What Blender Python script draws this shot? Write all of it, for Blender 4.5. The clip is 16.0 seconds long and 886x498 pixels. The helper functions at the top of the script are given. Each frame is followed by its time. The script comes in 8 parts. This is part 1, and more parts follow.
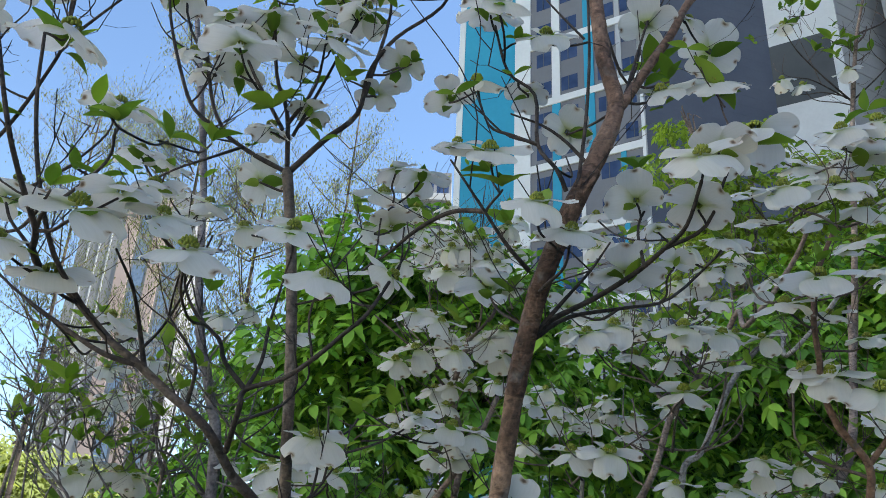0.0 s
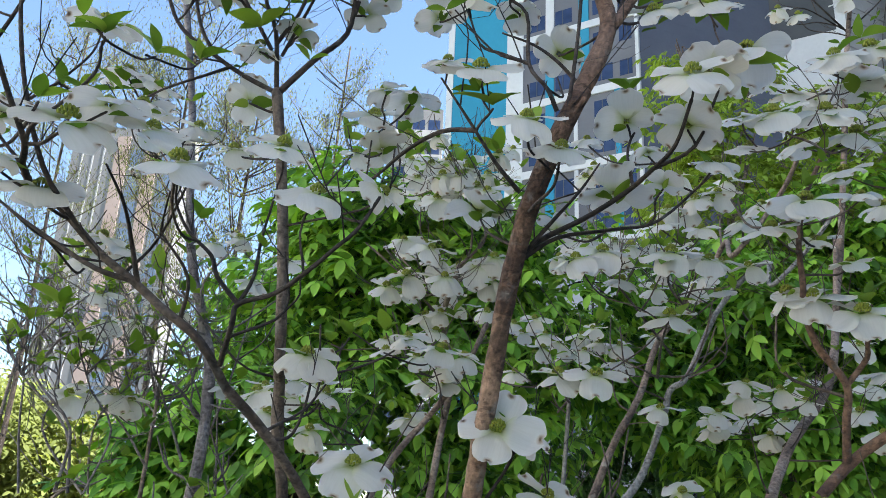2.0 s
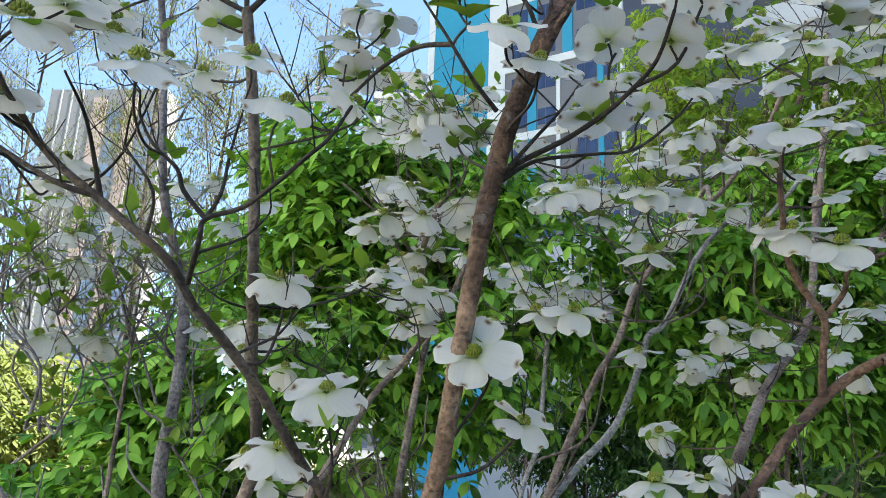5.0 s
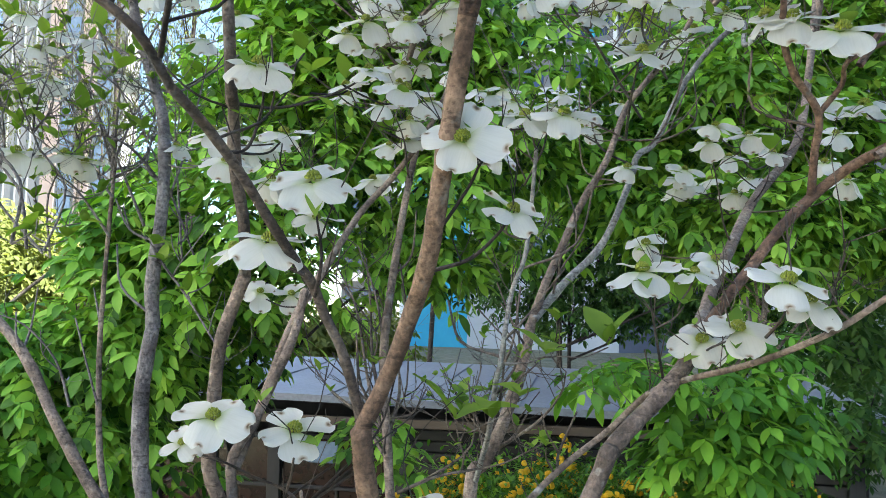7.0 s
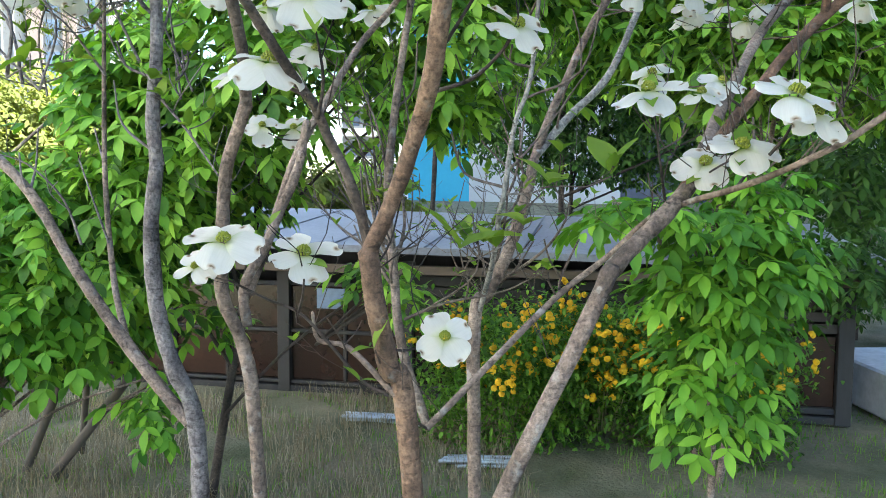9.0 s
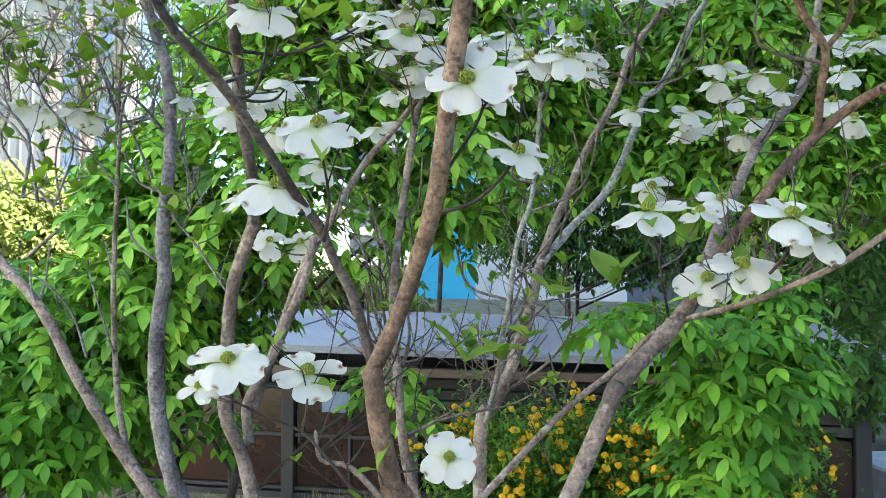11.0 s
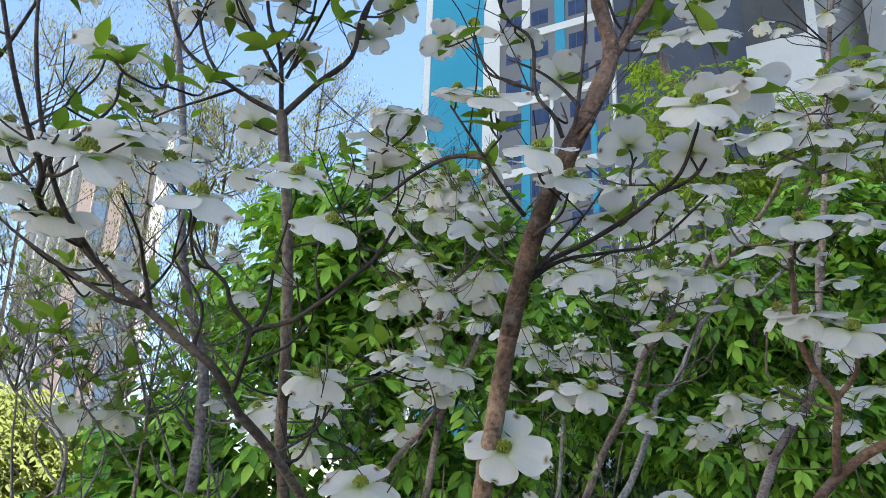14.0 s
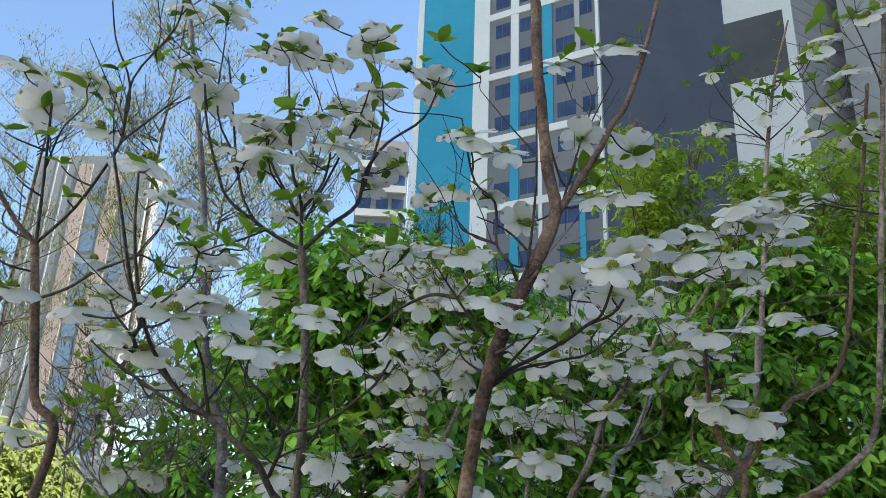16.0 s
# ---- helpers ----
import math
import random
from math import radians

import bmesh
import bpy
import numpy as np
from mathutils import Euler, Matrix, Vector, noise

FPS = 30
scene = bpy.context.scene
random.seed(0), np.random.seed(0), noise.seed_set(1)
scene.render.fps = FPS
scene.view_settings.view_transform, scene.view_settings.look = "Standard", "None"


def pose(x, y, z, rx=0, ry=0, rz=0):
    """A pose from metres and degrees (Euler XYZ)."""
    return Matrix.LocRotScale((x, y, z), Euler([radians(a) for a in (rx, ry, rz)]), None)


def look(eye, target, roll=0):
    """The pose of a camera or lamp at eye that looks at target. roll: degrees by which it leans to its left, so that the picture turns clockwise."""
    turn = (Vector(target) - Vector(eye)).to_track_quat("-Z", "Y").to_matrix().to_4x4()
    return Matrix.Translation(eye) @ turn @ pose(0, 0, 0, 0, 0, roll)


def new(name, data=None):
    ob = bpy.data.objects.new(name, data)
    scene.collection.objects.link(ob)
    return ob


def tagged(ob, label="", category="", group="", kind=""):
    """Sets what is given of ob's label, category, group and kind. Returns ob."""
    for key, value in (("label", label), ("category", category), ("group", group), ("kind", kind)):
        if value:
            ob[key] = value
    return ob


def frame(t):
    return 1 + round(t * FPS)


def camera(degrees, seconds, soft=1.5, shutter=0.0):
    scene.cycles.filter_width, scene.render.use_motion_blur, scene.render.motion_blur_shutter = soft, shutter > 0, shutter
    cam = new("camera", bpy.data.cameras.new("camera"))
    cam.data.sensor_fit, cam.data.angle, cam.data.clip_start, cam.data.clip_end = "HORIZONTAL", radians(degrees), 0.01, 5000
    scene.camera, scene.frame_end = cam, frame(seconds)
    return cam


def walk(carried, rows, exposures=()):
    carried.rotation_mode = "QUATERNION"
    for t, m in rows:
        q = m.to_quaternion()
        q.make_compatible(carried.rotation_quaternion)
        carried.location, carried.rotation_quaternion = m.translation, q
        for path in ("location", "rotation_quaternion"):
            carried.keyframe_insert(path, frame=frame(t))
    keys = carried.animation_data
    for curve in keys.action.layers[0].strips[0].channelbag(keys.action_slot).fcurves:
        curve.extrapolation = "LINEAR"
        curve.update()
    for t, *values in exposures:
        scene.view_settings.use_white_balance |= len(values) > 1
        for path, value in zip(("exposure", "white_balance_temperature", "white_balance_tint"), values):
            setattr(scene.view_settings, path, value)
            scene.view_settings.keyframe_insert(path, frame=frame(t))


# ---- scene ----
# ---------------------------------------------------------------- camera and walk
cam = camera(58.4, 16.0, soft=0.85)
METRES, EYE, TILT, LEAN, TURN = 0.85, 1.65, 22.9, -2.5, 0.0
ROWS = [
    (0.0, 0.0, 0.0, 0.0, 0.0, 0.0, -0.0),
    (0.5, 0.0006, -0.0046, -0.0054, -0.18, -0.91, -0.0),
    (1.0, 0.0047, -0.001, -0.0205, -0.37, -2.83, -0.1),
    (1.5, 0.006, -0.0018, -0.0262, -0.63, -4.11, -0.22),
    (2.0, 0.0013, -0.0088, -0.0243, -0.63, -4.46, -0.22),
    (2.5, -0.0044, -0.0108, -0.0328, -0.84, -4.92, -0.4),
    (3.0, 0.0035, -0.0089, -0.0447, -1.11, -5.54, -0.49),
    (3.5, 0.0135, -0.0031, -0.0535, -1.4, -6.77, -0.36),
    (3.7, 0.0135, -0.0012, -0.057, -1.5, -7.15, -0.38),
    (4.75, 0.0105, 0.0080, -0.078, -1.85, -7.0, -0.47),
    (5.8, 0.0081, 0.0168, -0.094, -2.2, -8.2, -0.56),
    (6.0, 0.0078, 0.0184, -0.0996, -2.26, -9.17, -0.57),
    (6.5, 0.014, 0.02, -0.1508, -2.62, -13.75, -0.23),
    (7.0, 0.0091, 0.0167, -0.1772, -3.03, -17.47, 0.2),
    (7.5, 0.0064, 0.0073, -0.1955, -3.21, -19.69, 0.47),
    (8.0, -0.0004, -0.0029, -0.2165, -3.25, -22.01, 0.5),
    (8.2, 0.0003, -0.0040, -0.2175, -3.25, -23.85, 0.6),
    (8.7, 0.0025, -0.0046, -0.2195, -3.22, -26.9, 0.85),
    (9.25, 0.0055, -0.0052, -0.2200, -3.18, -28.3, 1.1),
    (9.8, 0.0082, -0.0056, -0.2180, -3.13, -27.4, 1.35),
    (10.3, 0.0102, -0.0057, -0.2130, -3.1, -24.95, 1.5),
    (10.5, 0.0107, -0.0057, -0.2111, -3.08, -23.22, 1.55),
    (11.0, 0.0094, 0.0, -0.187, -2.86, -20.89, 1.39),
    (11.5, 0.0077, 0.0069, -0.1716, -2.63, -19.44, 1.04),
    (12.0, -0.0157, 0.0171, -0.1311, -2.57, -16.4, 0.69),
    (12.5, -0.0168, 0.0215, -0.1014, -2.49, -12.48, 0.46),
    (13.0, -0.0069, 0.0195, -0.0699, -2.42, -9.4, 0.12),
    (13.5, -0.0122, -0.0003, -0.0309, -2.29, -6.5, -0.2),
    (14.0, -0.0412, -0.0199, 0.0097, -2.34, -4.5, -0.3),
    (14.5, -0.0662, -0.0673, 0.0364, -2.68, -3.85, -0.66),
    (15.0, 0.0327, -0.1718, 0.0834, -2.92, -3.12, -0.79),
    (15.5, 0.0462, -0.2578, 0.1237, -2.94, -3.02, -0.81),
    (16.0, -0.0479, -0.3521, 0.186, -3.15, -2.3, -0.83),
]
walk(cam, [(t, pose(0, 0, EYE, TILT, LEAN, TURN) @ pose(METRES * x, METRES * y, METRES * z, 90 + pitch, roll, yaw))
           for t, x, y, z, yaw, pitch, roll in ROWS],
     exposures=[(0.0, 2.47, 6150, 7), (1.5, 2.71, 6250, 9), (3.5, 2.90, 6400, 7), (6.0, 3.16, 6300, 6), (7.5, 3.51, 6400, 4), (10.5, 3.74, 6250, 3), (12.5, 3.28, 6200, 5), (13.2, 3.11, 6450, 7), (14.0, 2.86, 6300, 10), (15.2, 2.72, 6350, 9), (16.0, 2.53, 6300, 5)])

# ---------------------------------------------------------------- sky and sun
# the sun stands to the side, behind an unseen block added to shade the near trees
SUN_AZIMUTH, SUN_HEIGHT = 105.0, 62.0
world = bpy.data.worlds.new("world")
scene.world = world
world.use_nodes = True
wn = world.node_tree
wn.nodes.clear()
sky = wn.nodes.new("ShaderNodeTexSky")
sky.sky_type = "NISHITA"
sky.sun_disc = False
sky.sun_elevation = radians(SUN_HEIGHT)
sky.sun_rotation = radians(SUN_AZIMUTH)
sky.air_density, sky.dust_density, sky.ozone_density = 1.0, 0.0, 1.1
bg = wn.nodes.new("ShaderNodeBackground")
bg.inputs["Strength"].default_value = 0.05
wout = wn.nodes.new("ShaderNodeOutputWorld")
wn.links.new(sky.outputs["Color"], bg.inputs["Color"])
wn.links.new(bg.outputs["Background"], wout.inputs["Surface"])
sun_data = bpy.data.lights.new("sun", "SUN")
sun_data.energy, sun_data.angle, sun_data.color = 4.2, radians(0.5), (1.0, 0.95, 0.87)
sun = new("sun", sun_data)
_a, _h = radians(SUN_AZIMUTH), radians(SUN_HEIGHT)
sun_way = Vector((math.sin(_a) * math.cos(_h), math.cos(_a) * math.cos(_h), math.sin(_h)))
sun.matrix_world = look(tuple(sun_way * 200), (0, 0, 0))

# ---------------------------------------------------------------- materials
def nodes_of(name, rough=0.6, metal=0.0):
    m = bpy.data.materials.new(name)
    m.use_nodes = True
    nt = m.node_tree
    p = nt.nodes["Principled BSDF"]
    p.inputs["Roughness"].default_value = rough
    p.inputs["Metallic"].default_value = metal
    return m, nt, p


def noise_node(nt, scale, detail=4.0, coord="Object", stretch=None, rough=0.55):
    tc = nt.nodes.new("ShaderNodeTexCoord")
    n = nt.nodes.new("ShaderNodeTexNoise")
    n.inputs["Scale"].default_value = scale
    n.inputs["Detail"].default_value = detail
    n.inputs["Roughness"].default_value = rough
    if stretch:
        mp = nt.nodes.new("ShaderNodeMapping")
        mp.inputs["Scale"].default_value = stretch
        nt.links.new(tc.outputs[coord], mp.inputs["Vector"])
        nt.links.new(mp.outputs["Vector"], n.inputs["Vector"])
    else:
        nt.links.new(tc.outputs[coord], n.inputs["Vector"])
    return n


def ramp(nt, source, stops):
    r = nt.nodes.new("ShaderNodeValToRGB")
    el = r.color_ramp.elements
    el[0].position, el[0].color = stops[0][0], (*stops[0][1], 1)
    el[1].position, el[1].color = stops[-1][0], (*stops[-1][1], 1)
    for pos, col in stops[1:-1]:
        e = el.new(pos)
        e.color = (*col, 1)
    nt.links.new(source, r.inputs["Fac"])
    return r


def mix_rgb(nt, mode, fac, a, b):
    m = nt.nodes.new("ShaderNodeMix")
    m.data_type, m.blend_type = "RGBA", mode
    for sock, val in ((m.inputs["Factor"], fac), (m.inputs["A"], a), (m.inputs["B"], b)):
        if isinstance(val, (int, float)):
            sock.default_value = val
        elif isinstance(val, tuple):
            sock.default_value = (*val, 1)
        else:
            nt.links.new(val, sock)
    return m.outputs["Result"]


def bump_from(nt, p, source, strength, distance):
    b = nt.nodes.new("ShaderNodeBump")
    b.inputs["Strength"].default_value = strength
    b.inputs["Distance"].default_value = distance
    nt.links.new(source, b.inputs["Height"])
    nt.links.new(b.outputs["Normal"], p.inputs["Normal"])


def plain(name, lo, hi, scale=6.0, rough=0.6, metal=0.0, bump=0.15, dist=0.004, stretch=None, grain=None, contrast=1.0):
    """A surface whose colour wanders between lo and hi at two scales, with fine relief."""
    m, nt, p = nodes_of(name, rough, metal)
    big = noise_node(nt, scale, 4, stretch=stretch)
    fine = noise_node(nt, grain or scale * 9, 5, stretch=stretch)
    r = ramp(nt, big.outputs["Fac"], [(0.3, lo), (0.7, hi)])
    g = ramp(nt, fine.outputs["Fac"], [(0.25, (1 - 0.22 * contrast,) * 3), (0.75, (1 + 0.1 * contrast,) * 3)])
    nt.links.new(mix_rgb(nt, "MULTIPLY", 1.0, r.outputs["Color"], g.outputs["Color"]), p.inputs["Base Color"])
    bump_from(nt, p, fine.outputs["Fac"], bump, dist)
    return m


def bark(name, dark, light, warm, band=22.0, pale=0.26, relief=1.0):
    """Young bark: lengthwise streaks, pale ring-like lenticels and rough flecks."""
    m, nt, p = nodes_of(name, 0.8)
    big = noise_node(nt, 9.0, 5)
    fine = noise_node(nt, 150.0, 5, stretch=(1, 1, 0.85))
    rings = noise_node(nt, band, 3, stretch=(1.6, 1.6, 1.5))
    r = ramp(nt, big.outputs["Fac"], [(0.36, dark), (0.5, light), (0.66, warm)])
    f = ramp(nt, fine.outputs["Fac"], [(0.3, (0.42, 0.41, 0.40)), (0.72, (1.25, 1.24, 1.22))])
    k = ramp(nt, rings.outputs["Fac"], [(0.38, (0.62, 0.6, 0.58)), (0.5, (1, 1, 1)), (0.66, (1.22, 1.2, 1.17))])
    c = mix_rgb(nt, "MULTIPLY", 1.0, r.outputs["Color"], f.outputs["Color"])
    c = mix_rgb(nt, "MULTIPLY", 0.25, c, k.outputs["Color"])
    dash = noise_node(nt, 120.0, 3, stretch=(0.8, 0.8, 1.7), rough=0.5)
    dr = ramp(nt, dash.outputs["Fac"], [(0.34, (0.45, 0.43, 0.42)), (0.40, (1, 1, 1)), (0.62, (1, 1, 1)), (0.70, (1.7, 1.62, 1.52))])
    c = mix_rgb(nt, "MULTIPLY", 0.6, c, dr.outputs["Color"])
    scar = noise_node(nt, 62.0, 4, stretch=(0.5, 0.5, 1.5), rough=0.65)
    sr = ramp(nt, scar.outputs["Fac"], [(0.33, (0.36, 0.33, 0.31)), (0.42, (1, 1, 1)), (0.60, (1, 1, 1)), (0.70, (1.3, 1.27, 1.22))])
    c = mix_rgb(nt, "MULTIPLY", 0.85, c, sr.outputs["Color"])
    lich = noise_node(nt, 34.0, 4)
    lr = ramp(nt, lich.outputs["Fac"], [(0.60, (0, 0, 0)), (0.72, (0.55, 0.55, 0.55))])
    c = mix_rgb(nt, "MIX", lr.outputs["Color"], c, (pale, pale * 0.95, pale * 0.9))
    nt.links.new(c, p.inputs["Base Color"])
    add = nt.nodes.new("ShaderNodeMath")
    add.operation = "ADD"
    nt.links.new(fine.outputs["Fac"], add.inputs[0])
    nt.links.new(scar.outputs["Fac"], add.inputs[1])
    bump_from(nt, p, add.outputs[0], min(1.0, 0.9 * relief), 0.004 * relief)
    return m


def leafy(name, cols, through_col, amount=0.45, rough=0.55, vein=True, per="object", spread=0.35):
    """A leaf that lets light through, each one of a slightly different green."""
    m, nt, p = nodes_of(name, rough)
    out = nt.nodes["Material Output"]
    if per == "object":
        rnd = nt.nodes.new("ShaderNodeObjectInfo").outputs["Random"]
    else:
        rnd = nt.nodes.new("ShaderNodeNewGeometry").outputs["Random Per Island"]
    n = noise_node(nt, 30.0, 3)
    sc = nt.nodes.new("ShaderNodeMath")
    sc.operation = "MULTIPLY_ADD"
    nt.links.new(n.outputs["Fac"], sc.inputs[0])
    sc.inputs[1].default_value = spread
    nt.links.new(rnd, sc.inputs[2])
    sc2 = nt.nodes.new("ShaderNodeMath")
    sc2.operation = "MULTIPLY"
    sc2.inputs[1].default_value = 1 / (1 + spread)
    nt.links.new(sc.outputs[0], sc2.inputs[0])
    r = ramp(nt, sc2.outputs[0], cols)
    nt.links.new(r.outputs["Color"], p.inputs["Base Color"])
    tr = nt.nodes.new("ShaderNodeBsdfTranslucent")
    nt.links.new(mix_rgb(nt, "MULTIPLY", 1.0, r.outputs["Color"], through_col), tr.inputs["Color"])
    mx = nt.nodes.new("ShaderNodeMixShader")
    mx.inputs[0].default_value = amount
    nt.links.new(p.outputs[0], mx.inputs[1])
    nt.links.new(tr.outputs[0], mx.inputs[2])
    nt.links.new(mx.outputs[0], out.inputs["Surface"])
    p.inputs["Specular IOR Level"].default_value = 0.28
    fine = noise_node(nt, 120.0, 3)
    bump_from(nt, p, fine.outputs["Fac"], 0.25, 0.001)
    return m


def bract_material():
    """White bract: creamy green at the foot, faint veins, a rusty notch at the tip."""
    m, nt, p = nodes_of("bract_white", 0.55)
    out = nt.nodes["Material Output"]
    uv = nt.nodes.new("ShaderNodeUVMap")
    uv.uv_map = "UVMap"
    sep = nt.nodes.new("ShaderNodeSeparateXYZ")
    nt.links.new(uv.outputs["UV"], sep.inputs[0])
    along = ramp(nt, sep.outputs["Y"], [(0.0, (0.42, 0.49, 0.16)), (0.12, (0.62, 0.64, 0.44)), (0.30, (0.725, 0.705, 0.645)), (0.55, (0.752, 0.726, 0.688)), (1.0, (0.755, 0.727, 0.688))])
    # distance from the notch
    dx = nt.nodes.new("ShaderNodeMath"); dx.operation = "SUBTRACT"; dx.inputs[1].default_value = 0.5
    nt.links.new(sep.outputs["X"], dx.inputs[0])
    dy = nt.nodes.new("ShaderNodeMath"); dy.operation = "SUBTRACT"; dy.inputs[1].default_value = 0.90
    nt.links.new(sep.outputs["Y"], dy.inputs[0])
    comb = nt.nodes.new("ShaderNodeCombineXYZ")
    nt.links.new(dx.outputs[0], comb.inputs[0]); nt.links.new(dy.outputs[0], comb.inputs[1])
    ln = nt.nodes.new("ShaderNodeVectorMath"); ln.operation = "LENGTH"
    nt.links.new(comb.outputs[0], ln.inputs[0])
    nz = noise_node(nt, 180.0, 3)
    ad = nt.nodes.new("ShaderNodeMath"); ad.operation = "MULTIPLY_ADD"; ad.inputs[1].default_value = 0.09
    nt.links.new(nz.outputs["Fac"], ad.inputs[0]); nt.links.new(ln.outputs["Value"], ad.inputs[2])
    spot = ramp(nt, ad.outputs[0], [(0.085, (0.95, 0.95, 0.95)), (0.125, (0.6, 0.6, 0.6)), (0.175, (0, 0, 0))])
    rust = ramp(nt, ad.outputs[0], [(0.06, (0.13, 0.07, 0.035)), (0.14, (0.50, 0.36, 0.22))])
    c = mix_rgb(nt, "MIX", spot.outputs["Color"], along.outputs["Color"], rust.outputs["Color"])
    # veins fan out along the bract
    wv = nt.nodes.new("ShaderNodeTexNoise")
    wv.inputs["Scale"].default_value = 1.0
    wv.inputs["Detail"].default_value = 3.0
    mp = nt.nodes.new("ShaderNodeMapping"); mp.inputs["Scale"].default_value = (26, 2.2, 1)
    nt.links.new(uv.outputs["UV"], mp.inputs["Vector"]); nt.links.new(mp.outputs["Vector"], wv.inputs["Vector"])
    vr = ramp(nt, wv.outputs["Fac"], [(0.35, (0.945, 0.945, 0.935)), (0.6, (1, 1, 1))])
    c = mix_rgb(nt, "MULTIPLY", 0.8, c, vr.outputs["Color"])
    rnd = nt.nodes.new("ShaderNodeObjectInfo")
    rr = ramp(nt, rnd.outputs["Random"], [(0.0, (0.97, 0.955, 0.92)), (0.4, (1, 1, 1)), (1.0, (0.96, 0.98, 1.01))])
    c = mix_rgb(nt, "MULTIPLY", 1.0, c, rr.outputs["Color"])
    nt.links.new(c, p.inputs["Base Color"])
    tr = nt.nodes.new("ShaderNodeBsdfTranslucent")
    nt.links.new(c, tr.inputs["Color"])
    mx = nt.nodes.new("ShaderNodeMixShader"); mx.inputs[0].default_value = 0.5
    nt.links.new(p.outputs[0], mx.inputs[1]); nt.links.new(tr.outputs[0], mx.inputs[2])
    nt.links.new(mx.outputs[0], out.inputs["Surface"])
    bump_from(nt, p, wv.outputs["Fac"], 0.25, 0.001)
    return m


M_BRACT = bract_material()
M_BUTTON = plain("button_green", (0.12, 0.17, 0.012), (0.36, 0.37, 0.03), 420.0, 0.6, bump=0.6, dist=0.001)
M_STALK = plain("green_stalk", (0.10, 0.13, 0.04), (0.20, 0.20, 0.08), 60.0, 0.6)
M_YOUNG = leafy("young_leaf", [(0.1, (0.09, 0.17, 0.02)), (0.5, (0.15, 0.25, 0.03)), (0.9, (0.24, 0.33, 0.05))], (1.3, 1.4, 0.7), 0.4)
M_YOUNG_I = leafy("young_leaf_small", [(0.1, (0.09, 0.17, 0.02)), (0.5, (0.15, 0.25, 0.03)), (0.9, (0.24, 0.33, 0.05))], (1.3, 1.4, 0.7), 0.4, per="island", spread=0.2)
M_LEAF = leafy("ash_leaf", [(0.05, (0.024, 0.070, 0.012)), (0.45, (0.172, 0.35, 0.042)), (0.95, (0.36, 0.57, 0.08))], (1.2, 1.3, 0.55), 0.33, per="object")
M_LEAF_I = leafy("ash_leaf_far", [(0.05, (0.024, 0.070, 0.012)), (0.45, (0.172, 0.35, 0.042)), (0.95, (0.36, 0.57, 0.08))], (1.2, 1.3, 0.55), 0.33, per="island", spread=0.2)
M_SAPLEAF = leafy("sapling_leaf", [(0.05, (0.030, 0.095, 0.012)), (0.5, (0.105, 0.265, 0.022)), (0.95, (0.25, 0.46, 0.045))], (1.2, 1.3, 0.5), 0.22)
M_SAPLEAF_I = leafy("sapling_leaf_inner", [(0.05, (0.030, 0.095, 0.012)), (0.5, (0.105, 0.265, 0.022)), (0.95, (0.25, 0.46, 0.045))], (1.2, 1.3, 0.5), 0.22, per="island", spread=0.2)
# dark green leaf, with the deep shade behind the shed put into the colour
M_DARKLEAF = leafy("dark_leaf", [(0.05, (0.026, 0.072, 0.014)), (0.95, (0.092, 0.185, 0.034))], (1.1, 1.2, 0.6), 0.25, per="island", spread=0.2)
M_SUNLEAF = leafy("spring_leaf", [(0.05, (0.12, 0.147, 0.042)), (0.95, (0.185, 0.212, 0.068))], (1.3, 1.3, 0.6), 0.5, rough=0.9, per="island", spread=0.2)
M_THINLEAF = leafy("thin_leaf", [(0.05, (0.06, 0.074, 0.034)), (0.95, (0.13, 0.148, 0.072))], (1.4, 1.4, 0.6), 0.5, per="island", spread=0.2)
M_BROWN = bark("bark_brown", (0.070, 0.037, 0.026), (0.172, 0.099, 0.069), (0.265, 0.162, 0.114), 22.0, 0.19)
# brown bark made lighter: light on the lower stems is put into the colour
M_BROWN_LIT = bark("bark_brown_lit", (0.090, 0.052, 0.035), (0.225, 0.138, 0.092), (0.345, 0.225, 0.157))
M_ROUGH = bark("bark_flaking", (0.040, 0.021, 0.015), (0.105, 0.058, 0.040), (0.19, 0.115, 0.080), 60.0, 0.20, 2.0)
M_GREY = bark("bark_grey", (0.105, 0.076, 0.062), (0.245, 0.182, 0.152), (0.37, 0.29, 0.25), 16.0, 0.38)
M_COOL = bark("bark_cool_grey", (0.090, 0.078, 0.084), (0.19, 0.168, 0.177), (0.285, 0.258, 0.264), 18.0, 0.36)
M_TWIG = bark("bark_twig", (0.020, 0.014, 0.012), (0.050, 0.036, 0.031), (0.095, 0.070, 0.060), 60.0, 0.12)
M_MAUVE = bark("bark_mauve_twig", (0.100, 0.084, 0.086), (0.195, 0.168, 0.172), (0.29, 0.255, 0.26), 50.0, 0.24)
M_LIMB = bark("bark_limb", (0.045, 0.031, 0.026), (0.105, 0.076, 0.062), (0.18, 0.138, 0.115), 40.0, 0.2)
M_STEM = bark("bark_stem", (0.065, 0.048, 0.040), (0.15, 0.115, 0.097), (0.24, 0.19, 0.163), 26.0, 0.3)
M_PALE = bark("bark_pale", (0.18, 0.17, 0.17), (0.29, 0.28, 0.28), (0.38, 0.37, 0.36), 14.0)
M_ROOF = plain("grey_roof_sheet", (0.17, 0.178, 0.22), (0.24, 0.25, 0.295), 1.3, 0.55, bump=0.1, grain=40.0)
M_TIMBER = plain("dark_timber", (0.016, 0.015, 0.016), (0.038, 0.034, 0.033), 3.0, 0.7, bump=0.5, stretch=(1, 1, 0.2), grain=50.0)
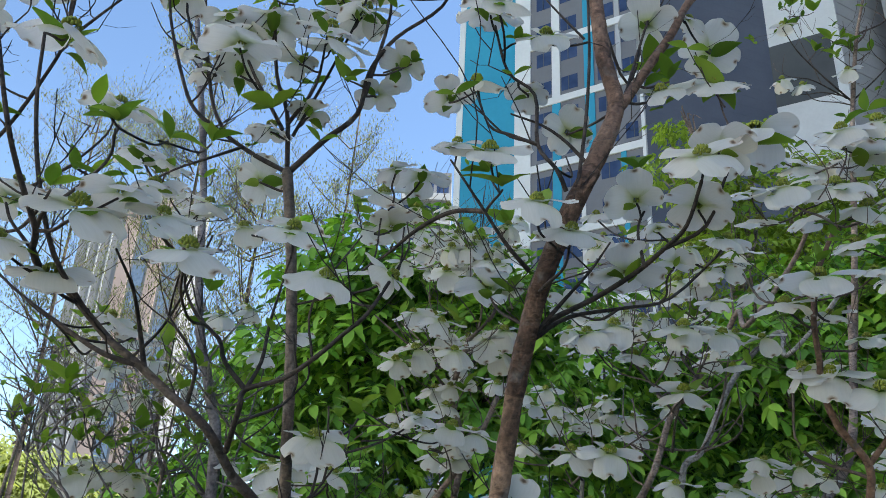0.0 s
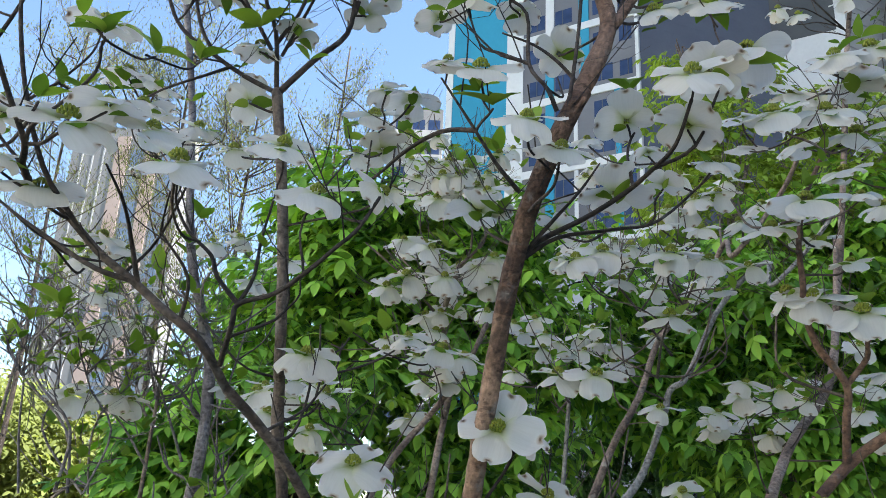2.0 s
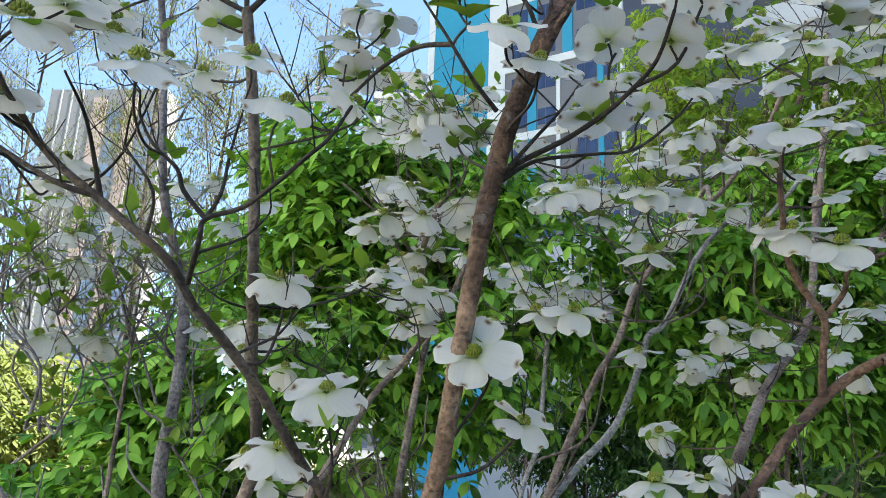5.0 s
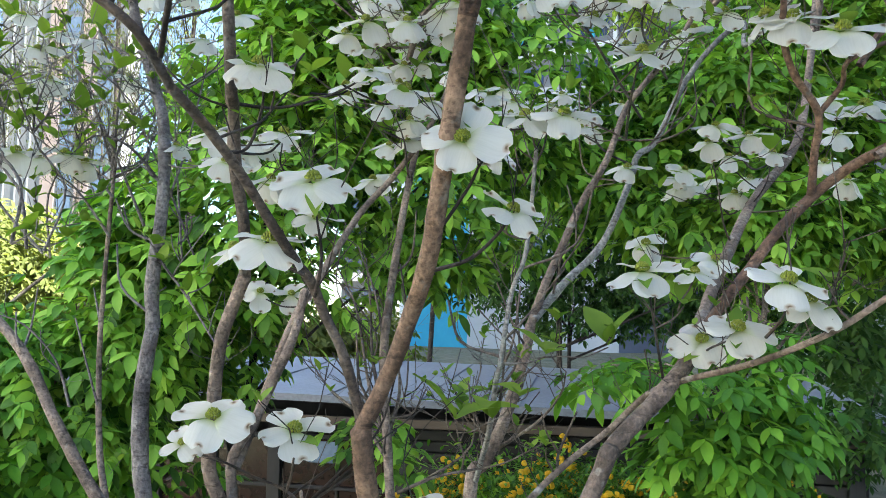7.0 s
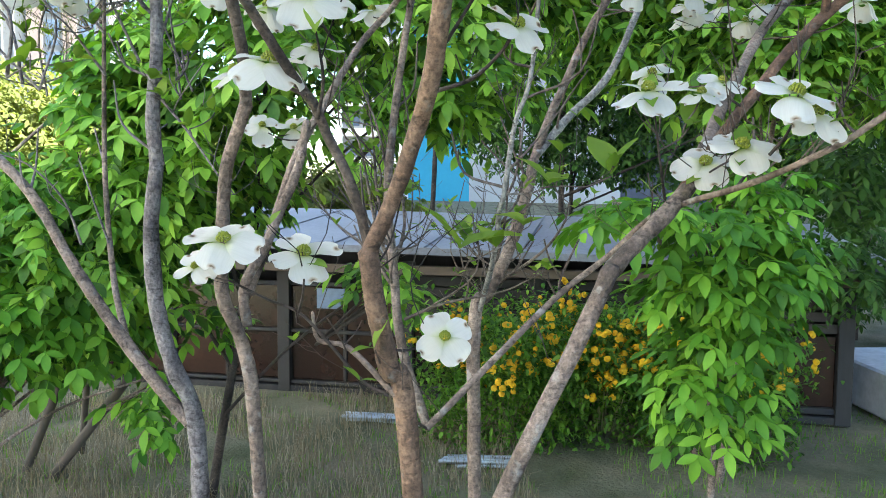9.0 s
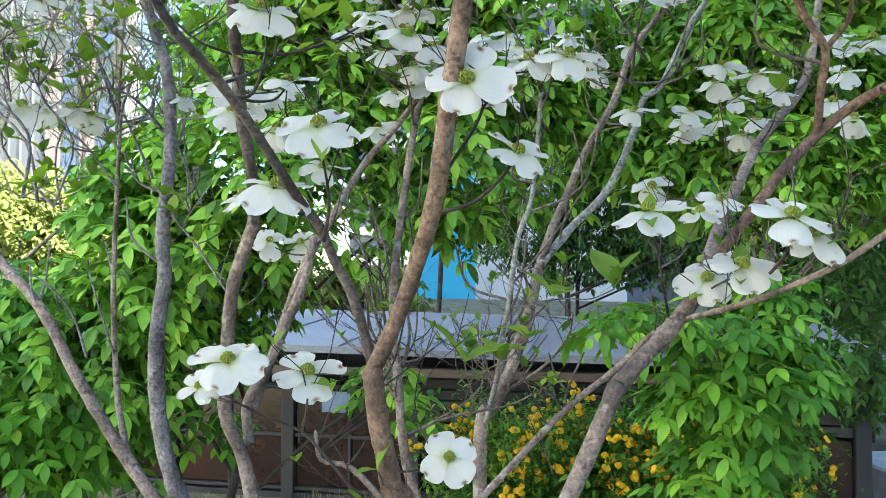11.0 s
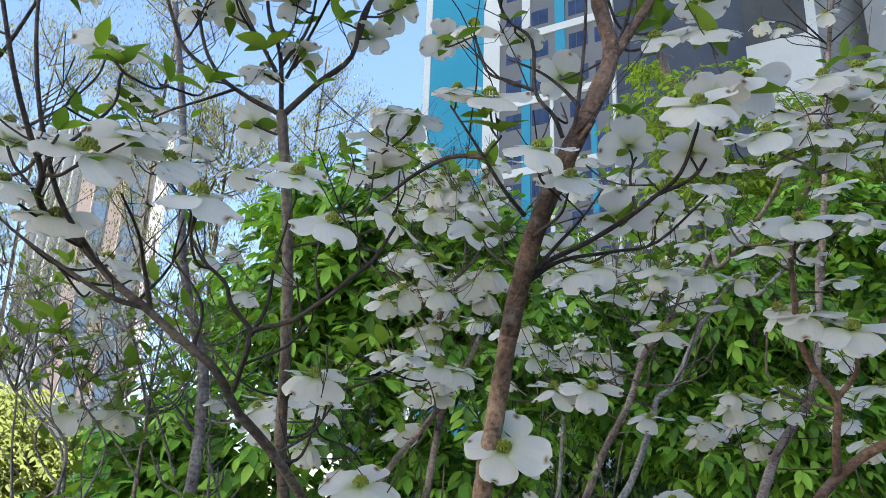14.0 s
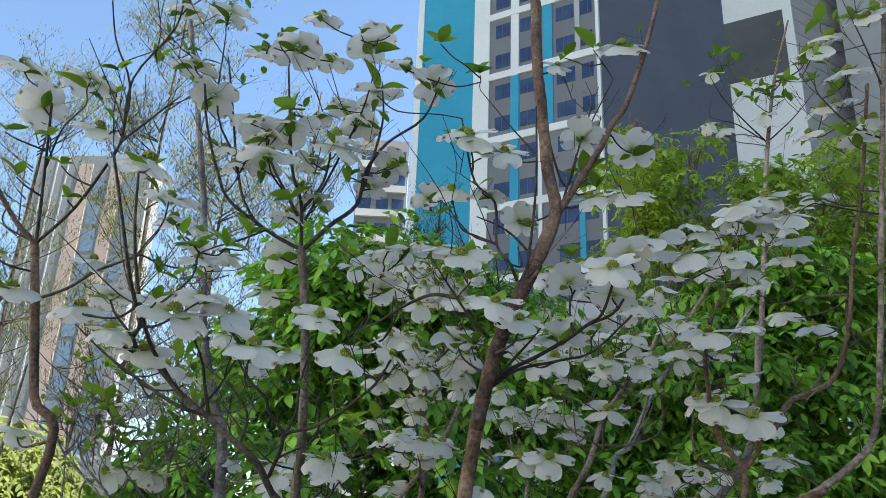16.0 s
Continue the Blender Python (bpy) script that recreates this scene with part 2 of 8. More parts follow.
M_SLAT = plain("weathered_slat", (0.026, 0.022, 0.020), (0.058, 0.047, 0.040), 3.0, 0.75, bump=0.5, stretch=(0.15, 1, 1), grain=60.0)
M_PANEL = plain("brown_panel", (0.014, 0.007, 0.006), (0.045, 0.020, 0.013), 1.6, 0.22, bump=0.15, grain=30.0)
M_SOIL = plain("ground_grass", (0.07, 0.085, 0.035), (0.26, 0.22, 0.15), 1.7, 0.95, bump=1.0, dist=0.03, grain=45.0)
M_YELLOW = plain("kerria_petal", (0.75, 0.42, 0.005), (0.88, 0.56, 0.01), 60.0, 0.6)
M_CYAN = plain("cyan_plaster", (0.03, 0.27, 0.42), (0.045, 0.32, 0.48), 0.15, 0.8, grain=3.0, bump=0.05, contrast=0.25)
M_WHITE = plain("white_plaster", (0.66, 0.66, 0.66), (0.74, 0.74, 0.73), 0.2, 0.8, grain=4.0, bump=0.05, contrast=0.25)
M_MIDGREY = plain("grey_plaster", (0.15, 0.15, 0.165), (0.19, 0.19, 0.205), 0.2, 0.85, grain=4.0, bump=0.05, contrast=0.25)
M_SLATE = plain("slate_grey_plaster", (0.098, 0.112, 0.155), (0.122, 0.138, 0.185), 0.25, 0.85, grain=5.0, bump=0.05, contrast=0.25)
M_DARKGREY = plain("dark_grey_plaster", (0.07, 0.075, 0.08), (0.10, 0.105, 0.11), 0.25, 0.85, grain=5.0, bump=0.05, contrast=0.25)
M_LIGHTGREY = plain("light_grey_plaster", (0.36, 0.365, 0.38), (0.44, 0.445, 0.46), 0.25, 0.85, grain=5.0, bump=0.05, contrast=0.25)
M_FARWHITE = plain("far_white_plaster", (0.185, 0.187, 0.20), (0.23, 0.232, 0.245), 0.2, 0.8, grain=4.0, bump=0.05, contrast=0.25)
M_BEAM = plain("warm_timber", (0.07, 0.050, 0.038), (0.13, 0.092, 0.066), 2.0, 0.7, bump=0.4, stretch=(0.15, 1, 1), grain=50.0)
M_STEEL = plain("galvanised_steel", (0.45, 0.47, 0.50), (0.62, 0.64, 0.67), 8.0, 0.35, 0.9, bump=0.1)
M_CONCRETE = plain("pale_concrete", (0.42, 0.44, 0.48), (0.54, 0.56, 0.60), 2.0, 0.9, bump=0.3)
M_STRAW = leafy("dry_grass", [(0.05, (0.15, 0.125, 0.07)), (0.6, (0.29, 0.245, 0.165)), (0.95, (0.42, 0.37, 0.28))], (1.1, 1.0, 0.8), 0.3, per="island", spread=0.2)
M_GRASS = leafy("green_grass", [(0.05, (0.08, 0.17, 0.02)), (0.95, (0.20, 0.32, 0.06))], (1.2, 1.3, 0.6), 0.35, per="island", spread=0.2)
M_KLEAF = leafy("kerria_leaf", [(0.05, (0.035, 0.09, 0.012)), (0.5, (0.09, 0.20, 0.020)), (0.95, (0.20, 0.35, 0.045))], (1.2, 1.4, 0.6), 0.35, per="island", spread=0.2)
M_PEACH = plain("peach_plaster", (0.36, 0.275, 0.25), (0.43, 0.335, 0.305), 0.2, 0.85, grain=4.0, bump=0.05, contrast=0.25)
M_AIRLEAF = leafy("airy_leaf", [(0.05, (0.14, 0.21, 0.03)), (0.5, (0.26, 0.37, 0.05)), (0.95, (0.40, 0.52, 0.10))], (1.3, 1.3, 0.6), 0.5)
M_AIRLEAF_I = leafy("airy_leaf_far", [(0.05, (0.14, 0.21, 0.03)), (0.5, (0.26, 0.37, 0.05)), (0.95, (0.40, 0.52, 0.10))], (1.3, 1.3, 0.6), 0.5, per="island", spread=0.2)
M_GLASS, _nt, _p = nodes_of("window_glass", 0.08)
_p.inputs["Base Color"].default_value = (0.03, 0.05, 0.11, 1)
_n = noise_node(_nt, 0.7, 2)
bump_from(_nt, _p, _n.outputs["Fac"], 0.1, 0.05)
_r = ramp(_nt, _n.outputs["Fac"], [(0.3, (0.02, 0.035, 0.09)), (0.7, (0.045, 0.07, 0.15))])
_nt.links.new(_r.outputs["Color"], _p.inputs["Base Color"])
# glass with the reflected sky put into its bluish base colour
M_PANE = plain("sky_tinted_pane", (0.13, 0.18, 0.27), (0.20, 0.26, 0.36), 3.0, 0.15, bump=0.05)
M_STAKE = plain("stake_wood", (0.045, 0.036, 0.030), (0.11, 0.09, 0.075), 6.0, 0.85, bump=0.5, stretch=(1, 1, 0.2), grain=70.0)

# ---------------------------------------------------------------- building blocks
rng = random.Random(7)


def mesh_from(name, verts, faces, material, smooth=True, uvs=None):
    me = bpy.data.meshes.new(name)
    me.from_pydata([tuple(v) for v in verts], [], faces)
    if uvs:
        layer = me.uv_layers.new(name="UVMap")
        for loop in me.loops:
            layer.data[loop.index].uv = uvs[loop.vertex_index]
    if smooth:
        me.polygons.foreach_set("use_smooth", [True] * len(me.polygons))
    if material:
        me.materials.append(material)
    me.update()
    return me


def part(name, me, parent, label="", m=None, kind=""):
    ob = new(name, me)
    ob.parent = parent
    if m is not None:
        ob.matrix_basis = m
    return tagged(ob, label=label, kind=kind)


def thing(name, place, label, category, group="", kind=""):
    ob = new(name)
    ob.empty_display_size = 0.1
    ob.location = place
    return tagged(ob, label, category, group, kind)


def spline(points, steps):
    """A smooth line through points (Catmull-Rom), as (place, share along it)."""
    pts = [Vector(p) for p in points]
    pts = [pts[0] * 2 - pts[1]] + pts + [pts[-1] * 2 - pts[-2]]
    out, n = [], len(pts) - 3
    for k in range(n):
        a, b, c, d = pts[k:k + 4]
        for s in range(steps):
            t = s / steps
            out.append((0.5 * (2 * b + (c - a) * t + (2 * a - 5 * b + 4 * c - d) * t * t + (3 * b - a - 3 * c + d) * t ** 3), (k + t) / n))
    out.append((pts[-2], 1.0))
    return out


def tube(points, r0, r1, material, name="limb", sides=10, steps=6, knots=0.06, seed=0, tip=True):
    """A tapering, slightly knobbly limb through points."""
    line = spline(points, steps)
    verts, faces = [], []
    side = Vector((1, 0.2, 0.1))
    for k, (p, s) in enumerate(line):
        q = line[min(k + 1, len(line) - 1)][0] - line[max(k - 1, 0)][0]
        q.normalize()
        side = (side - q * side.dot(q)).normalized()
        up = q.cross(side)
        r = r0 + (r1 - r0) * s
        for j in range(sides):
            a = 2 * math.pi * j / sides
            w = side * math.cos(a) + up * math.sin(a)
            bulge = 1 + knots * (noise.noise((p + w * 0.4) * 55 * (0.012 / max(r, 0.004)) + Vector((seed, 0, 0))) + noise.noise(p * 21 + w + Vector((seed, 3, 0))))
            if r > 0.006:
                bulge += 0.35 * max(0.0, noise.noise(p * 16 + Vector((seed, 0, 5))) - 0.28) + 0.05 * noise.noise((p + w * 0.02) * 90)
            verts.append(p + w * r * bulge)
    for k in range(len(line) - 1):
        for j in range(sides):
            a, b = k * sides + j, k * sides + (j + 1) % sides
            faces.append((a, b, b + sides, a + sides))
    if tip:
        verts.append(line[-1][0] + (line[-1][0] - line[-2][0]).normalized() * r1)
        e = len(verts) - 1
        for j in range(sides):
            faces.append(((len(line) - 1) * sides + j, (len(line) - 1) * sides + (j + 1) % sides, e))
    return mesh_from(name, verts, faces, material)


def box_mesh(name, lo, hi, material, bevel=0.004, smooth=False):
    bm = bmesh.new()
    bmesh.ops.create_cube(bm, size=1.0)
    for v in bm.verts:
        v.co = Vector([lo[i] + (v.co[i] + 0.5) * (hi[i] - lo[i]) for i in range(3)])
    if bevel:
        bmesh.ops.bevel(bm, geom=bm.edges[:], offset=bevel, segments=1, affect="EDGES")
    me = bpy.data.meshes.new(name)
    bm.to_mesh(me)
    bm.free()
    me.materials.append(material)
    return me


# ---------------------------------------------------------------- dogwood blossoms
def bract_mesh(length, width, droop, arch, curl, seed, notch=0.08):
    """One heart-shaped bract, its foot at the origin, pointing along +y, its face up.
    droop bends it down along its length, arch rolls its sides down (or up, below zero), curl turns the tip up."""
    r = random.Random(seed)
    nu, nv = 11, 13
    verts, uvs, faces = [], [], []
    phase, ripple, skew = r.uniform(0, 6), r.uniform(0.035, 0.07), r.uniform(-0.06, 0.06)
    for j in range(nv):
        v = j / (nv - 1)
        half = width * 0.5 * float(np.interp(v, (0, 0.06, 0.15, 0.3, 0.45, 0.6, 0.72, 0.82, 0.9, 0.96, 1.0), (0.20, 0.34, 0.58, 0.84, 0.96, 1.0, 0.98, 0.91, 0.78, 0.62, 0.44)))
        dip = notch * length * max(0.0, (v - 0.8) / 0.2) ** 1.5
        for i in range(nu):
            u = i / (nu - 1) * 2 - 1
            y = length * v * (1 - 0.04 * u * u * v) - dip * math.exp(-(u / 0.28) ** 2)
            x = half * u * (1 + 0.05 * math.sin(7 * v + phase + (1.7 if u > 0 else 0))) + skew * length * v * v
            z = -droop * length * v ** 1.7 - arch * length * u * u * math.sin(math.pi * min(1, v * 1.05) * 0.85) * 0.5 + 0.09 * length * math.sin(min(1, v * 3.2) * math.pi / 2)
            z += curl * length * max(0, v - 0.72) * 1.6 + ripple * length * (math.sin(3.3 * u + phase + 2.0 * v) * v + 0.5 * math.sin(9 * u + phase * 2) * v * v * abs(u))
            z += 0.05 * length * math.exp(-(u / 0.22) ** 2) * max(0.0, (v - 0.85) / 0.15) - 0.025 * length * math.exp(-(u / 0.12) ** 2) * math.sin(math.pi * v)
            verts.append((x, y, z))
            uvs.append((0.5 + u * half / width, v))
    for j in range(nv - 1):
        for i in range(nu - 1):
            a = j * nu + i
            faces.append((a, a + 1, a + nu + 1, a + nu))
    return mesh_from("bract", verts, faces, M_BRACT, uvs=uvs)


def button_mesh():
    """The tight cluster of tiny true flowers in the middle of a blossom, on its stalk."""
    r = random.Random(3)
    verts, faces = [], []

    def bud(c, rad, tall):
        base = len(verts)
        for k, (h, w) in enumerate(((-0.6, 0.75), (0.2, 1.0), (0.8, 0.62))):
            for j in range(6):
                a = j * math.pi / 3 + k * 0.5
                verts.append((c[0] + rad * w * math.cos(a), c[1] + rad * w * math.sin(a), c[2] + tall * h))
        verts.append((c[0], c[1], c[2] + tall * 1.05))
        for k in range(2):
            for j in range(6):
                a, b = base + k * 6 + j, base + k * 6 + (j + 1) % 6
                faces.append((a, b, b + 6, a + 6))
        for j in range(6):
            faces.append((base + 12 + j, base + 12 + (j + 1) % 6, base + 18))
    for n, rad, h in ((1, 0, 0.0108), (6, 0.0027, 0.0100), (11, 0.0050, 0.0084), (15, 0.0068, 0.0056)):
        for j in range(n):
            a = 2 * math.pi * (j + 0.3 * (n > 6)) / n
            bud((1.2 * rad * math.cos(a) + r.uniform(-0.0003, 0.0003), 1.2 * rad * math.sin(a), 1.2 * h + r.uniform(-0.0008, 0.0012)), 0.00175, 0.0026)
    return mesh_from("blossom", verts, faces, M_BUTTON)


def leaf_mesh(length, width, bend, fold, seed, material, name="leaf", nv=7):
    """A pointed oval leaf along +y, folded along its midrib and bent down."""
    verts, faces, uvs = [], [], []
    for j in range(nv):
        v = j / (nv - 1)
        half = width * 0.5 * math.sin(math.pi * v ** 0.85) ** 0.85 if 0 < j < nv - 1 else 0.0004
        z = -bend * length * v * v
        wave = 0.02 * length * math.sin(7 * v + seed)
        verts += [(-half, length * v, z + fold * half + wave), (0, length * v, z), (half, length * v, z + fold * half - wave)]
        uvs += [(0, v), (0.5, v), (1, v)]
    for j in range(nv - 1):
        a = j * 3
        faces += [(a, a + 1, a + 4, a + 3), (a + 1, a + 2, a + 5, a + 4)]
    return mesh_from(name, verts, faces, material, uvs=uvs)


BRACTS = [bract_mesh(0.044, 0.048, 0.10, 0.06, 0.06, 1), bract_mesh(0.043, 0.051, 0.24, 0.16, 0.08, 2), bract_mesh(0.046, 0.046, 0.00, -0.18, 0.06, 3),
          bract_mesh(0.043, 0.049, 0.36, 0.26, 0.12, 4), bract_mesh(0.045, 0.052, 0.20, 0.12, 0.22, 5), bract_mesh(0.042, 0.044, 0.04, -0.28, 0.02, 6),
          bract_mesh(0.047, 0.047, 0.30, -0.06, 0.30, 7), bract_mesh(0.041, 0.052, 0.16, 0.24, 0.0, 8)]
BUTTON = button_mesh()


def whole_blossom(seed):
    """A small blossom farther off, its four bracts and button as one mesh."""
    r = random.Random(seed)
    verts, faces, uvs, which = [], [], [], []

    def add(me, m, slot):
        base = len(verts)
        layer = me.uv_layers.get("UVMap")
        coords = [(0.5, 0.5)] * len(me.vertices)
        if layer:
            for loop in me.loops:
                coords[loop.vertex_index] = tuple(layer.data[loop.index].uv)
        verts.extend(m @ v.co for v in me.vertices)
        uvs.extend(coords)
        for f in me.polygons:
            faces.append([base + v for v in f.vertices])
            which.append(slot)
    add(BUTTON, Matrix.Identity(4), 1)
    base_turn, hang = (0, 45, 20, -25, 45, 0, 10, 60, 30)[seed % 9], (52, 44, 60, 48, 34, 26, 42, 58, 38)[seed % 9]
    for k in range(4):
        turn = base_turn + 90 * k + r.uniform(-9, 9)
        front = max(0.0, -math.cos(radians(turn)))
        tip = r.uniform(-22, 8) - hang * front
        add(r.choice(BRACTS), Matrix.Rotation(radians(turn), 4, "Z") @ Matrix.Translation((0, 0.004, 0.002 - 0.0012 * (k % 2))) @ Matrix.Rotation(radians(tip), 4, "X") @ Matrix.Rotation(radians(r.uniform(-16, 16)), 4, "Y") @ Matrix.Scale(r.uniform(0.92, 1.2), 4), 0)
    for k in range(2):
        leaf_at = Matrix.Rotation(radians(r.uniform(0, 360)), 4, "Z") @ Matrix.Translation((0, 0.002, -0.014)) @ Matrix.Rotation(radians(r.uniform(0, 60)), 4, "X") @ Matrix.Scale(r.uniform(0.5, 0.8), 4)
        add(YOUNG[r.randrange(3)], leaf_at, 2)
    me = mesh_from("blossom", verts, faces, M_BRACT, uvs=uvs)
    me.materials.append(M_BUTTON)
    me.materials.append(M_YOUNG)
    me.polygons.foreach_set("material_index", which)
    return me
YOUNG = [leaf_mesh(0.060, 0.032, 0.25, 0.3, 1, M_YOUNG), leaf_mesh(0.050, 0.026, 0.5, 0.45, 2, M_YOUNG), leaf_mesh(0.042, 0.020, 0.1, 0.5, 3, M_YOUNG)]


FAR_BLOSSOMS = [whole_blossom(k) for k in range(9)]


def facing(place, lean_x, lean_y, spin, size=1.0):
    """A pose whose z axis leans by so many degrees towards +x and towards the walker (-y)."""
    n = Vector((math.tan(radians(lean_x)) if abs(lean_x) < 80 else 5.0, -math.tan(radians(max(-80, min(80, lean_y)))), 1.0)).normalized()
    q = Vector((0, 0, 1)).rotation_difference(n)
    return Matrix.Translation(place) @ q.to_matrix().to_4x4() @ Matrix.Rotation(radians(spin), 4, "Z") @ Matrix.Scale(size, 4)


BOUGHS = {}
TWIG_BARK = {}


def limb(tree, name, material, r0, r1, *points, label="", seed=0, keep=True):
    """One stem or limb of a tree; twigs later start from its line."""
    if material == M_MAUVE:
        TWIG_BARK[tree.name] = M_MAUVE
    o = Vector(tree.location)
    local = [Vector(p) - o for p in points]
    if material in (M_TWIG, M_MAUVE):
        r0, r1 = r0 * 0.82, r1 * 0.8
    big = max(r0, r1)
    me = tube(local, r0, r1, material, name, 14 if big > 0.012 else 9 if big > 0.005 else 6, 6 if big > 0.005 else 4, 0.07 if big < 0.009 else 0.12, seed + len(BOUGHS.get(tree.name, [])))
    part(name, me, tree, label)
    if keep:
        BOUGHS.setdefault(tree.name, []).extend((p + o, r0 + (r1 - r0) * s) for p, s in spline(local, 8))


def twig_to(tree, end, out_dir, r=0.0018):
    """A thin shoot that leaves the nearest limb below and rises into the blossom."""
    best = None
    for p, pr in BOUGHS.get(tree.name, []):
        d = end - p
        cost = d.length + (0.25 if d.z < 0.01 else 0.0) + (0.1 if d.length < 0.02 else 0)
        if best is None or cost < best[0]:
            best = (cost, p, pr)
    if not best or best[0] > 0.48:
        return
    p, pr = best[1], best[2]
    d = (end - p).length
    mid1 = p.lerp(end, 0.35) - out_dir * d * 0.06 + Vector((rng.uniform(-1, 1), rng.uniform(-1, 1), rng.uniform(-1, 0.4))) * d * 0.07
    mid2 = p.lerp(end, 0.72) - out_dir * d * 0.10 + Vector((rng.uniform(-1, 1), rng.uniform(-1, 1), rng.uniform(-0.6, 0.2))) * d * 0.06
    o = Vector(tree.location)
    me = tube([p - o, mid1 - o, mid2 - o, end - out_dir * 0.004 - o], min(pr * 0.8, r * 1.0 + d * 0.004), r * 0.75, TWIG_BARK.get(tree.name, M_TWIG), "twig", 6, 4, 0.12, rng.random() * 9)
    part("twig", me, tree)
    for s in (0.3, 0.55, 0.8):
        BOUGHS[tree.name].append((p.lerp(end, s) - out_dir * d * 0.05, r))


def side_shoots(tree, count, seed, low=1.2, high=4.0, reach=0.16):
    """Bare dark side shoots, forked and tipped with a bud, along the boughs of a tree."""
    r = random.Random(seed)
    spots = [(p, q) for p, q in BOUGHS.get(tree.name, []) if low < p.z < high]
    o = Vector(tree.location)
    for k in range(count):
        p, q = spots[r.randrange(len(spots))]
        d = Vector((r.uniform(-1, 1), r.uniform(-0.7, 0.7), r.uniform(0.1, 1.1))).normalized()
        n = reach * r.uniform(0.4, 1.3)
        bend = Vector((r.uniform(-1, 1), r.uniform(-1, 1), r.uniform(-0.4, 0.2))) * n * 0.25
        a, b, c = p, p + d * n * 0.5 + bend, p + d * n * 0.85 + Vector((0, 0, n * 0.35))
        w = min(q * 0.65, 0.0030 if tree.name in TWIG_BARK else 0.0019)
        part("twig", tube([a - o, b - o, c - o], w, w * 0.6, TWIG_BARK.get(tree.name, M_TWIG), "twig", 5, 4, 0.2, k), tree)
        if r.random() < 0.6:
            e = b + Vector((r.uniform(-1, 1), r.uniform(-1, 1), r.uniform(0.4, 1.2))) * n * 0.45
            part("twig", tube([b - o, b.lerp(e, 0.5) + bend * 0.3 - o, e - o], w * 0.7, w * 0.5, TWIG_BARK.get(tree.name, M_TWIG), "twig", 5, 3, 0.2, k), tree)


def bloom(tree, x, y, z, lean_x=0, lean_y=10, spin=None, size=1.0, form="f", leaves=2, twig=True):
    """One dogwood blossom: its button, four bracts and the young leaves under it. The leans and the spin count from the open side of the grove.
    form: "h" bracts that hang on the open side, "f" spread out flat, "u" wide open and slightly cupped."""
    spin = rng.uniform(-22, 22) if y > 1.36 else rng.uniform(0, 360) if spin is None else spin + rng.uniform(-6, 6)
    open_side = Matrix.Rotation(math.atan2(-x, y), 4, "Z")
    m = Matrix.Translation((x, y, z)) @ open_side @ facing((0, 0, 0), lean_x, lean_y, spin, size)
    n = (m.to_3x3() @ Vector((0, 0, 1))).normalized()
    if y > 1.36:
        b = part("blossom", FAR_BLOSSOMS[rng.randrange(9)], tree, m=Matrix.Translation(-Vector(tree.location)) @ m)
        twig_to(tree, Vector((x, y, z)) - n * 0.002, (n + Vector((0, 0, 0.6))).normalized(), 0.0013)
        return b
    b = part("blossom", BUTTON, tree, m=Matrix.Translation(-Vector(tree.location)) @ m)
    out_way = open_side.to_3x3() @ Vector((0, -1, 0))
    for k in range(4):
        turn = Matrix.Rotation(radians(90 * k + rng.uniform(-6, 6)), 4, "Z")
        front = max(0.0, ((m @ turn).to_3x3() @ Vector((0, 1, 0))).normalized().dot(out_way))
        if form == "h":
            me = BRACTS[rng.choice((1, 4, 7) if front > 0.5 else (0, 2, 4, 6))]
            tip = rng.uniform(-8, 8) - (20 if lean_y > 28 else 34) * front
        elif form == "u":
            me = BRACTS[rng.choice((0, 2, 5, 4))]
            tip = rng.uniform(-14, 8)
        else:
            me = BRACTS[rng.choice((0, 1, 2, 4, 6, 7))]
            tip = rng.uniform(-20, 10) - 28 * front
        part("bract", me, b, m=turn @ Matrix.Translation((0, 0.0040, 0.002 - 0.0014 * (k % 2))) @ Matrix.Rotation(radians(tip), 4, "X") @ Matrix.Rotation(radians(rng.uniform(-14, 14)), 4, "Y") @ Matrix.Scale(rng.uniform(0.88, 1.06) * (1.0 if k % 2 else 1.08), 4))
    a0 = rng.uniform(0, 360)
    for k in range(leaves):
        me = YOUNG[rng.randrange(3)]
        part("leaf", me, b, m=Matrix.Rotation(radians(a0 + 180 * k + rng.uniform(-25, 25)), 4, "Z") @ Matrix.Translation((0, 0.002, -0.012 - 0.004 * k)) @ Matrix.Rotation(radians(rng.uniform(5, 62)), 4, "X") @ Matrix.Scale(rng.uniform(0.5, 0.85), 4))
    if twig:
        twig_to(tree, Vector((x, y, z)) - n * 0.002, (n + Vector((0, 0, 0.6))).normalized())
    return b


def sprig(tree, x, y, z, lean_x=0, lean_y=0, n=4, size=1.2):
    """A leaf shoot without a blossom."""
    m = facing((x, y, z), lean_x, lean_y, rng.uniform(0, 360), size)
    for k in range(n):
        part("leaf", YOUNG[rng.randrange(3)], tree, m=Matrix.Translation(-Vector(tree.location)) @ m @ Matrix.Rotation(radians(360 / n * k + rng.uniform(-25, 25)), 4, "Z") @ Matrix.Rotation(radians(rng.uniform(20, 70)), 4, "X") @ Matrix.Scale(rng.uniform(0.5, 1.0), 4))
    up = m.to_3x3() @ Vector((0, 0, 1))
    twig_to(tree, Vector((x, y, z)), up.normalized(), 0.0016)


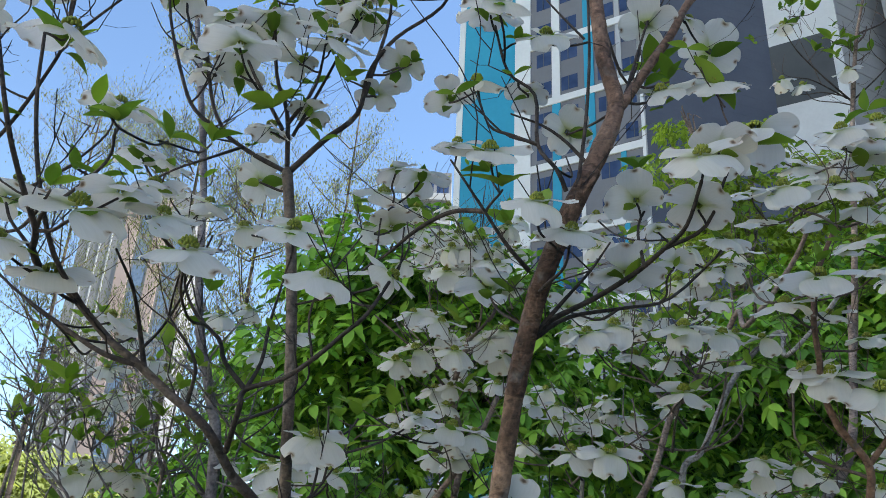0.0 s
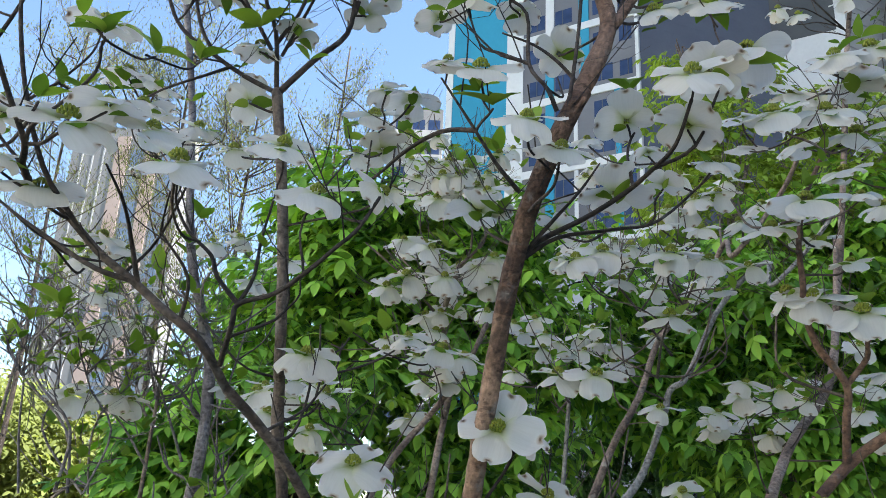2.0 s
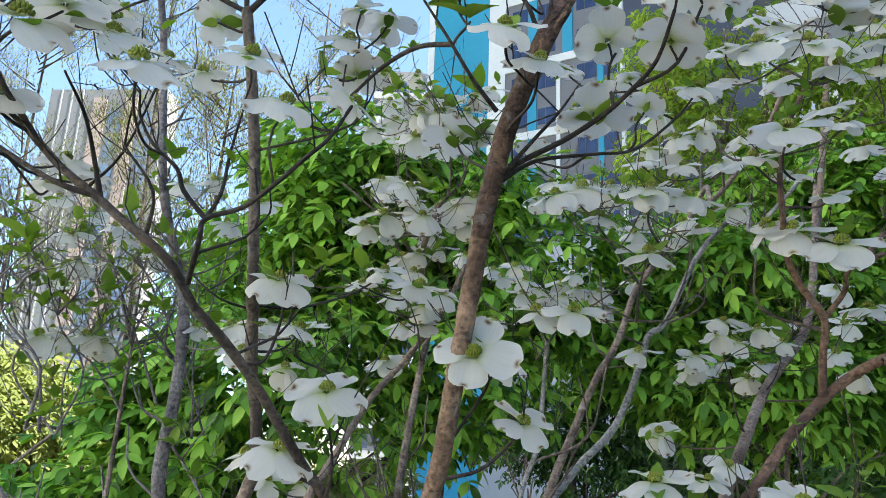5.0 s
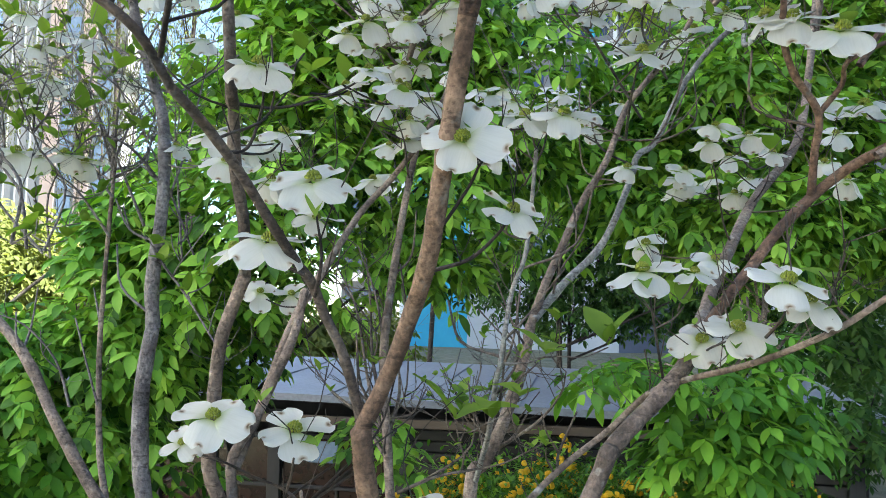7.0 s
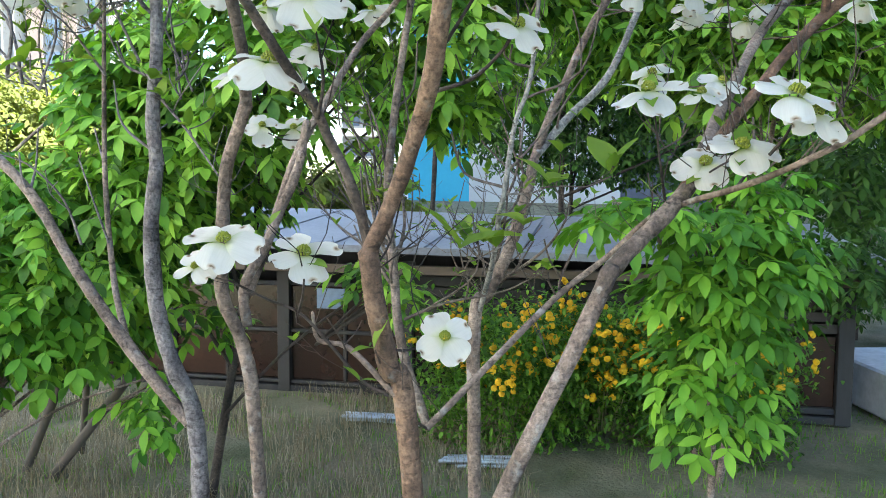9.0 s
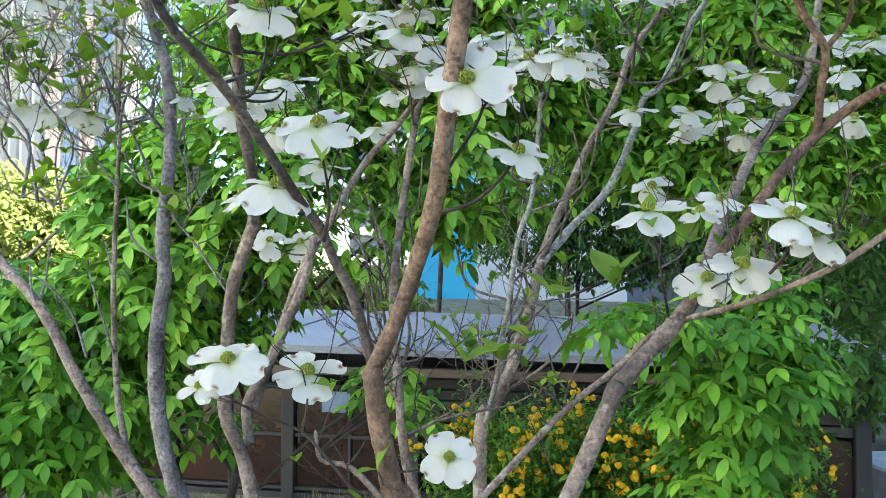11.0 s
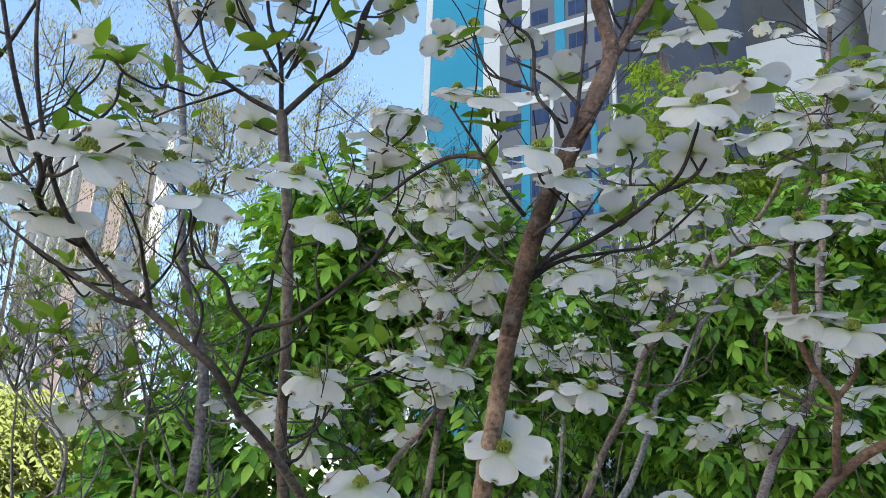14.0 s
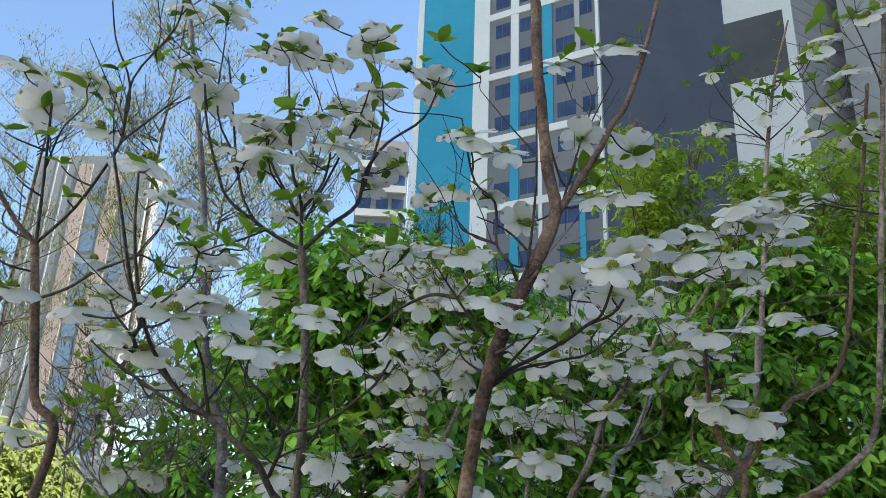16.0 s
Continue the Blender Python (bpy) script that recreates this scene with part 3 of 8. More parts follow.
def leafy_shoots(tree, count, seed, low, high):
    """Leaf shoots at random along the thin boughs of a tree."""
    r = random.Random(seed)
    spots = [p for p, q in BOUGHS.get(tree.name, []) if low < p.z < high and q < 0.006]
    for k in range(count):
        p = spots[r.randrange(len(spots))] + Vector((r.uniform(-0.05, 0.05), r.uniform(-0.04, 0.06), r.uniform(0.02, 0.08)))
        sprig(tree, p.x, p.y, p.z, r.uniform(-30, 30), r.uniform(-20, 25), r.choice((3, 4, 4)), r.uniform(0.7, 1.15))


def fine_twigs(tree, count, seed, low=1.0, high=4.0, leafy=0.5):
    """The haze of hair-thin forked twigs with tiny opening leaves, too many to tell apart."""
    r = random.Random(seed)
    o = Vector(tree.location)
    spots = [p for p, q in BOUGHS.get(tree.name, []) if low < p.z < high and q < 0.007]
    verts, faces, lv, lf = [], [], [], []

    def thin(points, w):
        n = len(verts)
        for k, p in enumerate(points):
            s = w * (1 - 0.3 * k / (len(points) - 1))
            for a in (0.3, 2.4, 4.5):
                verts.append(p - o + Vector((math.cos(a), math.sin(a), 0.4 * math.sin(a + 1))) * s)
        for k in range(len(points) - 1):
            for q in range(3):
                a, b = n + k * 3 + q, n + k * 3 + (q + 1) % 3
                faces.append((a, b, b + 3, a + 3))
    for k in range(count):
        p = spots[r.randrange(len(spots))]
        d = Vector((r.uniform(-1, 1), r.uniform(-0.8, 0.8), r.uniform(-0.1, 1.0))).normalized()
        n = r.uniform(0.05, 0.15)
        w = r.uniform(0.0008, 0.0013)
        b = p + d * n * 0.4 + Vector((r.gauss(0, 1), r.gauss(0, 1), r.gauss(0, 1))) * n * 0.07
        e = b + (d + Vector((r.gauss(0, 0.3), r.gauss(0, 0.3), 0.45))).normalized() * n * 0.55
        thin([p, b, e], w)
        ends = [e]
        for j in range(r.choice((1, 2, 2))):
            s = b.lerp(e, r.uniform(0.0, 0.6))
            f = s + (d + Vector((r.gauss(0, 0.8), r.gauss(0, 0.8), 0.5))).normalized() * n * r.uniform(0.25, 0.5)
            thin([s, s.lerp(f, 0.5) + Vector((0, 0, -0.004)), f], w * 0.8)
            ends.append(f)
        for f in ends:
            if r.random() < leafy:
                a = r.uniform(0, 6.3)
                for h in range(2):
                    m = Matrix.Translation(f - o) @ Matrix.Rotation(a + 3.14 * h, 4, "Z") @ Matrix.Rotation(radians(r.uniform(10, 65)), 4, "X")
                    ll = r.uniform(0.012, 0.03)
                    leaflet_geo(lv, lf, m, ll, ll * 0.5, 0.2)
    part("twig_haze", mesh_from("twig_haze", verts, faces, TWIG_BARK.get(tree.name, M_TWIG)), tree, kind="stuff")
    part("leaf_haze", mesh_from("leaf_haze", lv, lf, M_YOUNG_I), tree, kind="stuff")


# ---------------------------------------------------------------- leafy trees behind
LEAF_OUTLINE = ((0.0, 0.04, 0), (0.16, 0.64, 0.02), (0.38, 0.98, 0.13), (0.62, 0.92, 0.38), (0.83, 0.52, 0.69), (1.0, 0.03, 1.0))
FINE_OUTLINE = ((0.0, 0.04, 0), (0.07, 0.34, 0.005), (0.18, 0.70, 0.03), (0.32, 0.94, 0.10), (0.46, 1.0, 0.21), (0.6, 0.93, 0.36), (0.74, 0.72, 0.55), (0.86, 0.43, 0.74), (0.94, 0.18, 0.88), (1.0, 0.02, 1.0))


def leaflet_geo(verts, faces, m, length, width, bend, outline=LEAF_OUTLINE):
    base = len(verts)
    for v, w, s in outline:
        h = width * 0.5 * w
        for u in (-1, 0, 1):
            verts.append(m @ Vector((u * h, length * v, -bend * length * s + 0.25 * h * abs(u))))
    for j in range(len(outline) - 1):
        a = base + j * 3
        faces += [(a, a + 1, a + 4, a + 3), (a + 1, a + 2, a + 5, a + 4)]


def compound_geo(verts, faces, m, length, pairs, r, width=0.40, outline=LEAF_OUTLINE):
    """A feathered leaf: a drooping midrib with paired leaflets and one at the end."""
    for k in range(pairs):
        t = 0.3 + 0.55 * k / max(1, pairs - 1)
        z = -0.35 * length * t * t
        for s in (-1, 1):
            q = m @ Matrix.Translation((0, length * t, z)) @ Matrix.Rotation(radians(-s * r.uniform(48, 70)), 4, "Z") @ Matrix.Rotation(radians(r.uniform(-42, 0)), 4, "X") @ Matrix.Rotation(radians(r.uniform(-20, 20)), 4, "Y")
            ll = length * r.uniform(0.36, 0.46)
            leaflet_geo(verts, faces, q, ll, ll * width, r.uniform(0.05, 0.3), outline)
    q = m @ Matrix.Translation((0, length * 0.88, -0.28 * length)) @ Matrix.Rotation(radians(r.uniform(-45, -15)), 4, "X")
    leaflet_geo(verts, faces, q, length * 0.48, length * 0.48 * width, 0.2, outline)
    base = len(verts)
    for t in (0.0, 0.5, 0.9):
        for dx in (-0.0012, 0.0012):
            verts.append(m @ Vector((dx, length * t, -0.35 * length * t * t - 0.001)))
    faces += [(base, base + 1, base + 3, base + 2), (base + 2, base + 3, base + 5, base + 4)]


def leaf_variants(material, name, count=5, length=0.2, pairs=(2, 3), width=0.4):
    out, r = [], random.Random(21)
    for k in range(count):
        verts, faces = [], []
        compound_geo(verts, faces, Matrix.Identity(4), length, r.choice(pairs), r, width, FINE_OUTLINE)
        out.append(mesh_from(name, verts, faces, material))
    return out


def leaf_pose(p, centre, r, size):
    d = (p - centre)
    yaw = math.atan2(d.y, d.x) - math.pi / 2 + r.uniform(-1.1, 1.1)
    return Matrix.Translation(p) @ Matrix.Rotation(yaw, 4, "Z") @ Matrix.Rotation(radians(r.uniform(-38, 18)), 4, "X") @ Matrix.Rotation(radians(r.uniform(-22, 22)), 4, "Y") @ Matrix.Scale(size * r.uniform(0.7, 1.2), 4)


def crown_points(clumps, count, r, shell=0.3):
    """Places in a crown of overlapping clumps, thicker towards their outsides."""
    weights = [(c[3] * c[4] * c[5]) ** 0.6 for c in clumps]
    out = []
    while len(out) < count:
        x, y, z, a, b, c = r.choices(clumps, weights)[0]
        d = Vector((r.gauss(0, 1), r.gauss(0, 1), r.gauss(0, 1))).normalized() * (shell + (1 - shell) * r.random() ** 0.6)
        p = Vector((x + d.x * a, y + d.y * b, z + d.z * c))
        if noise.noise(p * 2.6) > -0.22:
            out.append((p, Vector((x, y, z))))
    return out


def leafy_tree(name, base, height, clumps, near, far, label, bark_mat, leaf_mat, far_mat, seed, length=0.2, trunk_r=0.035, category="tree", pairs=(2, 3), width=0.4, lean=(0, 0)):
    """A tree with a stem, limbs into every clump, single near leaves as parts and the rest of the crown as one."""
    r = random.Random(seed)
    t = thing(name, base, label, category)
    o = Vector(base)
    top = Vector((base[0] + lean[0], base[1] + lean[1], height))
    mid = [o.lerp(top, s) + Vector((r.uniform(-1, 1), r.uniform(-1, 1), 0)) * 0.05 * s for s in (0, 0.25, 0.5, 0.75, 1)]
    mid[0].z = base[2] - 0.05
    part("trunk", tube([m - o for m in mid], trunk_r, trunk_r * 0.25, bark_mat, "trunk", 10, 6, 0.1, seed), t)
    for c in clumps:
        centre = Vector(c[:3])
        s = max(0.12, min(0.85, (centre.z - base[2]) / (height - base[2]) - 0.2))
        a = o.lerp(top, s)
        me = tube([a - o, a.lerp(centre, 0.45) + Vector((0, 0, 0.08)) - o, centre - o + Vector((0, 0, c[5] * 0.4))], trunk_r * 0.45, 0.004, bark_mat, "limb", 6, 5, 0.15, seed)
        part("limb", me, t)
        for k in range(4):
            d = Vector((r.uniform(-1, 1) * c[3], r.uniform(-1, 1) * c[4], r.uniform(-0.5, 1) * c[5])) * 0.8
            part("branchlet", tube([a.lerp(centre, 0.6) - o, centre + d * 0.5 - o, centre + d - o], 0.007, 0.002, bark_mat, "branchlet", 5, 4, 0.1, seed), t)
    pts = crown_points(clumps, near + far, r)
    pts.sort(key=lambda q: q[0].y)
    variants = leaf_variants(leaf_mat, "leaf", 5, length, pairs, width)
    for p, c in pts[:near]:
        part("leaf", variants[r.randrange(5)], t, m=Matrix.Translation(-o) @ leaf_pose(p, c, r, 1.0))
    verts, faces = [], []
    for p, c in pts[near:]:
        compound_geo(verts, faces, Matrix.Translation(-o) @ leaf_pose(p, c, r, 1.0), length, r.choice(pairs), r, width)
    if verts:
        part("crown", mesh_from("crown", verts, faces, far_mat), t, kind="stuff")
    return t

# ---------------------------------------------------------------- ground
def ground_height(x, y):
    return 0.05 * noise.noise(Vector((x * 0.35, y * 0.35, 0))) + 0.015 * noise.noise(Vector((x * 2, y * 2, 4)))


def build_ground():
    verts, faces = [], []
    xs = [-2500, -400, -90, -40, -22] + [-14 + 0.5 * k for k in range(57)] + [22, 40, 90, 400, 2500]
    ys = [-2500, -300, -60, -20, -8] + [-3 + 0.5 * k for k in range(45)] + [26, 40, 80, 300, 2500]
    for y in ys:
        for x in xs:
            verts.append((x, y, ground_height(x, y) if abs(x) < 15 and -4 < y < 20 else 0.0))
    n = len(xs)
    for j in range(len(ys) - 1):
        for i in range(n - 1):
            a = j * n + i
            faces.append((a, a + 1, a + n + 1, a + n))
    tagged(new("ground", mesh_from("ground", verts, faces, M_SOIL)), "patchy dry grass and bare soil under the trees", "ground", kind="structure")


build_ground()


# ---------------------------------------------------------------- apartment towers
def wall_slab(name, a, b, z0, z1, thick, material, parent, lift=0.0):
    """An upright slab along the plan line a-b; lift sets its face out towards the walker."""
    a, b = Vector((*a, 0)), Vector((*b, 0))
    u = (b - a).normalized()
    n = Vector((u.y, -u.x, 0))
    verts = []
    for z in (z0, z1):
        for p, o in ((a, lift), (b, lift), (b, -thick), (a, -thick)):
            q = p + n * o
            verts.append((q.x, q.y, z))
    faces = [(0, 3, 2, 1), (4, 5, 6, 7), (0, 1, 5, 4), (1, 2, 6, 5), (2, 3, 7, 6), (3, 0, 4, 7)]
    return part(name, mesh_from(name, verts, faces, material, smooth=False), parent)


def along(a, u, s):
    return (a[0] + u[0] * s, a[1] + u[1] * s)


def main_tower():
    t = thing("apartment_tower", (0, 0, 0), "tall grey apartment tower with cyan end wall and white bands", "building")
    top = 92.0
    u = (math.cos(radians(-32)), math.sin(radians(-32)))
    K = (13.64, 50.35)
    at = lambda s: along(K, u, -s)
    # cyan end panel with a white edge strip
    wall_slab("wall", at(16.4), at(0.0), 0, top, 9.0, M_MIDGREY, t)
    wall_slab("edge_strip", at(16.55), at(15.95), 0, top, 0.3, M_WHITE, t, 0.12)
    wall_slab("cyan_panel", at(15.95), at(10.9), 0, top, 0.3, M_CYAN, t, 0.06)
    wall_slab("base_wall", at(10.9), at(0.0), 0, 18.0, 0.1, M_LIGHTGREY, t, 0.06)
    wall_slab("white_pier", at(10.9), at(9.45), 18.0, top, 0.3, M_WHITE, t, 0.10)
    wall_slab("white_pier", at(0.25), at(0.0), 18.0, top, 0.3, M_WHITE, t, 0.35)
    floor = 2.93
    z_band = 37.55
    bays = [(8.9, 7.6), (6.7, 5.3), (3.6, 2.1), (1.55, 0.6)]
    k = -13
    while z_band + k * floor < top - 3:
        z = z_band + k * floor
        if k % 2 == 0 and z > 18:
            wall_slab("white_band", at(9.45), at(0.25), z, z + 0.62, 0.2, M_WHITE, t, 0.14)
        if z > 1 and (z > 18 or k % 2):
            for s0, s1 in bays:
                w = wall_slab("window", at(s0), at(s1), z + 1.05, z + 2.35, 0.1, M_GLASS, t, 0.02 if z > 18 else 0.08)
                wall_slab("frame", at(s0 - 0.6), at(s0 - 0.66), z + 1.05, z + 2.35, 0.05, M_DARKGREY, t, 0.05)
        k += 1
    # upright strips between the bays change colour as they climb
    for s0, s1, lo, hi, mat in ((7.5, 6.8, 21.0, 37.5, M_CYAN), (7.5, 6.8, 37.5, top, M_WHITE), (5.2, 4.9, 21.0, 31.7, M_WHITE), (4.7, 3.9, 31.7, top, M_CYAN), (2.0, 1.6, 37.5, top, M_LIGHTGREY), (2.0, 1.6, 21.0, 31.7, M_CYAN)):
        wall_slab("strip", at(s0), at(s1), lo, hi, 0.2, mat, t, 0.10)
    # slate end wall that turns away, in courses
    v = (math.cos(radians(20)), math.sin(radians(20)))
    Mp = along(K, v, 12.6)
    wall_slab("wall", K, Mp, 0, top, 9.0, M_SLATE, t)
    for j in range(60):
        wall_slab("course", K, Mp, 12 + j * 0.95, 12 + j * 0.95 + 0.935, 0.1, M_SLATE, t, 0.008)
    # white and dark blocks beyond, and the pale ribbed wing
    N = along(Mp, u, 4.6)
    N2 = along(Mp, u, 5.3)
    wall_slab("wall", Mp, N2, 0, top, 6.0, M_WHITE, t)
    e = 0.05
    for z0, z1 in ((38.3, 44.2), (22.0, 28.0), (57.0, 64.0), (75.0, 82.0)):
        wall_slab("dark_block", Mp, N, z0, z1, 0.1, M_DARKGREY, t, e)
    w = (math.cos(radians(28)), math.sin(radians(28)))
    R = along(N2, w, 26.0)
    wall_slab("wall", N2, R, 0, top, 6.0, M_LIGHTGREY, t)
    for j in range(50):
        wall_slab("rib", N2, R, 8 + j * 1.3, 8 + j * 1.3 + 1.18, 0.1, M_LIGHTGREY, t, 0.06)
    return t


def far_tower():
    t = thing("peach_tower", (0, 0, 0), "distant white and peach apartment tower with blue windows", "building")
    a, b = (-41.0, 79.0), (-28.0, 77.5)
    u = Vector((b[0] - a[0], b[1] - a[1])).normalized()
    p = lambda s: along(a, u, s)
    top = 40.0
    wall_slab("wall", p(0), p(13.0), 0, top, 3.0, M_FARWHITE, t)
    for s0, s1 in ((5.0, 6.5), (8.5, 9.9)):
        wall_slab("peach_band", p(s0), p(s1), 0, top - 1, 0.2, M_PEACH, t, 0.08)
    for s0 in (6.8, 10.3):
        for k in range(12):
            wall_slab("window", p(s0), p(s0 + 1.4), 2 + k * 3.0, 4.4 + k * 3.0, 0.1, M_PANE, t, 0.03)
    for s0 in (1.2, 2.4, 3.6):
        wall_slab("joint", p(s0), p(s0 + 0.16), 0, top, 0.1, M_LIGHTGREY, t, 0.05)
    t2 = thing("white_apartment_block", (0, 0, 0), "distant white apartment block with rows of balconies", "building")
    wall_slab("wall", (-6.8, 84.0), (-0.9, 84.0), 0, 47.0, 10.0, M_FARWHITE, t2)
    for k in range(14):
        z = 3.0 + 3.1 * k
        for x0 in (-6.4, -4.4, -2.6):
            wall_slab("window", (x0, 84.0), (x0 + 1.4, 84.0), z + 1.0, z + 2.3, 0.1, M_GLASS, t2, 0.02)
        wall_slab("balcony", (-6.7, 84.0), (-1.0, 84.0), z - 0.1, z + 0.75, 0.1, M_LIGHTGREY, t2, 0.45)


main_tower()
far_tower()


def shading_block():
    """An unseen neighbouring block, added beside the garden to keep the sun off the near trees."""
    t = thing("unseen_shade_block", (0, 0, 0), "unseen apartment block added beside the garden to block the sun", "building")
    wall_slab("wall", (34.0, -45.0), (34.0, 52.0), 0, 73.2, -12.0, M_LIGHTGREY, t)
    # taller unseen walls, added to keep the sun off the tower as well
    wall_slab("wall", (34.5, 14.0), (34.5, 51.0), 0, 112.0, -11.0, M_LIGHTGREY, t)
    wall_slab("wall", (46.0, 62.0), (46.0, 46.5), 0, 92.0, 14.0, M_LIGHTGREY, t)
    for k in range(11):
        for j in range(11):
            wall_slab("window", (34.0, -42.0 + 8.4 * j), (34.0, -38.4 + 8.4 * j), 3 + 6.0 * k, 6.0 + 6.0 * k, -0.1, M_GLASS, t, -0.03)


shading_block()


def bounce_block():
    """An unseen pale block in full sun, added across the garden to bounce light onto the blossoms."""
    t = thing("unseen_bounce_block", (0, 0, 0), "unseen pale block added across the garden to bounce sunlight", "building")
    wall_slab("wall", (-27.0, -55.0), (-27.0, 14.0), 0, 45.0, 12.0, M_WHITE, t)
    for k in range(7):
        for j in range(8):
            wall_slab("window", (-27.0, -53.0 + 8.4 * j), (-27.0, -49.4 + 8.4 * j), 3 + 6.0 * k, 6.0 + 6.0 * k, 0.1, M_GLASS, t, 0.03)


bounce_block()

# ---------------------------------------------------------------- the dogwoods, limb by limb

main_dogwood = thing("dogwood_tree", (0.060, 1.170, 0.000), "brown-barked dogwood in full white bloom with forked stem", "dogwood tree", "flowering dogwoods")
limb(main_dogwood, "trunk", M_BROWN_LIT, 0.0162, 0.0137, (0.050, 1.170, -0.050), (0.045, 1.160, 0.600), (0.011, 1.150, 1.143), (-0.013, 1.135, 1.219), (-0.023, 1.125, 1.269), (-0.033, 1.110, 1.324), (-0.039, 1.100, 1.383))
limb(main_dogwood, "stem", M_BROWN_LIT, 0.011, 0.0114, (-0.039, 1.100, 1.381), (-0.005, 1.080, 1.458), (0.020, 1.050, 1.529), (0.040, 1.000, 1.600), (0.050, 0.960, 1.678), (0.063, 0.930, 1.774), (0.074, 0.900, 1.859))
limb(main_dogwood, "stem", M_ROUGH, 0.0114, 0.0116, (0.073, 0.900, 1.852), (0.086, 0.870, 1.924), (0.102, 0.840, 1.982), (0.132, 0.797, 2.053), (0.150, 0.799, 2.090), label="stem length with dark flaking bark")
limb(main_dogwood, "stem", M_BROWN, 0.0108, 0.0094, (0.117, 0.820, 2.016), (0.132, 0.797, 2.053), (0.161, 0.800, 2.117), (0.184, 0.808, 2.186), (0.173, 0.815, 2.258), (0.170, 0.820, 2.316), (0.165, 0.830, 2.405), (0.161, 0.840, 2.494), (0.161, 0.850, 2.623), (0.157, 0.870, 2.797))
limb(main_dogwood, "knot", M_BROWN, 0.004, 0.003, (0.128, 0.800, 2.044), (0.140, 0.788, 2.060), (0.150, 0.780, 2.072), label="dark swollen callus", keep=False)
limb(main_dogwood, "limb", M_BROWN, 0.0065, 0.004, (0.190, 0.810, 2.186), (0.231, 0.820, 2.256), (0.262, 0.830, 2.308), (0.291, 0.840, 2.368), (0.325, 0.860, 2.426), (0.380, 0.880, 2.587), (0.416, 0.900, 2.723))
limb(main_dogwood, "limb", M_TWIG, 0.0032, 0.0021, (0.128, 0.790, 2.045), (0.136, 0.785, 2.092), (0.144, 0.780, 2.164), (0.149, 0.780, 2.244), (0.149, 0.780, 2.355))
limb(main_dogwood, "limb", M_TWIG, 0.0035, 0.0017, (0.120, 0.790, 2.059), (0.108, 0.780, 2.081), (0.087, 0.780, 2.112), (0.085, 0.790, 2.185), (0.054, 0.800, 2.223), (0.039, 0.810, 2.293), (0.031, 0.820, 2.349))
limb(main_dogwood, "limb", M_TWIG, 0.0032, 0.0014, (0.146, 0.800, 2.101), (0.121, 0.800, 2.130), (0.094, 0.800, 2.150), (0.058, 0.800, 2.164))
limb(main_dogwood, "limb", M_TWIG, 0.0029, 0.0014, (0.087, 0.780, 2.112), (0.057, 0.780, 2.123), (0.032, 0.790, 2.141), (0.017, 0.800, 2.194))
limb(main_dogwood, "limb", M_TWIG, 0.0036, 0.0014, (0.083, 0.840, 1.982), (0.054, 0.800, 1.997), (0.024, 0.760, 2.023), (-0.010, 0.750, 2.071))
limb(main_dogwood, "limb", M_TWIG, 0.004, 0.0017, (0.030, 0.770, 2.021), (-0.007, 0.800, 2.033), (-0.045, 0.830, 2.024), (-0.083, 0.880, 2.012), (-0.117, 0.920, 2.004))
limb(main_dogwood, "limb", M_TWIG, 0.0046, 0.0024, (0.087, 0.880, 1.910), (0.111, 0.880, 1.936), (0.163, 0.870, 1.963), (0.206, 0.840, 1.986), (0.227, 0.800, 1.998), (0.235, 0.740, 1.999), (0.241, 0.700, 2.030))
limb(main_dogwood, "limb", M_TWIG, 0.0035, 0.0021, (0.091, 0.880, 1.912), (0.135, 0.890, 1.945), (0.209, 0.920, 1.970), (0.277, 0.960, 2.000), (0.367, 1.000, 2.089))
limb(main_dogwood, "limb", M_TWIG, 0.0036, 0.0014, (0.102, 0.870, 1.928), (0.127, 0.860, 1.957), (0.155, 0.850, 1.989), (0.177, 0.840, 2.021))
limb(main_dogwood, "limb", M_TWIG, 0.0029, 0.0014, (0.212, 0.830, 1.990), (0.213, 0.850, 2.048), (0.239, 0.860, 2.099))
limb(main_dogwood, "limb", M_TWIG, 0.0029, 0.0014, (0.227, 0.800, 1.998), (0.269, 0.780, 2.019), (0.292, 0.760, 2.078), (0.313, 0.740, 2.110))
limb(main_dogwood, "limb", M_TWIG, 0.0029, 0.0014, (0.189, 0.810, 2.178), (0.221, 0.830, 2.285), (0.258, 0.850, 2.403))
limb(main_dogwood, "limb", M_TWIG, 0.0032, 0.0014, (0.046, 1.000, 1.621), (0.083, 0.970, 1.677), (0.094, 0.950, 1.700), (0.113, 0.950, 1.717))
limb(main_dogwood, "limb", M_TWIG, 0.0036, 0.0017, (0.042, 1.050, 1.584), (0.088, 1.020, 1.597), (0.120, 1.000, 1.626), (0.134, 0.985, 1.648))
limb(main_dogwood, "limb", M_TWIG, 0.0029, 0.0014, (0.173, 0.830, 2.343), (0.209, 0.850, 2.249), (0.247, 0.880, 2.353), (0.313, 0.900, 2.497))
limb(main_dogwood, "limb", M_TWIG, 0.0022, 0.001, (0.153, 0.830, 2.299), (0.109, 0.820, 2.344), (0.059, 0.800, 2.393))
sprig(main_dogwood, 0.047, 0.760, 2.047, 0, 20, 4, 0.86)
sprig(main_dogwood, 0.032, 0.780, 2.074, -20, 0, 3, 0.94)
sprig(main_dogwood, 0.254, 0.820, 2.236, 0, 10, 4, 0.94)
sprig(main_dogwood, 0.278, 0.900, 2.562, 0, 0, 2, 1.17)
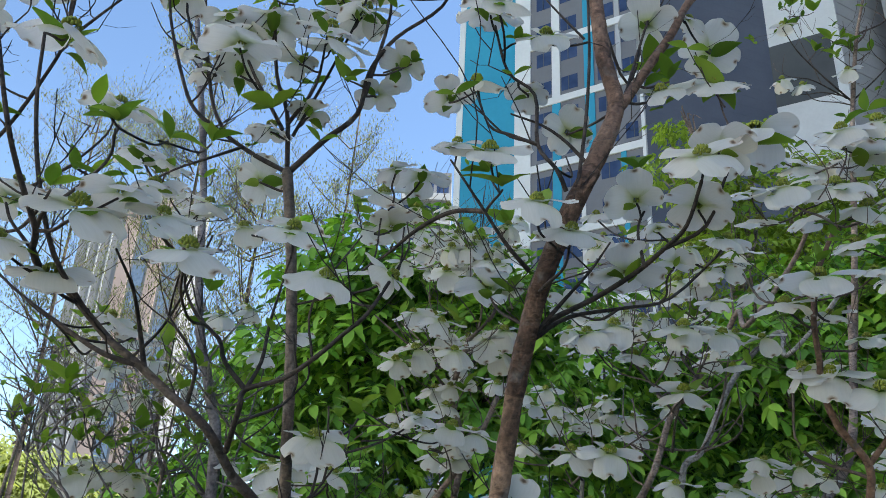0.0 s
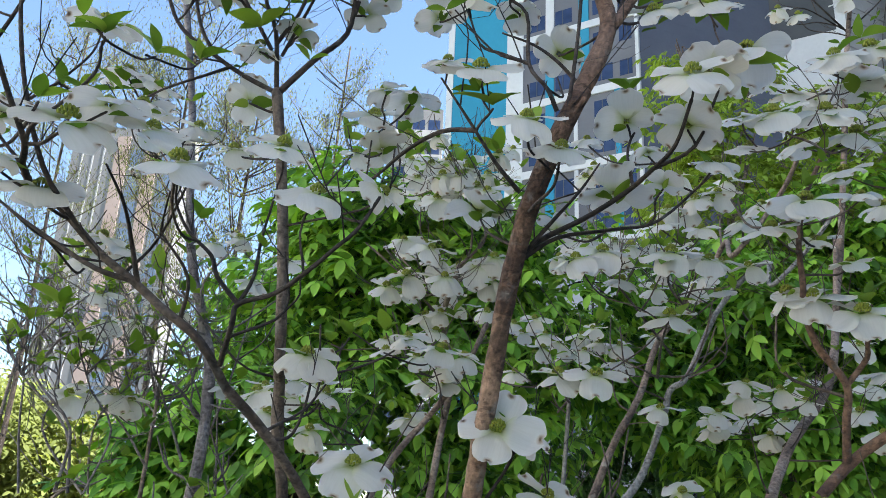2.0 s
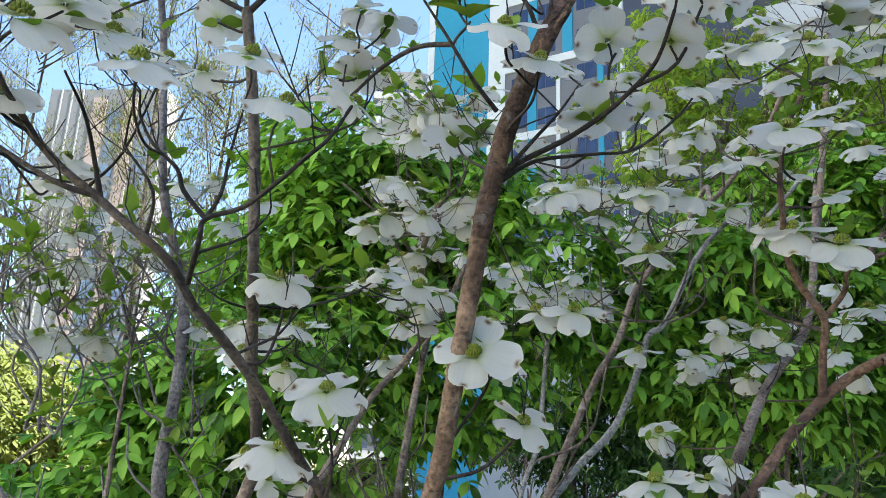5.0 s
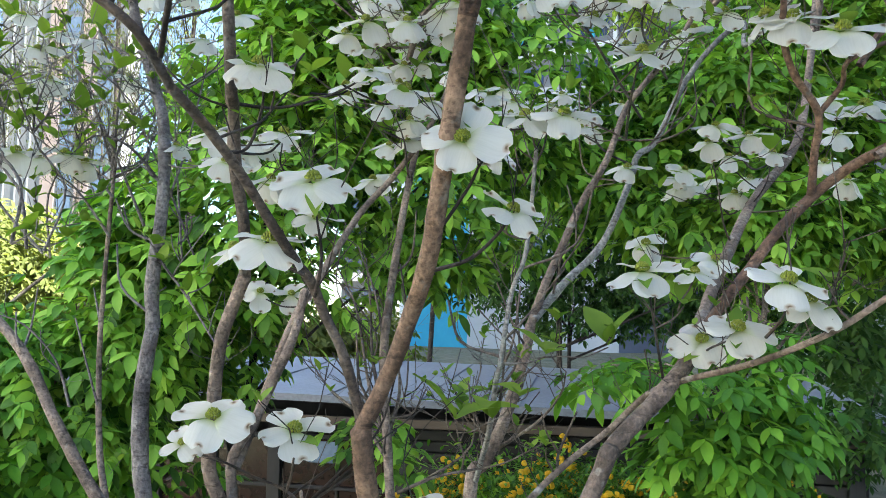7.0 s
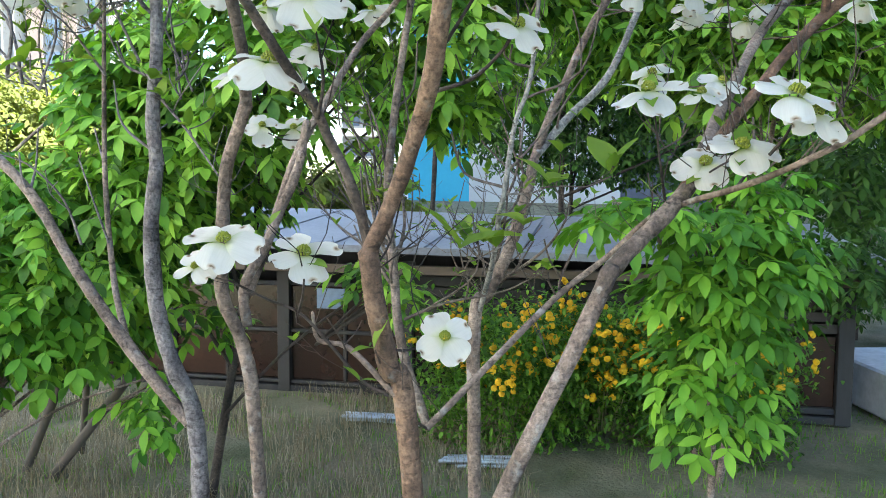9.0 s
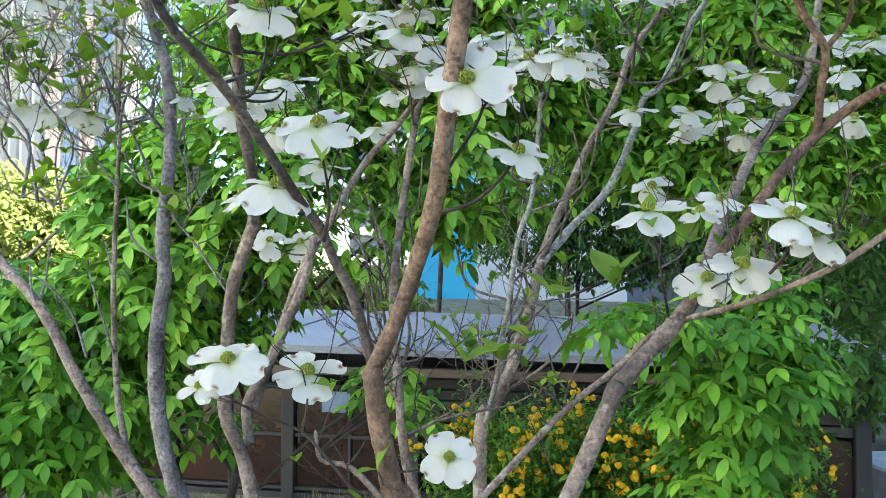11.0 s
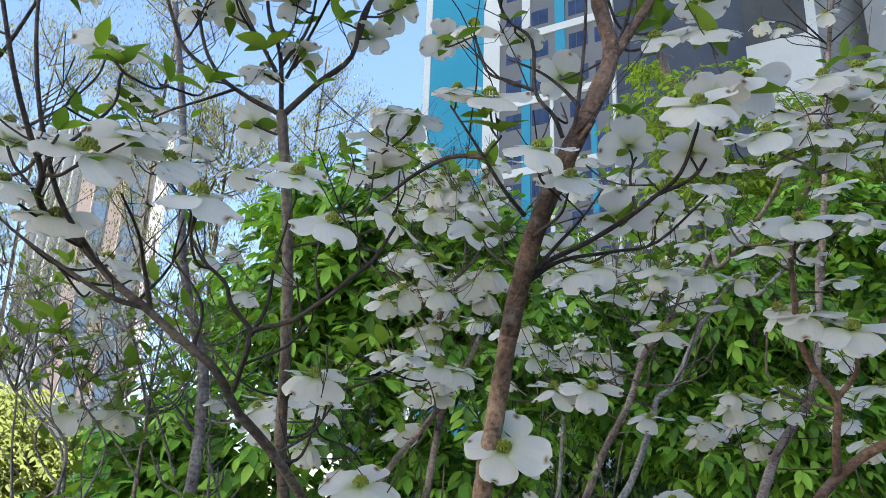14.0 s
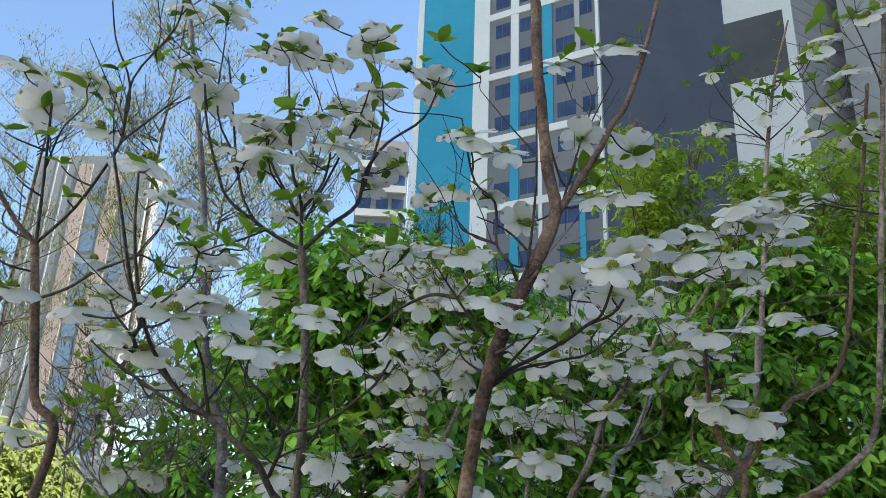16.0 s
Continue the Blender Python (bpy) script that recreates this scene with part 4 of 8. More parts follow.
sprig(main_dogwood, 0.224, 0.900, 2.540, 0, 0, 2, 1.01)
sprig(main_dogwood, 0.060, 0.820, 2.439, 0, 20, 4, 0.86)
sprig(main_dogwood, -0.010, 0.800, 2.483, 0, 0, 4, 0.86)
sprig(main_dogwood, 0.307, 0.800, 2.200, 20, 0, 4, 0.94)
sprig(main_dogwood, 0.217, 0.850, 2.124, 0, 0, 3, 0.94)
sprig(main_dogwood, 0.249, 0.860, 2.273, 0, 0, 4, 0.94)
limb(main_dogwood, "limb", M_LIMB, 0.0068, 0.0054, (-0.032, 1.108, 1.343), (-0.045, 1.100, 1.414), (-0.065, 1.080, 1.482), (-0.087, 1.060, 1.529), (-0.101, 1.040, 1.565), (-0.118, 1.010, 1.590), (-0.137, 0.970, 1.623), (-0.159, 0.940, 1.661), (-0.176, 0.900, 1.690), (-0.196, 0.865, 1.717), (-0.218, 0.830, 1.741), label="brown limb leaning far out to the side")
limb(main_dogwood, "limb", M_LIMB, 0.0050, 0.0034, (-0.218, 0.830, 1.741), (-0.239, 0.785, 1.781), (-0.278, 0.775, 1.811), (-0.308, 0.770, 1.835), (-0.340, 0.760, 1.858), (-0.363, 0.750, 1.881), (-0.387, 0.740, 1.905), (-0.397, 0.710, 1.910), (-0.395, 0.680, 1.920))
limb(main_dogwood, "limb", M_TWIG, 0.004, 0.0021, (-0.395, 0.680, 1.920), (-0.378, 0.650, 1.923), (-0.373, 0.630, 1.930), (-0.376, 0.600, 1.956), (-0.379, 0.570, 1.988), (-0.389, 0.550, 2.041), (-0.407, 0.540, 2.110))
limb(main_dogwood, "limb", M_TWIG, 0.0036, 0.002, (-0.220, 0.800, 1.761), (-0.201, 0.755, 1.794), (-0.197, 0.753, 1.813), (-0.160, 0.740, 1.822), (-0.125, 0.710, 1.837), (-0.099, 0.695, 1.856), (-0.079, 0.690, 1.874), (-0.061, 0.690, 1.906))
limb(main_dogwood, "limb", M_TWIG, 0.0032, 0.0014, (-0.197, 0.753, 1.813), (-0.220, 0.750, 1.839), (-0.229, 0.750, 1.861), (-0.254, 0.750, 1.884), (-0.271, 0.750, 1.913), (-0.263, 0.720, 1.926))
limb(main_dogwood, "limb", M_TWIG, 0.0029, 0.0014, (-0.197, 0.753, 1.813), (-0.187, 0.760, 1.843), (-0.186, 0.770, 1.887), (-0.176, 0.760, 1.927))
limb(main_dogwood, "limb", M_TWIG, 0.0029, 0.0014, (-0.378, 0.650, 1.923), (-0.371, 0.640, 1.938), (-0.347, 0.630, 1.954), (-0.314, 0.620, 1.984), (-0.308, 0.610, 2.010))
limb(main_dogwood, "limb", M_TWIG, 0.004, 0.0014, (-0.308, 0.770, 1.836), (-0.345, 0.760, 1.845), (-0.403, 0.770, 1.878), (-0.465, 0.780, 1.918), (-0.525, 0.800, 1.966))
limb(main_dogwood, "limb", M_TWIG, 0.0036, 0.0014, (-0.305, 0.770, 1.835), (-0.313, 0.760, 1.872), (-0.315, 0.730, 1.903), (-0.326, 0.700, 1.932))
limb(main_dogwood, "limb", M_TWIG, 0.0029, 0.0014, (-0.260, 0.780, 1.802), (-0.252, 0.760, 1.840), (-0.282, 0.750, 1.882))
sprig(main_dogwood, -0.307, 0.610, 2.019, 0, 10, 5, 0.66)
sprig(main_dogwood, -0.347, 0.600, 1.947, -10, 0, 3, 0.58)
sprig(main_dogwood, -0.297, 0.700, 2.056, 10, 10, 4, 0.94)
sprig(main_dogwood, -0.289, 0.800, 2.112, 0, 0, 3, 0.94)
sprig(main_dogwood, -0.329, 0.610, 2.036, -40, 0, 2, 0.58)
limb(main_dogwood, "limb", M_TWIG, 0.0035, 0.0021, (-0.014, 1.140, 1.181), (-0.053, 1.150, 1.202), (-0.108, 1.160, 1.263), (-0.140, 1.170, 1.292), (-0.177, 1.160, 1.310), (-0.204, 1.140, 1.328), (-0.221, 1.110, 1.344))
limb(main_dogwood, "limb", M_TWIG, 0.0025, 0.0017, (-0.140, 1.170, 1.292), (-0.129, 1.130, 1.322), (-0.123, 1.100, 1.347))
limb(main_dogwood, "limb", M_GREY, 0.0048, 0.0024, (-0.005, 1.140, 1.181), (-0.069, 1.160, 1.243), (-0.114, 1.180, 1.251), (-0.122, 1.180, 1.290))
limb(main_dogwood, "limb", M_TWIG, 0.0032, 0.0014, (-0.096, 1.030, 1.549), (-0.086, 1.000, 1.593), (-0.093, 0.980, 1.649))
limb(main_dogwood, "limb", M_TWIG, 0.0032, 0.0014, (-0.105, 1.000, 1.573), (-0.135, 1.000, 1.586), (-0.147, 1.000, 1.601))
limb(main_dogwood, "limb", M_TWIG, 0.0029, 0.0014, (-0.186, 0.920, 1.698), (-0.164, 0.940, 1.709), (-0.150, 0.940, 1.761), (-0.156, 0.940, 1.793))

slender_dogwood = thing("dogwood_tree", (-0.220, 1.340, 0.000), "slender dogwood with a dark forked top and white bracts", "dogwood tree", "flowering dogwoods")
limb(slender_dogwood, "trunk", M_GREY, 0.0119, 0.0097, (-0.220, 1.340, -0.050), (-0.220, 1.330, 0.700), (-0.228, 1.300, 1.095), (-0.245, 1.300, 1.218), (-0.270, 1.280, 1.300), (-0.265, 1.270, 1.395), (-0.255, 1.250, 1.488), (-0.218, 1.220, 1.582))
limb(slender_dogwood, "stem", M_STEM, 0.0088, 0.0070, (-0.218, 1.220, 1.582), (-0.215, 1.180, 1.653), (-0.221, 1.140, 1.723), (-0.219, 1.100, 1.802), (-0.208, 1.040, 1.797), (-0.207, 0.980, 1.930), (-0.212, 0.940, 2.031), (-0.225, 0.913, 2.138))
limb(slender_dogwood, "limb", M_TWIG, 0.0046, 0.0021, (-0.225, 0.913, 2.135), (-0.268, 0.905, 2.154), (-0.305, 0.900, 2.177), (-0.351, 0.890, 2.210), (-0.373, 0.880, 2.255), (-0.400, 0.870, 2.340), (-0.413, 0.860, 2.422))
limb(slender_dogwood, "limb", M_TWIG, 0.0041, 0.0021, (-0.225, 0.913, 2.138), (-0.232, 0.900, 2.217), (-0.251, 0.890, 2.272), (-0.266, 0.880, 2.387), (-0.274, 0.870, 2.458))
limb(slender_dogwood, "limb", M_TWIG, 0.0052, 0.0021, (-0.222, 0.913, 2.136), (-0.179, 0.900, 2.177), (-0.137, 0.890, 2.213), (-0.125, 0.880, 2.272), (-0.092, 0.870, 2.322), (-0.033, 0.860, 2.368), (-0.006, 0.860, 2.440))
limb(slender_dogwood, "limb", M_TWIG, 0.0035, 0.0017, (-0.305, 0.900, 2.177), (-0.331, 0.900, 2.222), (-0.352, 0.900, 2.303), (-0.370, 0.900, 2.399), (-0.389, 0.900, 2.492))
limb(slender_dogwood, "limb", M_TWIG, 0.0036, 0.0014, (-0.235, 0.900, 2.191), (-0.291, 0.890, 2.289), (-0.300, 0.880, 2.337))
limb(slender_dogwood, "limb", M_TWIG, 0.0036, 0.0014, (-0.229, 0.900, 2.200), (-0.194, 0.880, 2.250), (-0.185, 0.870, 2.325))
limb(slender_dogwood, "limb", M_TWIG, 0.0036, 0.0014, (-0.129, 0.885, 2.238), (-0.103, 0.870, 2.357), (-0.108, 0.860, 2.436))
limb(slender_dogwood, "limb", M_TWIG, 0.0029, 0.0014, (-0.283, 0.900, 2.163), (-0.321, 0.890, 2.139), (-0.366, 0.900, 2.126), (-0.414, 0.920, 2.110))
limb(slender_dogwood, "limb", M_TWIG, 0.0029, 0.0014, (-0.223, 0.910, 2.188), (-0.183, 0.900, 2.281), (-0.141, 0.880, 2.383), (-0.122, 0.870, 2.470))
limb(slender_dogwood, "limb", M_TWIG, 0.0029, 0.0014, (-0.336, 0.900, 2.271), (-0.393, 0.900, 2.377), (-0.400, 0.900, 2.542))
sprig(slender_dogwood, -0.403, 0.900, 2.567, 0, 0, 3, 0.55)
sprig(slender_dogwood, -0.298, 0.900, 2.550, 0, 0, 3, 0.55)
sprig(slender_dogwood, -0.465, 0.900, 2.501, 0, 0, 3, 0.55)
sprig(slender_dogwood, -0.328, 0.900, 2.535, 0, 0, 3, 0.55)
sprig(slender_dogwood, -0.154, 0.900, 2.561, 0, 0, 3, 0.55)
sprig(slender_dogwood, -0.037, 0.900, 2.508, 0, 0, 3, 0.55)
sprig(slender_dogwood, -0.396, 0.900, 2.592, 0, 0, 3, 0.55)
sprig(slender_dogwood, -0.501, 0.900, 2.535, 0, 0, 3, 0.55)
sprig(slender_dogwood, -0.243, 0.900, 2.399, 0, 0, 3, 0.55)
sprig(slender_dogwood, -0.102, 0.900, 2.565, 0, 0, 3, 0.55)
sprig(slender_dogwood, -0.323, 0.900, 2.178, 0, 0, 4, 0.55)
sprig(slender_dogwood, -0.068, 0.870, 2.284, 20, 0, 4, 0.55)
sprig(slender_dogwood, -0.150, 0.880, 2.261, -10, 0, 3, 0.55)
limb(slender_dogwood, "limb", M_GREY, 0.0086, 0.0072, (-0.240, 1.310, 1.246), (-0.247, 1.330, 1.308), (-0.217, 1.340, 1.365), (-0.193, 1.360, 1.428), (-0.168, 1.380, 1.495), (-0.156, 1.410, 1.571))
limb(slender_dogwood, "limb", M_GREY, 0.0086, 0.005, (-0.243, 1.330, 1.292), (-0.219, 1.400, 1.380), (-0.179, 1.450, 1.519), (-0.135, 1.500, 1.611), (-0.080, 1.600, 1.729), (-0.016, 1.650, 1.816), (0.051, 1.600, 1.904), (0.095, 1.600, 2.003))
limb(slender_dogwood, "limb", M_TWIG, 0.0036, 0.0014, (-0.121, 1.500, 1.723), (-0.148, 1.450, 1.755), (-0.199, 1.400, 1.774), (-0.195, 1.360, 1.813))

grey_dogwood = thing("dogwood_tree", (-0.400, 1.600, 0.000), "grey-barked dogwood with bare dark twigs and few blossoms", "dogwood tree", "flowering dogwoods")
limb(grey_dogwood, "trunk", M_COOL, 0.0173, 0.014, (-0.380, 1.600, -0.050), (-0.390, 1.600, 0.700), (-0.401, 1.600, 1.003), (-0.440, 1.600, 1.112), (-0.467, 1.600, 1.220), (-0.477, 1.600, 1.372), (-0.463, 1.600, 1.501))
limb(grey_dogwood, "stem", M_COOL, 0.0137, 0.0065, (-0.463, 1.600, 1.501), (-0.468, 1.600, 1.598), (-0.457, 1.600, 1.738), (-0.462, 1.600, 1.889), (-0.494, 1.620, 1.986), (-0.554, 1.640, 2.174), (-0.615, 1.680, 2.542), (-0.688, 1.700, 2.882), (-0.770, 1.750, 3.225))
limb(grey_dogwood, "stem", M_GREY, 0.013, 0.0101, (-0.411, 1.600, 1.003), (-0.487, 1.620, 1.085), (-0.573, 1.650, 1.190), (-0.670, 1.700, 1.308), (-0.760, 1.750, 1.433), (-0.866, 1.800, 1.528), (-0.976, 1.850, 1.617))
limb(grey_dogwood, "limb", M_GREY, 0.0072, 0.004, (-0.553, 1.670, 1.152), (-0.604, 1.750, 1.266), (-0.634, 1.800, 1.467), (-0.648, 1.850, 1.717), (-0.661, 1.900, 1.878))
limb(grey_dogwood, "limb", M_MAUVE, 0.004, 0.0014, (-0.647, 1.850, 1.850), (-0.672, 1.800, 1.965), (-0.740, 1.800, 2.089), (-0.821, 1.800, 2.201))
limb(grey_dogwood, "limb", M_MAUVE, 0.004, 0.0014, (-0.648, 1.850, 1.863), (-0.604, 1.850, 1.980), (-0.574, 1.900, 2.062))
limb(grey_dogwood, "limb", M_MAUVE, 0.004, 0.0014, (-0.647, 1.850, 1.850), (-0.625, 1.800, 1.991), (-0.616, 1.800, 2.145))
limb(grey_dogwood, "limb", M_MAUVE, 0.004, 0.0014, (-0.522, 1.700, 1.707), (-0.574, 1.700, 1.822), (-0.639, 1.700, 1.962), (-0.714, 1.700, 2.140))
limb(grey_dogwood, "limb", M_MAUVE, 0.004, 0.0014, (-0.640, 1.700, 1.974), (-0.740, 1.750, 2.047), (-0.864, 1.800, 2.123))
limb(grey_dogwood, "limb", M_MAUVE, 0.004, 0.0014, (-0.478, 1.650, 1.702), (-0.445, 1.700, 1.873), (-0.412, 1.750, 2.134))
limb(grey_dogwood, "limb", M_MAUVE, 0.004, 0.0014, (-0.472, 1.650, 1.781), (-0.525, 1.600, 1.848), (-0.590, 1.600, 1.868), (-0.619, 1.550, 1.813))
limb(grey_dogwood, "limb", M_MAUVE, 0.004, 0.0014, (-0.626, 1.800, 1.693), (-0.689, 1.750, 1.793), (-0.750, 1.700, 1.829))
limb(grey_dogwood, "limb", M_MAUVE, 0.004, 0.0014, (-0.625, 1.800, 1.779), (-0.715, 1.800, 1.888), (-0.816, 1.800, 1.960), (-0.869, 1.800, 2.021))
limb(grey_dogwood, "limb", M_MAUVE, 0.0036, 0.0014, (-0.648, 1.700, 1.342), (-0.681, 1.700, 1.434), (-0.748, 1.700, 1.503), (-0.815, 1.700, 1.526))
limb(grey_dogwood, "limb", M_MAUVE, 0.0036, 0.0014, (-0.457, 1.600, 1.631), (-0.390, 1.550, 1.563), (-0.322, 1.500, 1.479), (-0.297, 1.500, 1.449))
limb(grey_dogwood, "limb", M_MAUVE, 0.0031, 0.0017, (-0.651, 1.548, 1.634), (-0.748, 1.548, 1.747), (-0.736, 1.548, 1.851), (-0.857, 1.548, 2.044))
limb(grey_dogwood, "limb", M_MAUVE, 0.0023, 0.0013, (-0.736, 1.548, 1.851), (-0.732, 1.518, 1.910), (-0.765, 1.498, 2.081))
limb(grey_dogwood, "limb", M_MAUVE, 0.0023, 0.0013, (-0.736, 1.548, 1.851), (-0.807, 1.518, 1.907), (-0.807, 1.498, 2.035))
limb(grey_dogwood, "limb", M_MAUVE, 0.0037, 0.0017, (-0.638, 1.457, 1.634), (-0.662, 1.457, 1.743), (-0.761, 1.457, 1.836), (-0.805, 1.457, 1.905))
limb(grey_dogwood, "limb", M_MAUVE, 0.0023, 0.0013, (-0.761, 1.457, 1.836), (-0.726, 1.427, 1.893), (-0.819, 1.407, 1.900))
limb(grey_dogwood, "limb", M_MAUVE, 0.0023, 0.0013, (-0.761, 1.457, 1.836), (-0.744, 1.427, 1.892), (-0.733, 1.407, 1.948))
limb(grey_dogwood, "limb", M_MAUVE, 0.0028, 0.0017, (-0.407, 1.653, 1.646), (-0.458, 1.653, 1.768), (-0.511, 1.653, 1.876), (-0.583, 1.653, 1.997))
limb(grey_dogwood, "limb", M_MAUVE, 0.0023, 0.0013, (-0.511, 1.653, 1.876), (-0.532, 1.623, 1.939), (-0.646, 1.603, 2.047))
limb(grey_dogwood, "limb", M_MAUVE, 0.0023, 0.0013, (-0.511, 1.653, 1.876), (-0.487, 1.623, 1.941), (-0.539, 1.603, 1.992))
limb(grey_dogwood, "limb", M_MAUVE, 0.0031, 0.0017, (-0.468, 1.791, 1.644), (-0.482, 1.791, 1.779), (-0.495, 1.791, 1.898), (-0.500, 1.791, 2.000))
limb(grey_dogwood, "limb", M_MAUVE, 0.0023, 0.0013, (-0.495, 1.791, 1.898), (-0.482, 1.761, 1.968), (-0.503, 1.741, 1.980))
limb(grey_dogwood, "limb", M_MAUVE, 0.0023, 0.0013, (-0.495, 1.791, 1.898), (-0.518, 1.761, 1.966), (-0.416, 1.741, 1.972))
limb(grey_dogwood, "limb", M_MAUVE, 0.003, 0.0017, (-0.740, 1.490, 1.630), (-0.762, 1.490, 1.742), (-0.773, 1.490, 1.840), (-0.793, 1.490, 1.972))
limb(grey_dogwood, "limb", M_MAUVE, 0.0023, 0.0013, (-0.773, 1.490, 1.840), (-0.718, 1.460, 1.899), (-0.832, 1.440, 1.972))
limb(grey_dogwood, "limb", M_MAUVE, 0.0023, 0.0013, (-0.773, 1.490, 1.840), (-0.801, 1.460, 1.896), (-0.747, 1.440, 1.964))
limb(grey_dogwood, "limb", M_MAUVE, 0.0027, 0.0017, (-0.633, 1.510, 1.635), (-0.602, 1.510, 1.750), (-0.666, 1.510, 1.848), (-0.641, 1.510, 1.980))
limb(grey_dogwood, "limb", M_MAUVE, 0.0023, 0.0013, (-0.666, 1.510, 1.848), (-0.679, 1.480, 1.905), (-0.690, 1.460, 2.010))
limb(grey_dogwood, "limb", M_MAUVE, 0.0023, 0.0013, (-0.666, 1.510, 1.848), (-0.621, 1.480, 1.907), (-0.680, 1.460, 1.973))
limb(grey_dogwood, "limb", M_MAUVE, 0.0039, 0.0017, (-0.622, 1.371, 1.634), (-0.616, 1.371, 1.738), (-0.694, 1.371, 1.826), (-0.701, 1.371, 1.925))
limb(grey_dogwood, "limb", M_MAUVE, 0.0023, 0.0013, (-0.694, 1.371, 1.826), (-0.651, 1.341, 1.879), (-0.592, 1.321, 1.901))
limb(grey_dogwood, "limb", M_MAUVE, 0.0023, 0.0013, (-0.694, 1.371, 1.826), (-0.693, 1.341, 1.878), (-0.603, 1.321, 1.958))
limb(grey_dogwood, "limb", M_MAUVE, 0.0028, 0.0017, (-0.687, 1.660, 1.634), (-0.699, 1.660, 1.759), (-0.651, 1.660, 1.871), (-0.627, 1.660, 1.972))
limb(grey_dogwood, "limb", M_MAUVE, 0.0023, 0.0013, (-0.651, 1.660, 1.871), (-0.654, 1.630, 1.935), (-0.704, 1.610, 1.970))
limb(grey_dogwood, "limb", M_MAUVE, 0.0023, 0.0013, (-0.651, 1.660, 1.871), (-0.594, 1.630, 1.937), (-0.657, 1.610, 1.938))
sprig(grey_dogwood, -0.777, 1.800, 2.088, 0, 0, 4, 0.86)
sprig(grey_dogwood, -0.699, 1.600, 1.744, 0, 0, 4, 0.86)
sprig(grey_dogwood, -0.611, 1.600, 1.868, 0, 0, 4, 0.86)
sprig(grey_dogwood, -0.573, 1.600, 1.759, 0, 0, 4, 0.86)
sprig(grey_dogwood, -0.789, 1.700, 1.898, 0, 0, 4, 0.86)
sprig(grey_dogwood, -0.573, 1.700, 1.905, 0, 0, 4, 0.86)
sprig(grey_dogwood, -0.489, 1.600, 1.984, 0, 0, 4, 0.86)
sprig(grey_dogwood, -0.516, 1.500, 1.970, 0, 0, 4, 0.86)
sprig(grey_dogwood, -0.718, 1.500, 1.950, 0, 0, 4, 0.86)
sprig(grey_dogwood, -0.793, 1.500, 1.947, 0, 0, 4, 0.86)
sprig(grey_dogwood, -0.646, 1.500, 1.868, 0, 0, 4, 0.86)
sprig(grey_dogwood, -0.577, 1.500, 1.892, 0, 0, 4, 0.86)
sprig(grey_dogwood, -0.714, 1.600, 1.668, 0, 0, 4, 0.86)
sprig(grey_dogwood, -0.631, 1.600, 1.670, 0, 0, 4, 0.86)
sprig(grey_dogwood, -0.811, 1.600, 2.063, 0, 0, 4, 0.86)
sprig(grey_dogwood, -0.772, 1.600, 2.101, 0, 0, 4, 0.86)

edge_dogwood = thing("dogwood_tree", (-0.860, 0.950, 0.000), "dogwood sapling with an upright stem and pale blossoms", "dogwood tree", "flowering dogwoods")
limb(edge_dogwood, "trunk", M_BROWN, 0.0084, 0.0068, (-0.860, 0.950, -0.050), (-0.850, 0.950, 0.900), (-0.593, 0.950, 1.728), (-0.624, 0.950, 1.881), (-0.654, 0.950, 2.028), (-0.677, 0.950, 2.136))
limb(edge_dogwood, "limb", M_BROWN, 0.0052, 0.0032, (-0.677, 0.950, 2.136), (-0.709, 0.940, 2.166), (-0.748, 0.940, 2.216), (-0.823, 0.930, 2.309))
limb(edge_dogwood, "limb", M_TWIG, 0.0035, 0.0028, (-0.675, 0.950, 2.136), (-0.684, 0.940, 2.269), (-0.695, 0.930, 2.403))
limb(edge_dogwood, "limb", M_TWIG, 0.0035, 0.0017, (-0.675, 0.950, 2.136), (-0.612, 0.920, 2.189), (-0.559, 0.890, 2.262), (-0.536, 0.870, 2.301), (-0.533, 0.860, 2.411), (-0.474, 0.850, 2.512), (-0.468, 0.850, 2.597))
limb(edge_dogwood, "limb", M_TWIG, 0.0029, 0.0014, (-0.536, 0.870, 2.301), (-0.536, 0.860, 2.399), (-0.571, 0.850, 2.481), (-0.597, 0.850, 2.587))
limb(edge_dogwood, "limb", M_TWIG, 0.0029, 0.0014, (-0.535, 0.870, 2.296), (-0.480, 0.860, 2.348), (-0.448, 0.860, 2.383))
limb(edge_dogwood, "limb", M_TWIG, 0.0025, 0.0014, (-0.684, 0.940, 2.269), (-0.666, 0.930, 2.342), (-0.631, 0.920, 2.384))
limb(edge_dogwood, "limb", M_TWIG, 0.0035, 0.0024, (-0.656, 0.950, 2.037), (-0.585, 0.900, 2.045), (-0.526, 0.850, 2.059), (-0.445, 0.800, 2.073))
limb(edge_dogwood, "limb", M_TWIG, 0.0036, 0.0021, (-0.351, 0.720, 1.874), (-0.374, 0.680, 1.917), (-0.390, 0.650, 1.983), (-0.399, 0.630, 2.052), (-0.403, 0.620, 2.120))
sprig(edge_dogwood, -0.744, 0.900, 2.320, 0, 0, 3, 0.86)
sprig(edge_dogwood, -0.638, 0.900, 2.262, 0, 0, 3, 0.86)
sprig(edge_dogwood, -0.707, 0.900, 2.237, 0, 0, 3, 0.86)
sprig(edge_dogwood, -0.616, 0.900, 2.201, 0, 0, 3, 0.86)
sprig(edge_dogwood, -0.511, 0.900, 2.474, 0, 0, 3, 0.86)
sprig(edge_dogwood, -0.667, 0.900, 2.314, 0, 0, 3, 0.86)

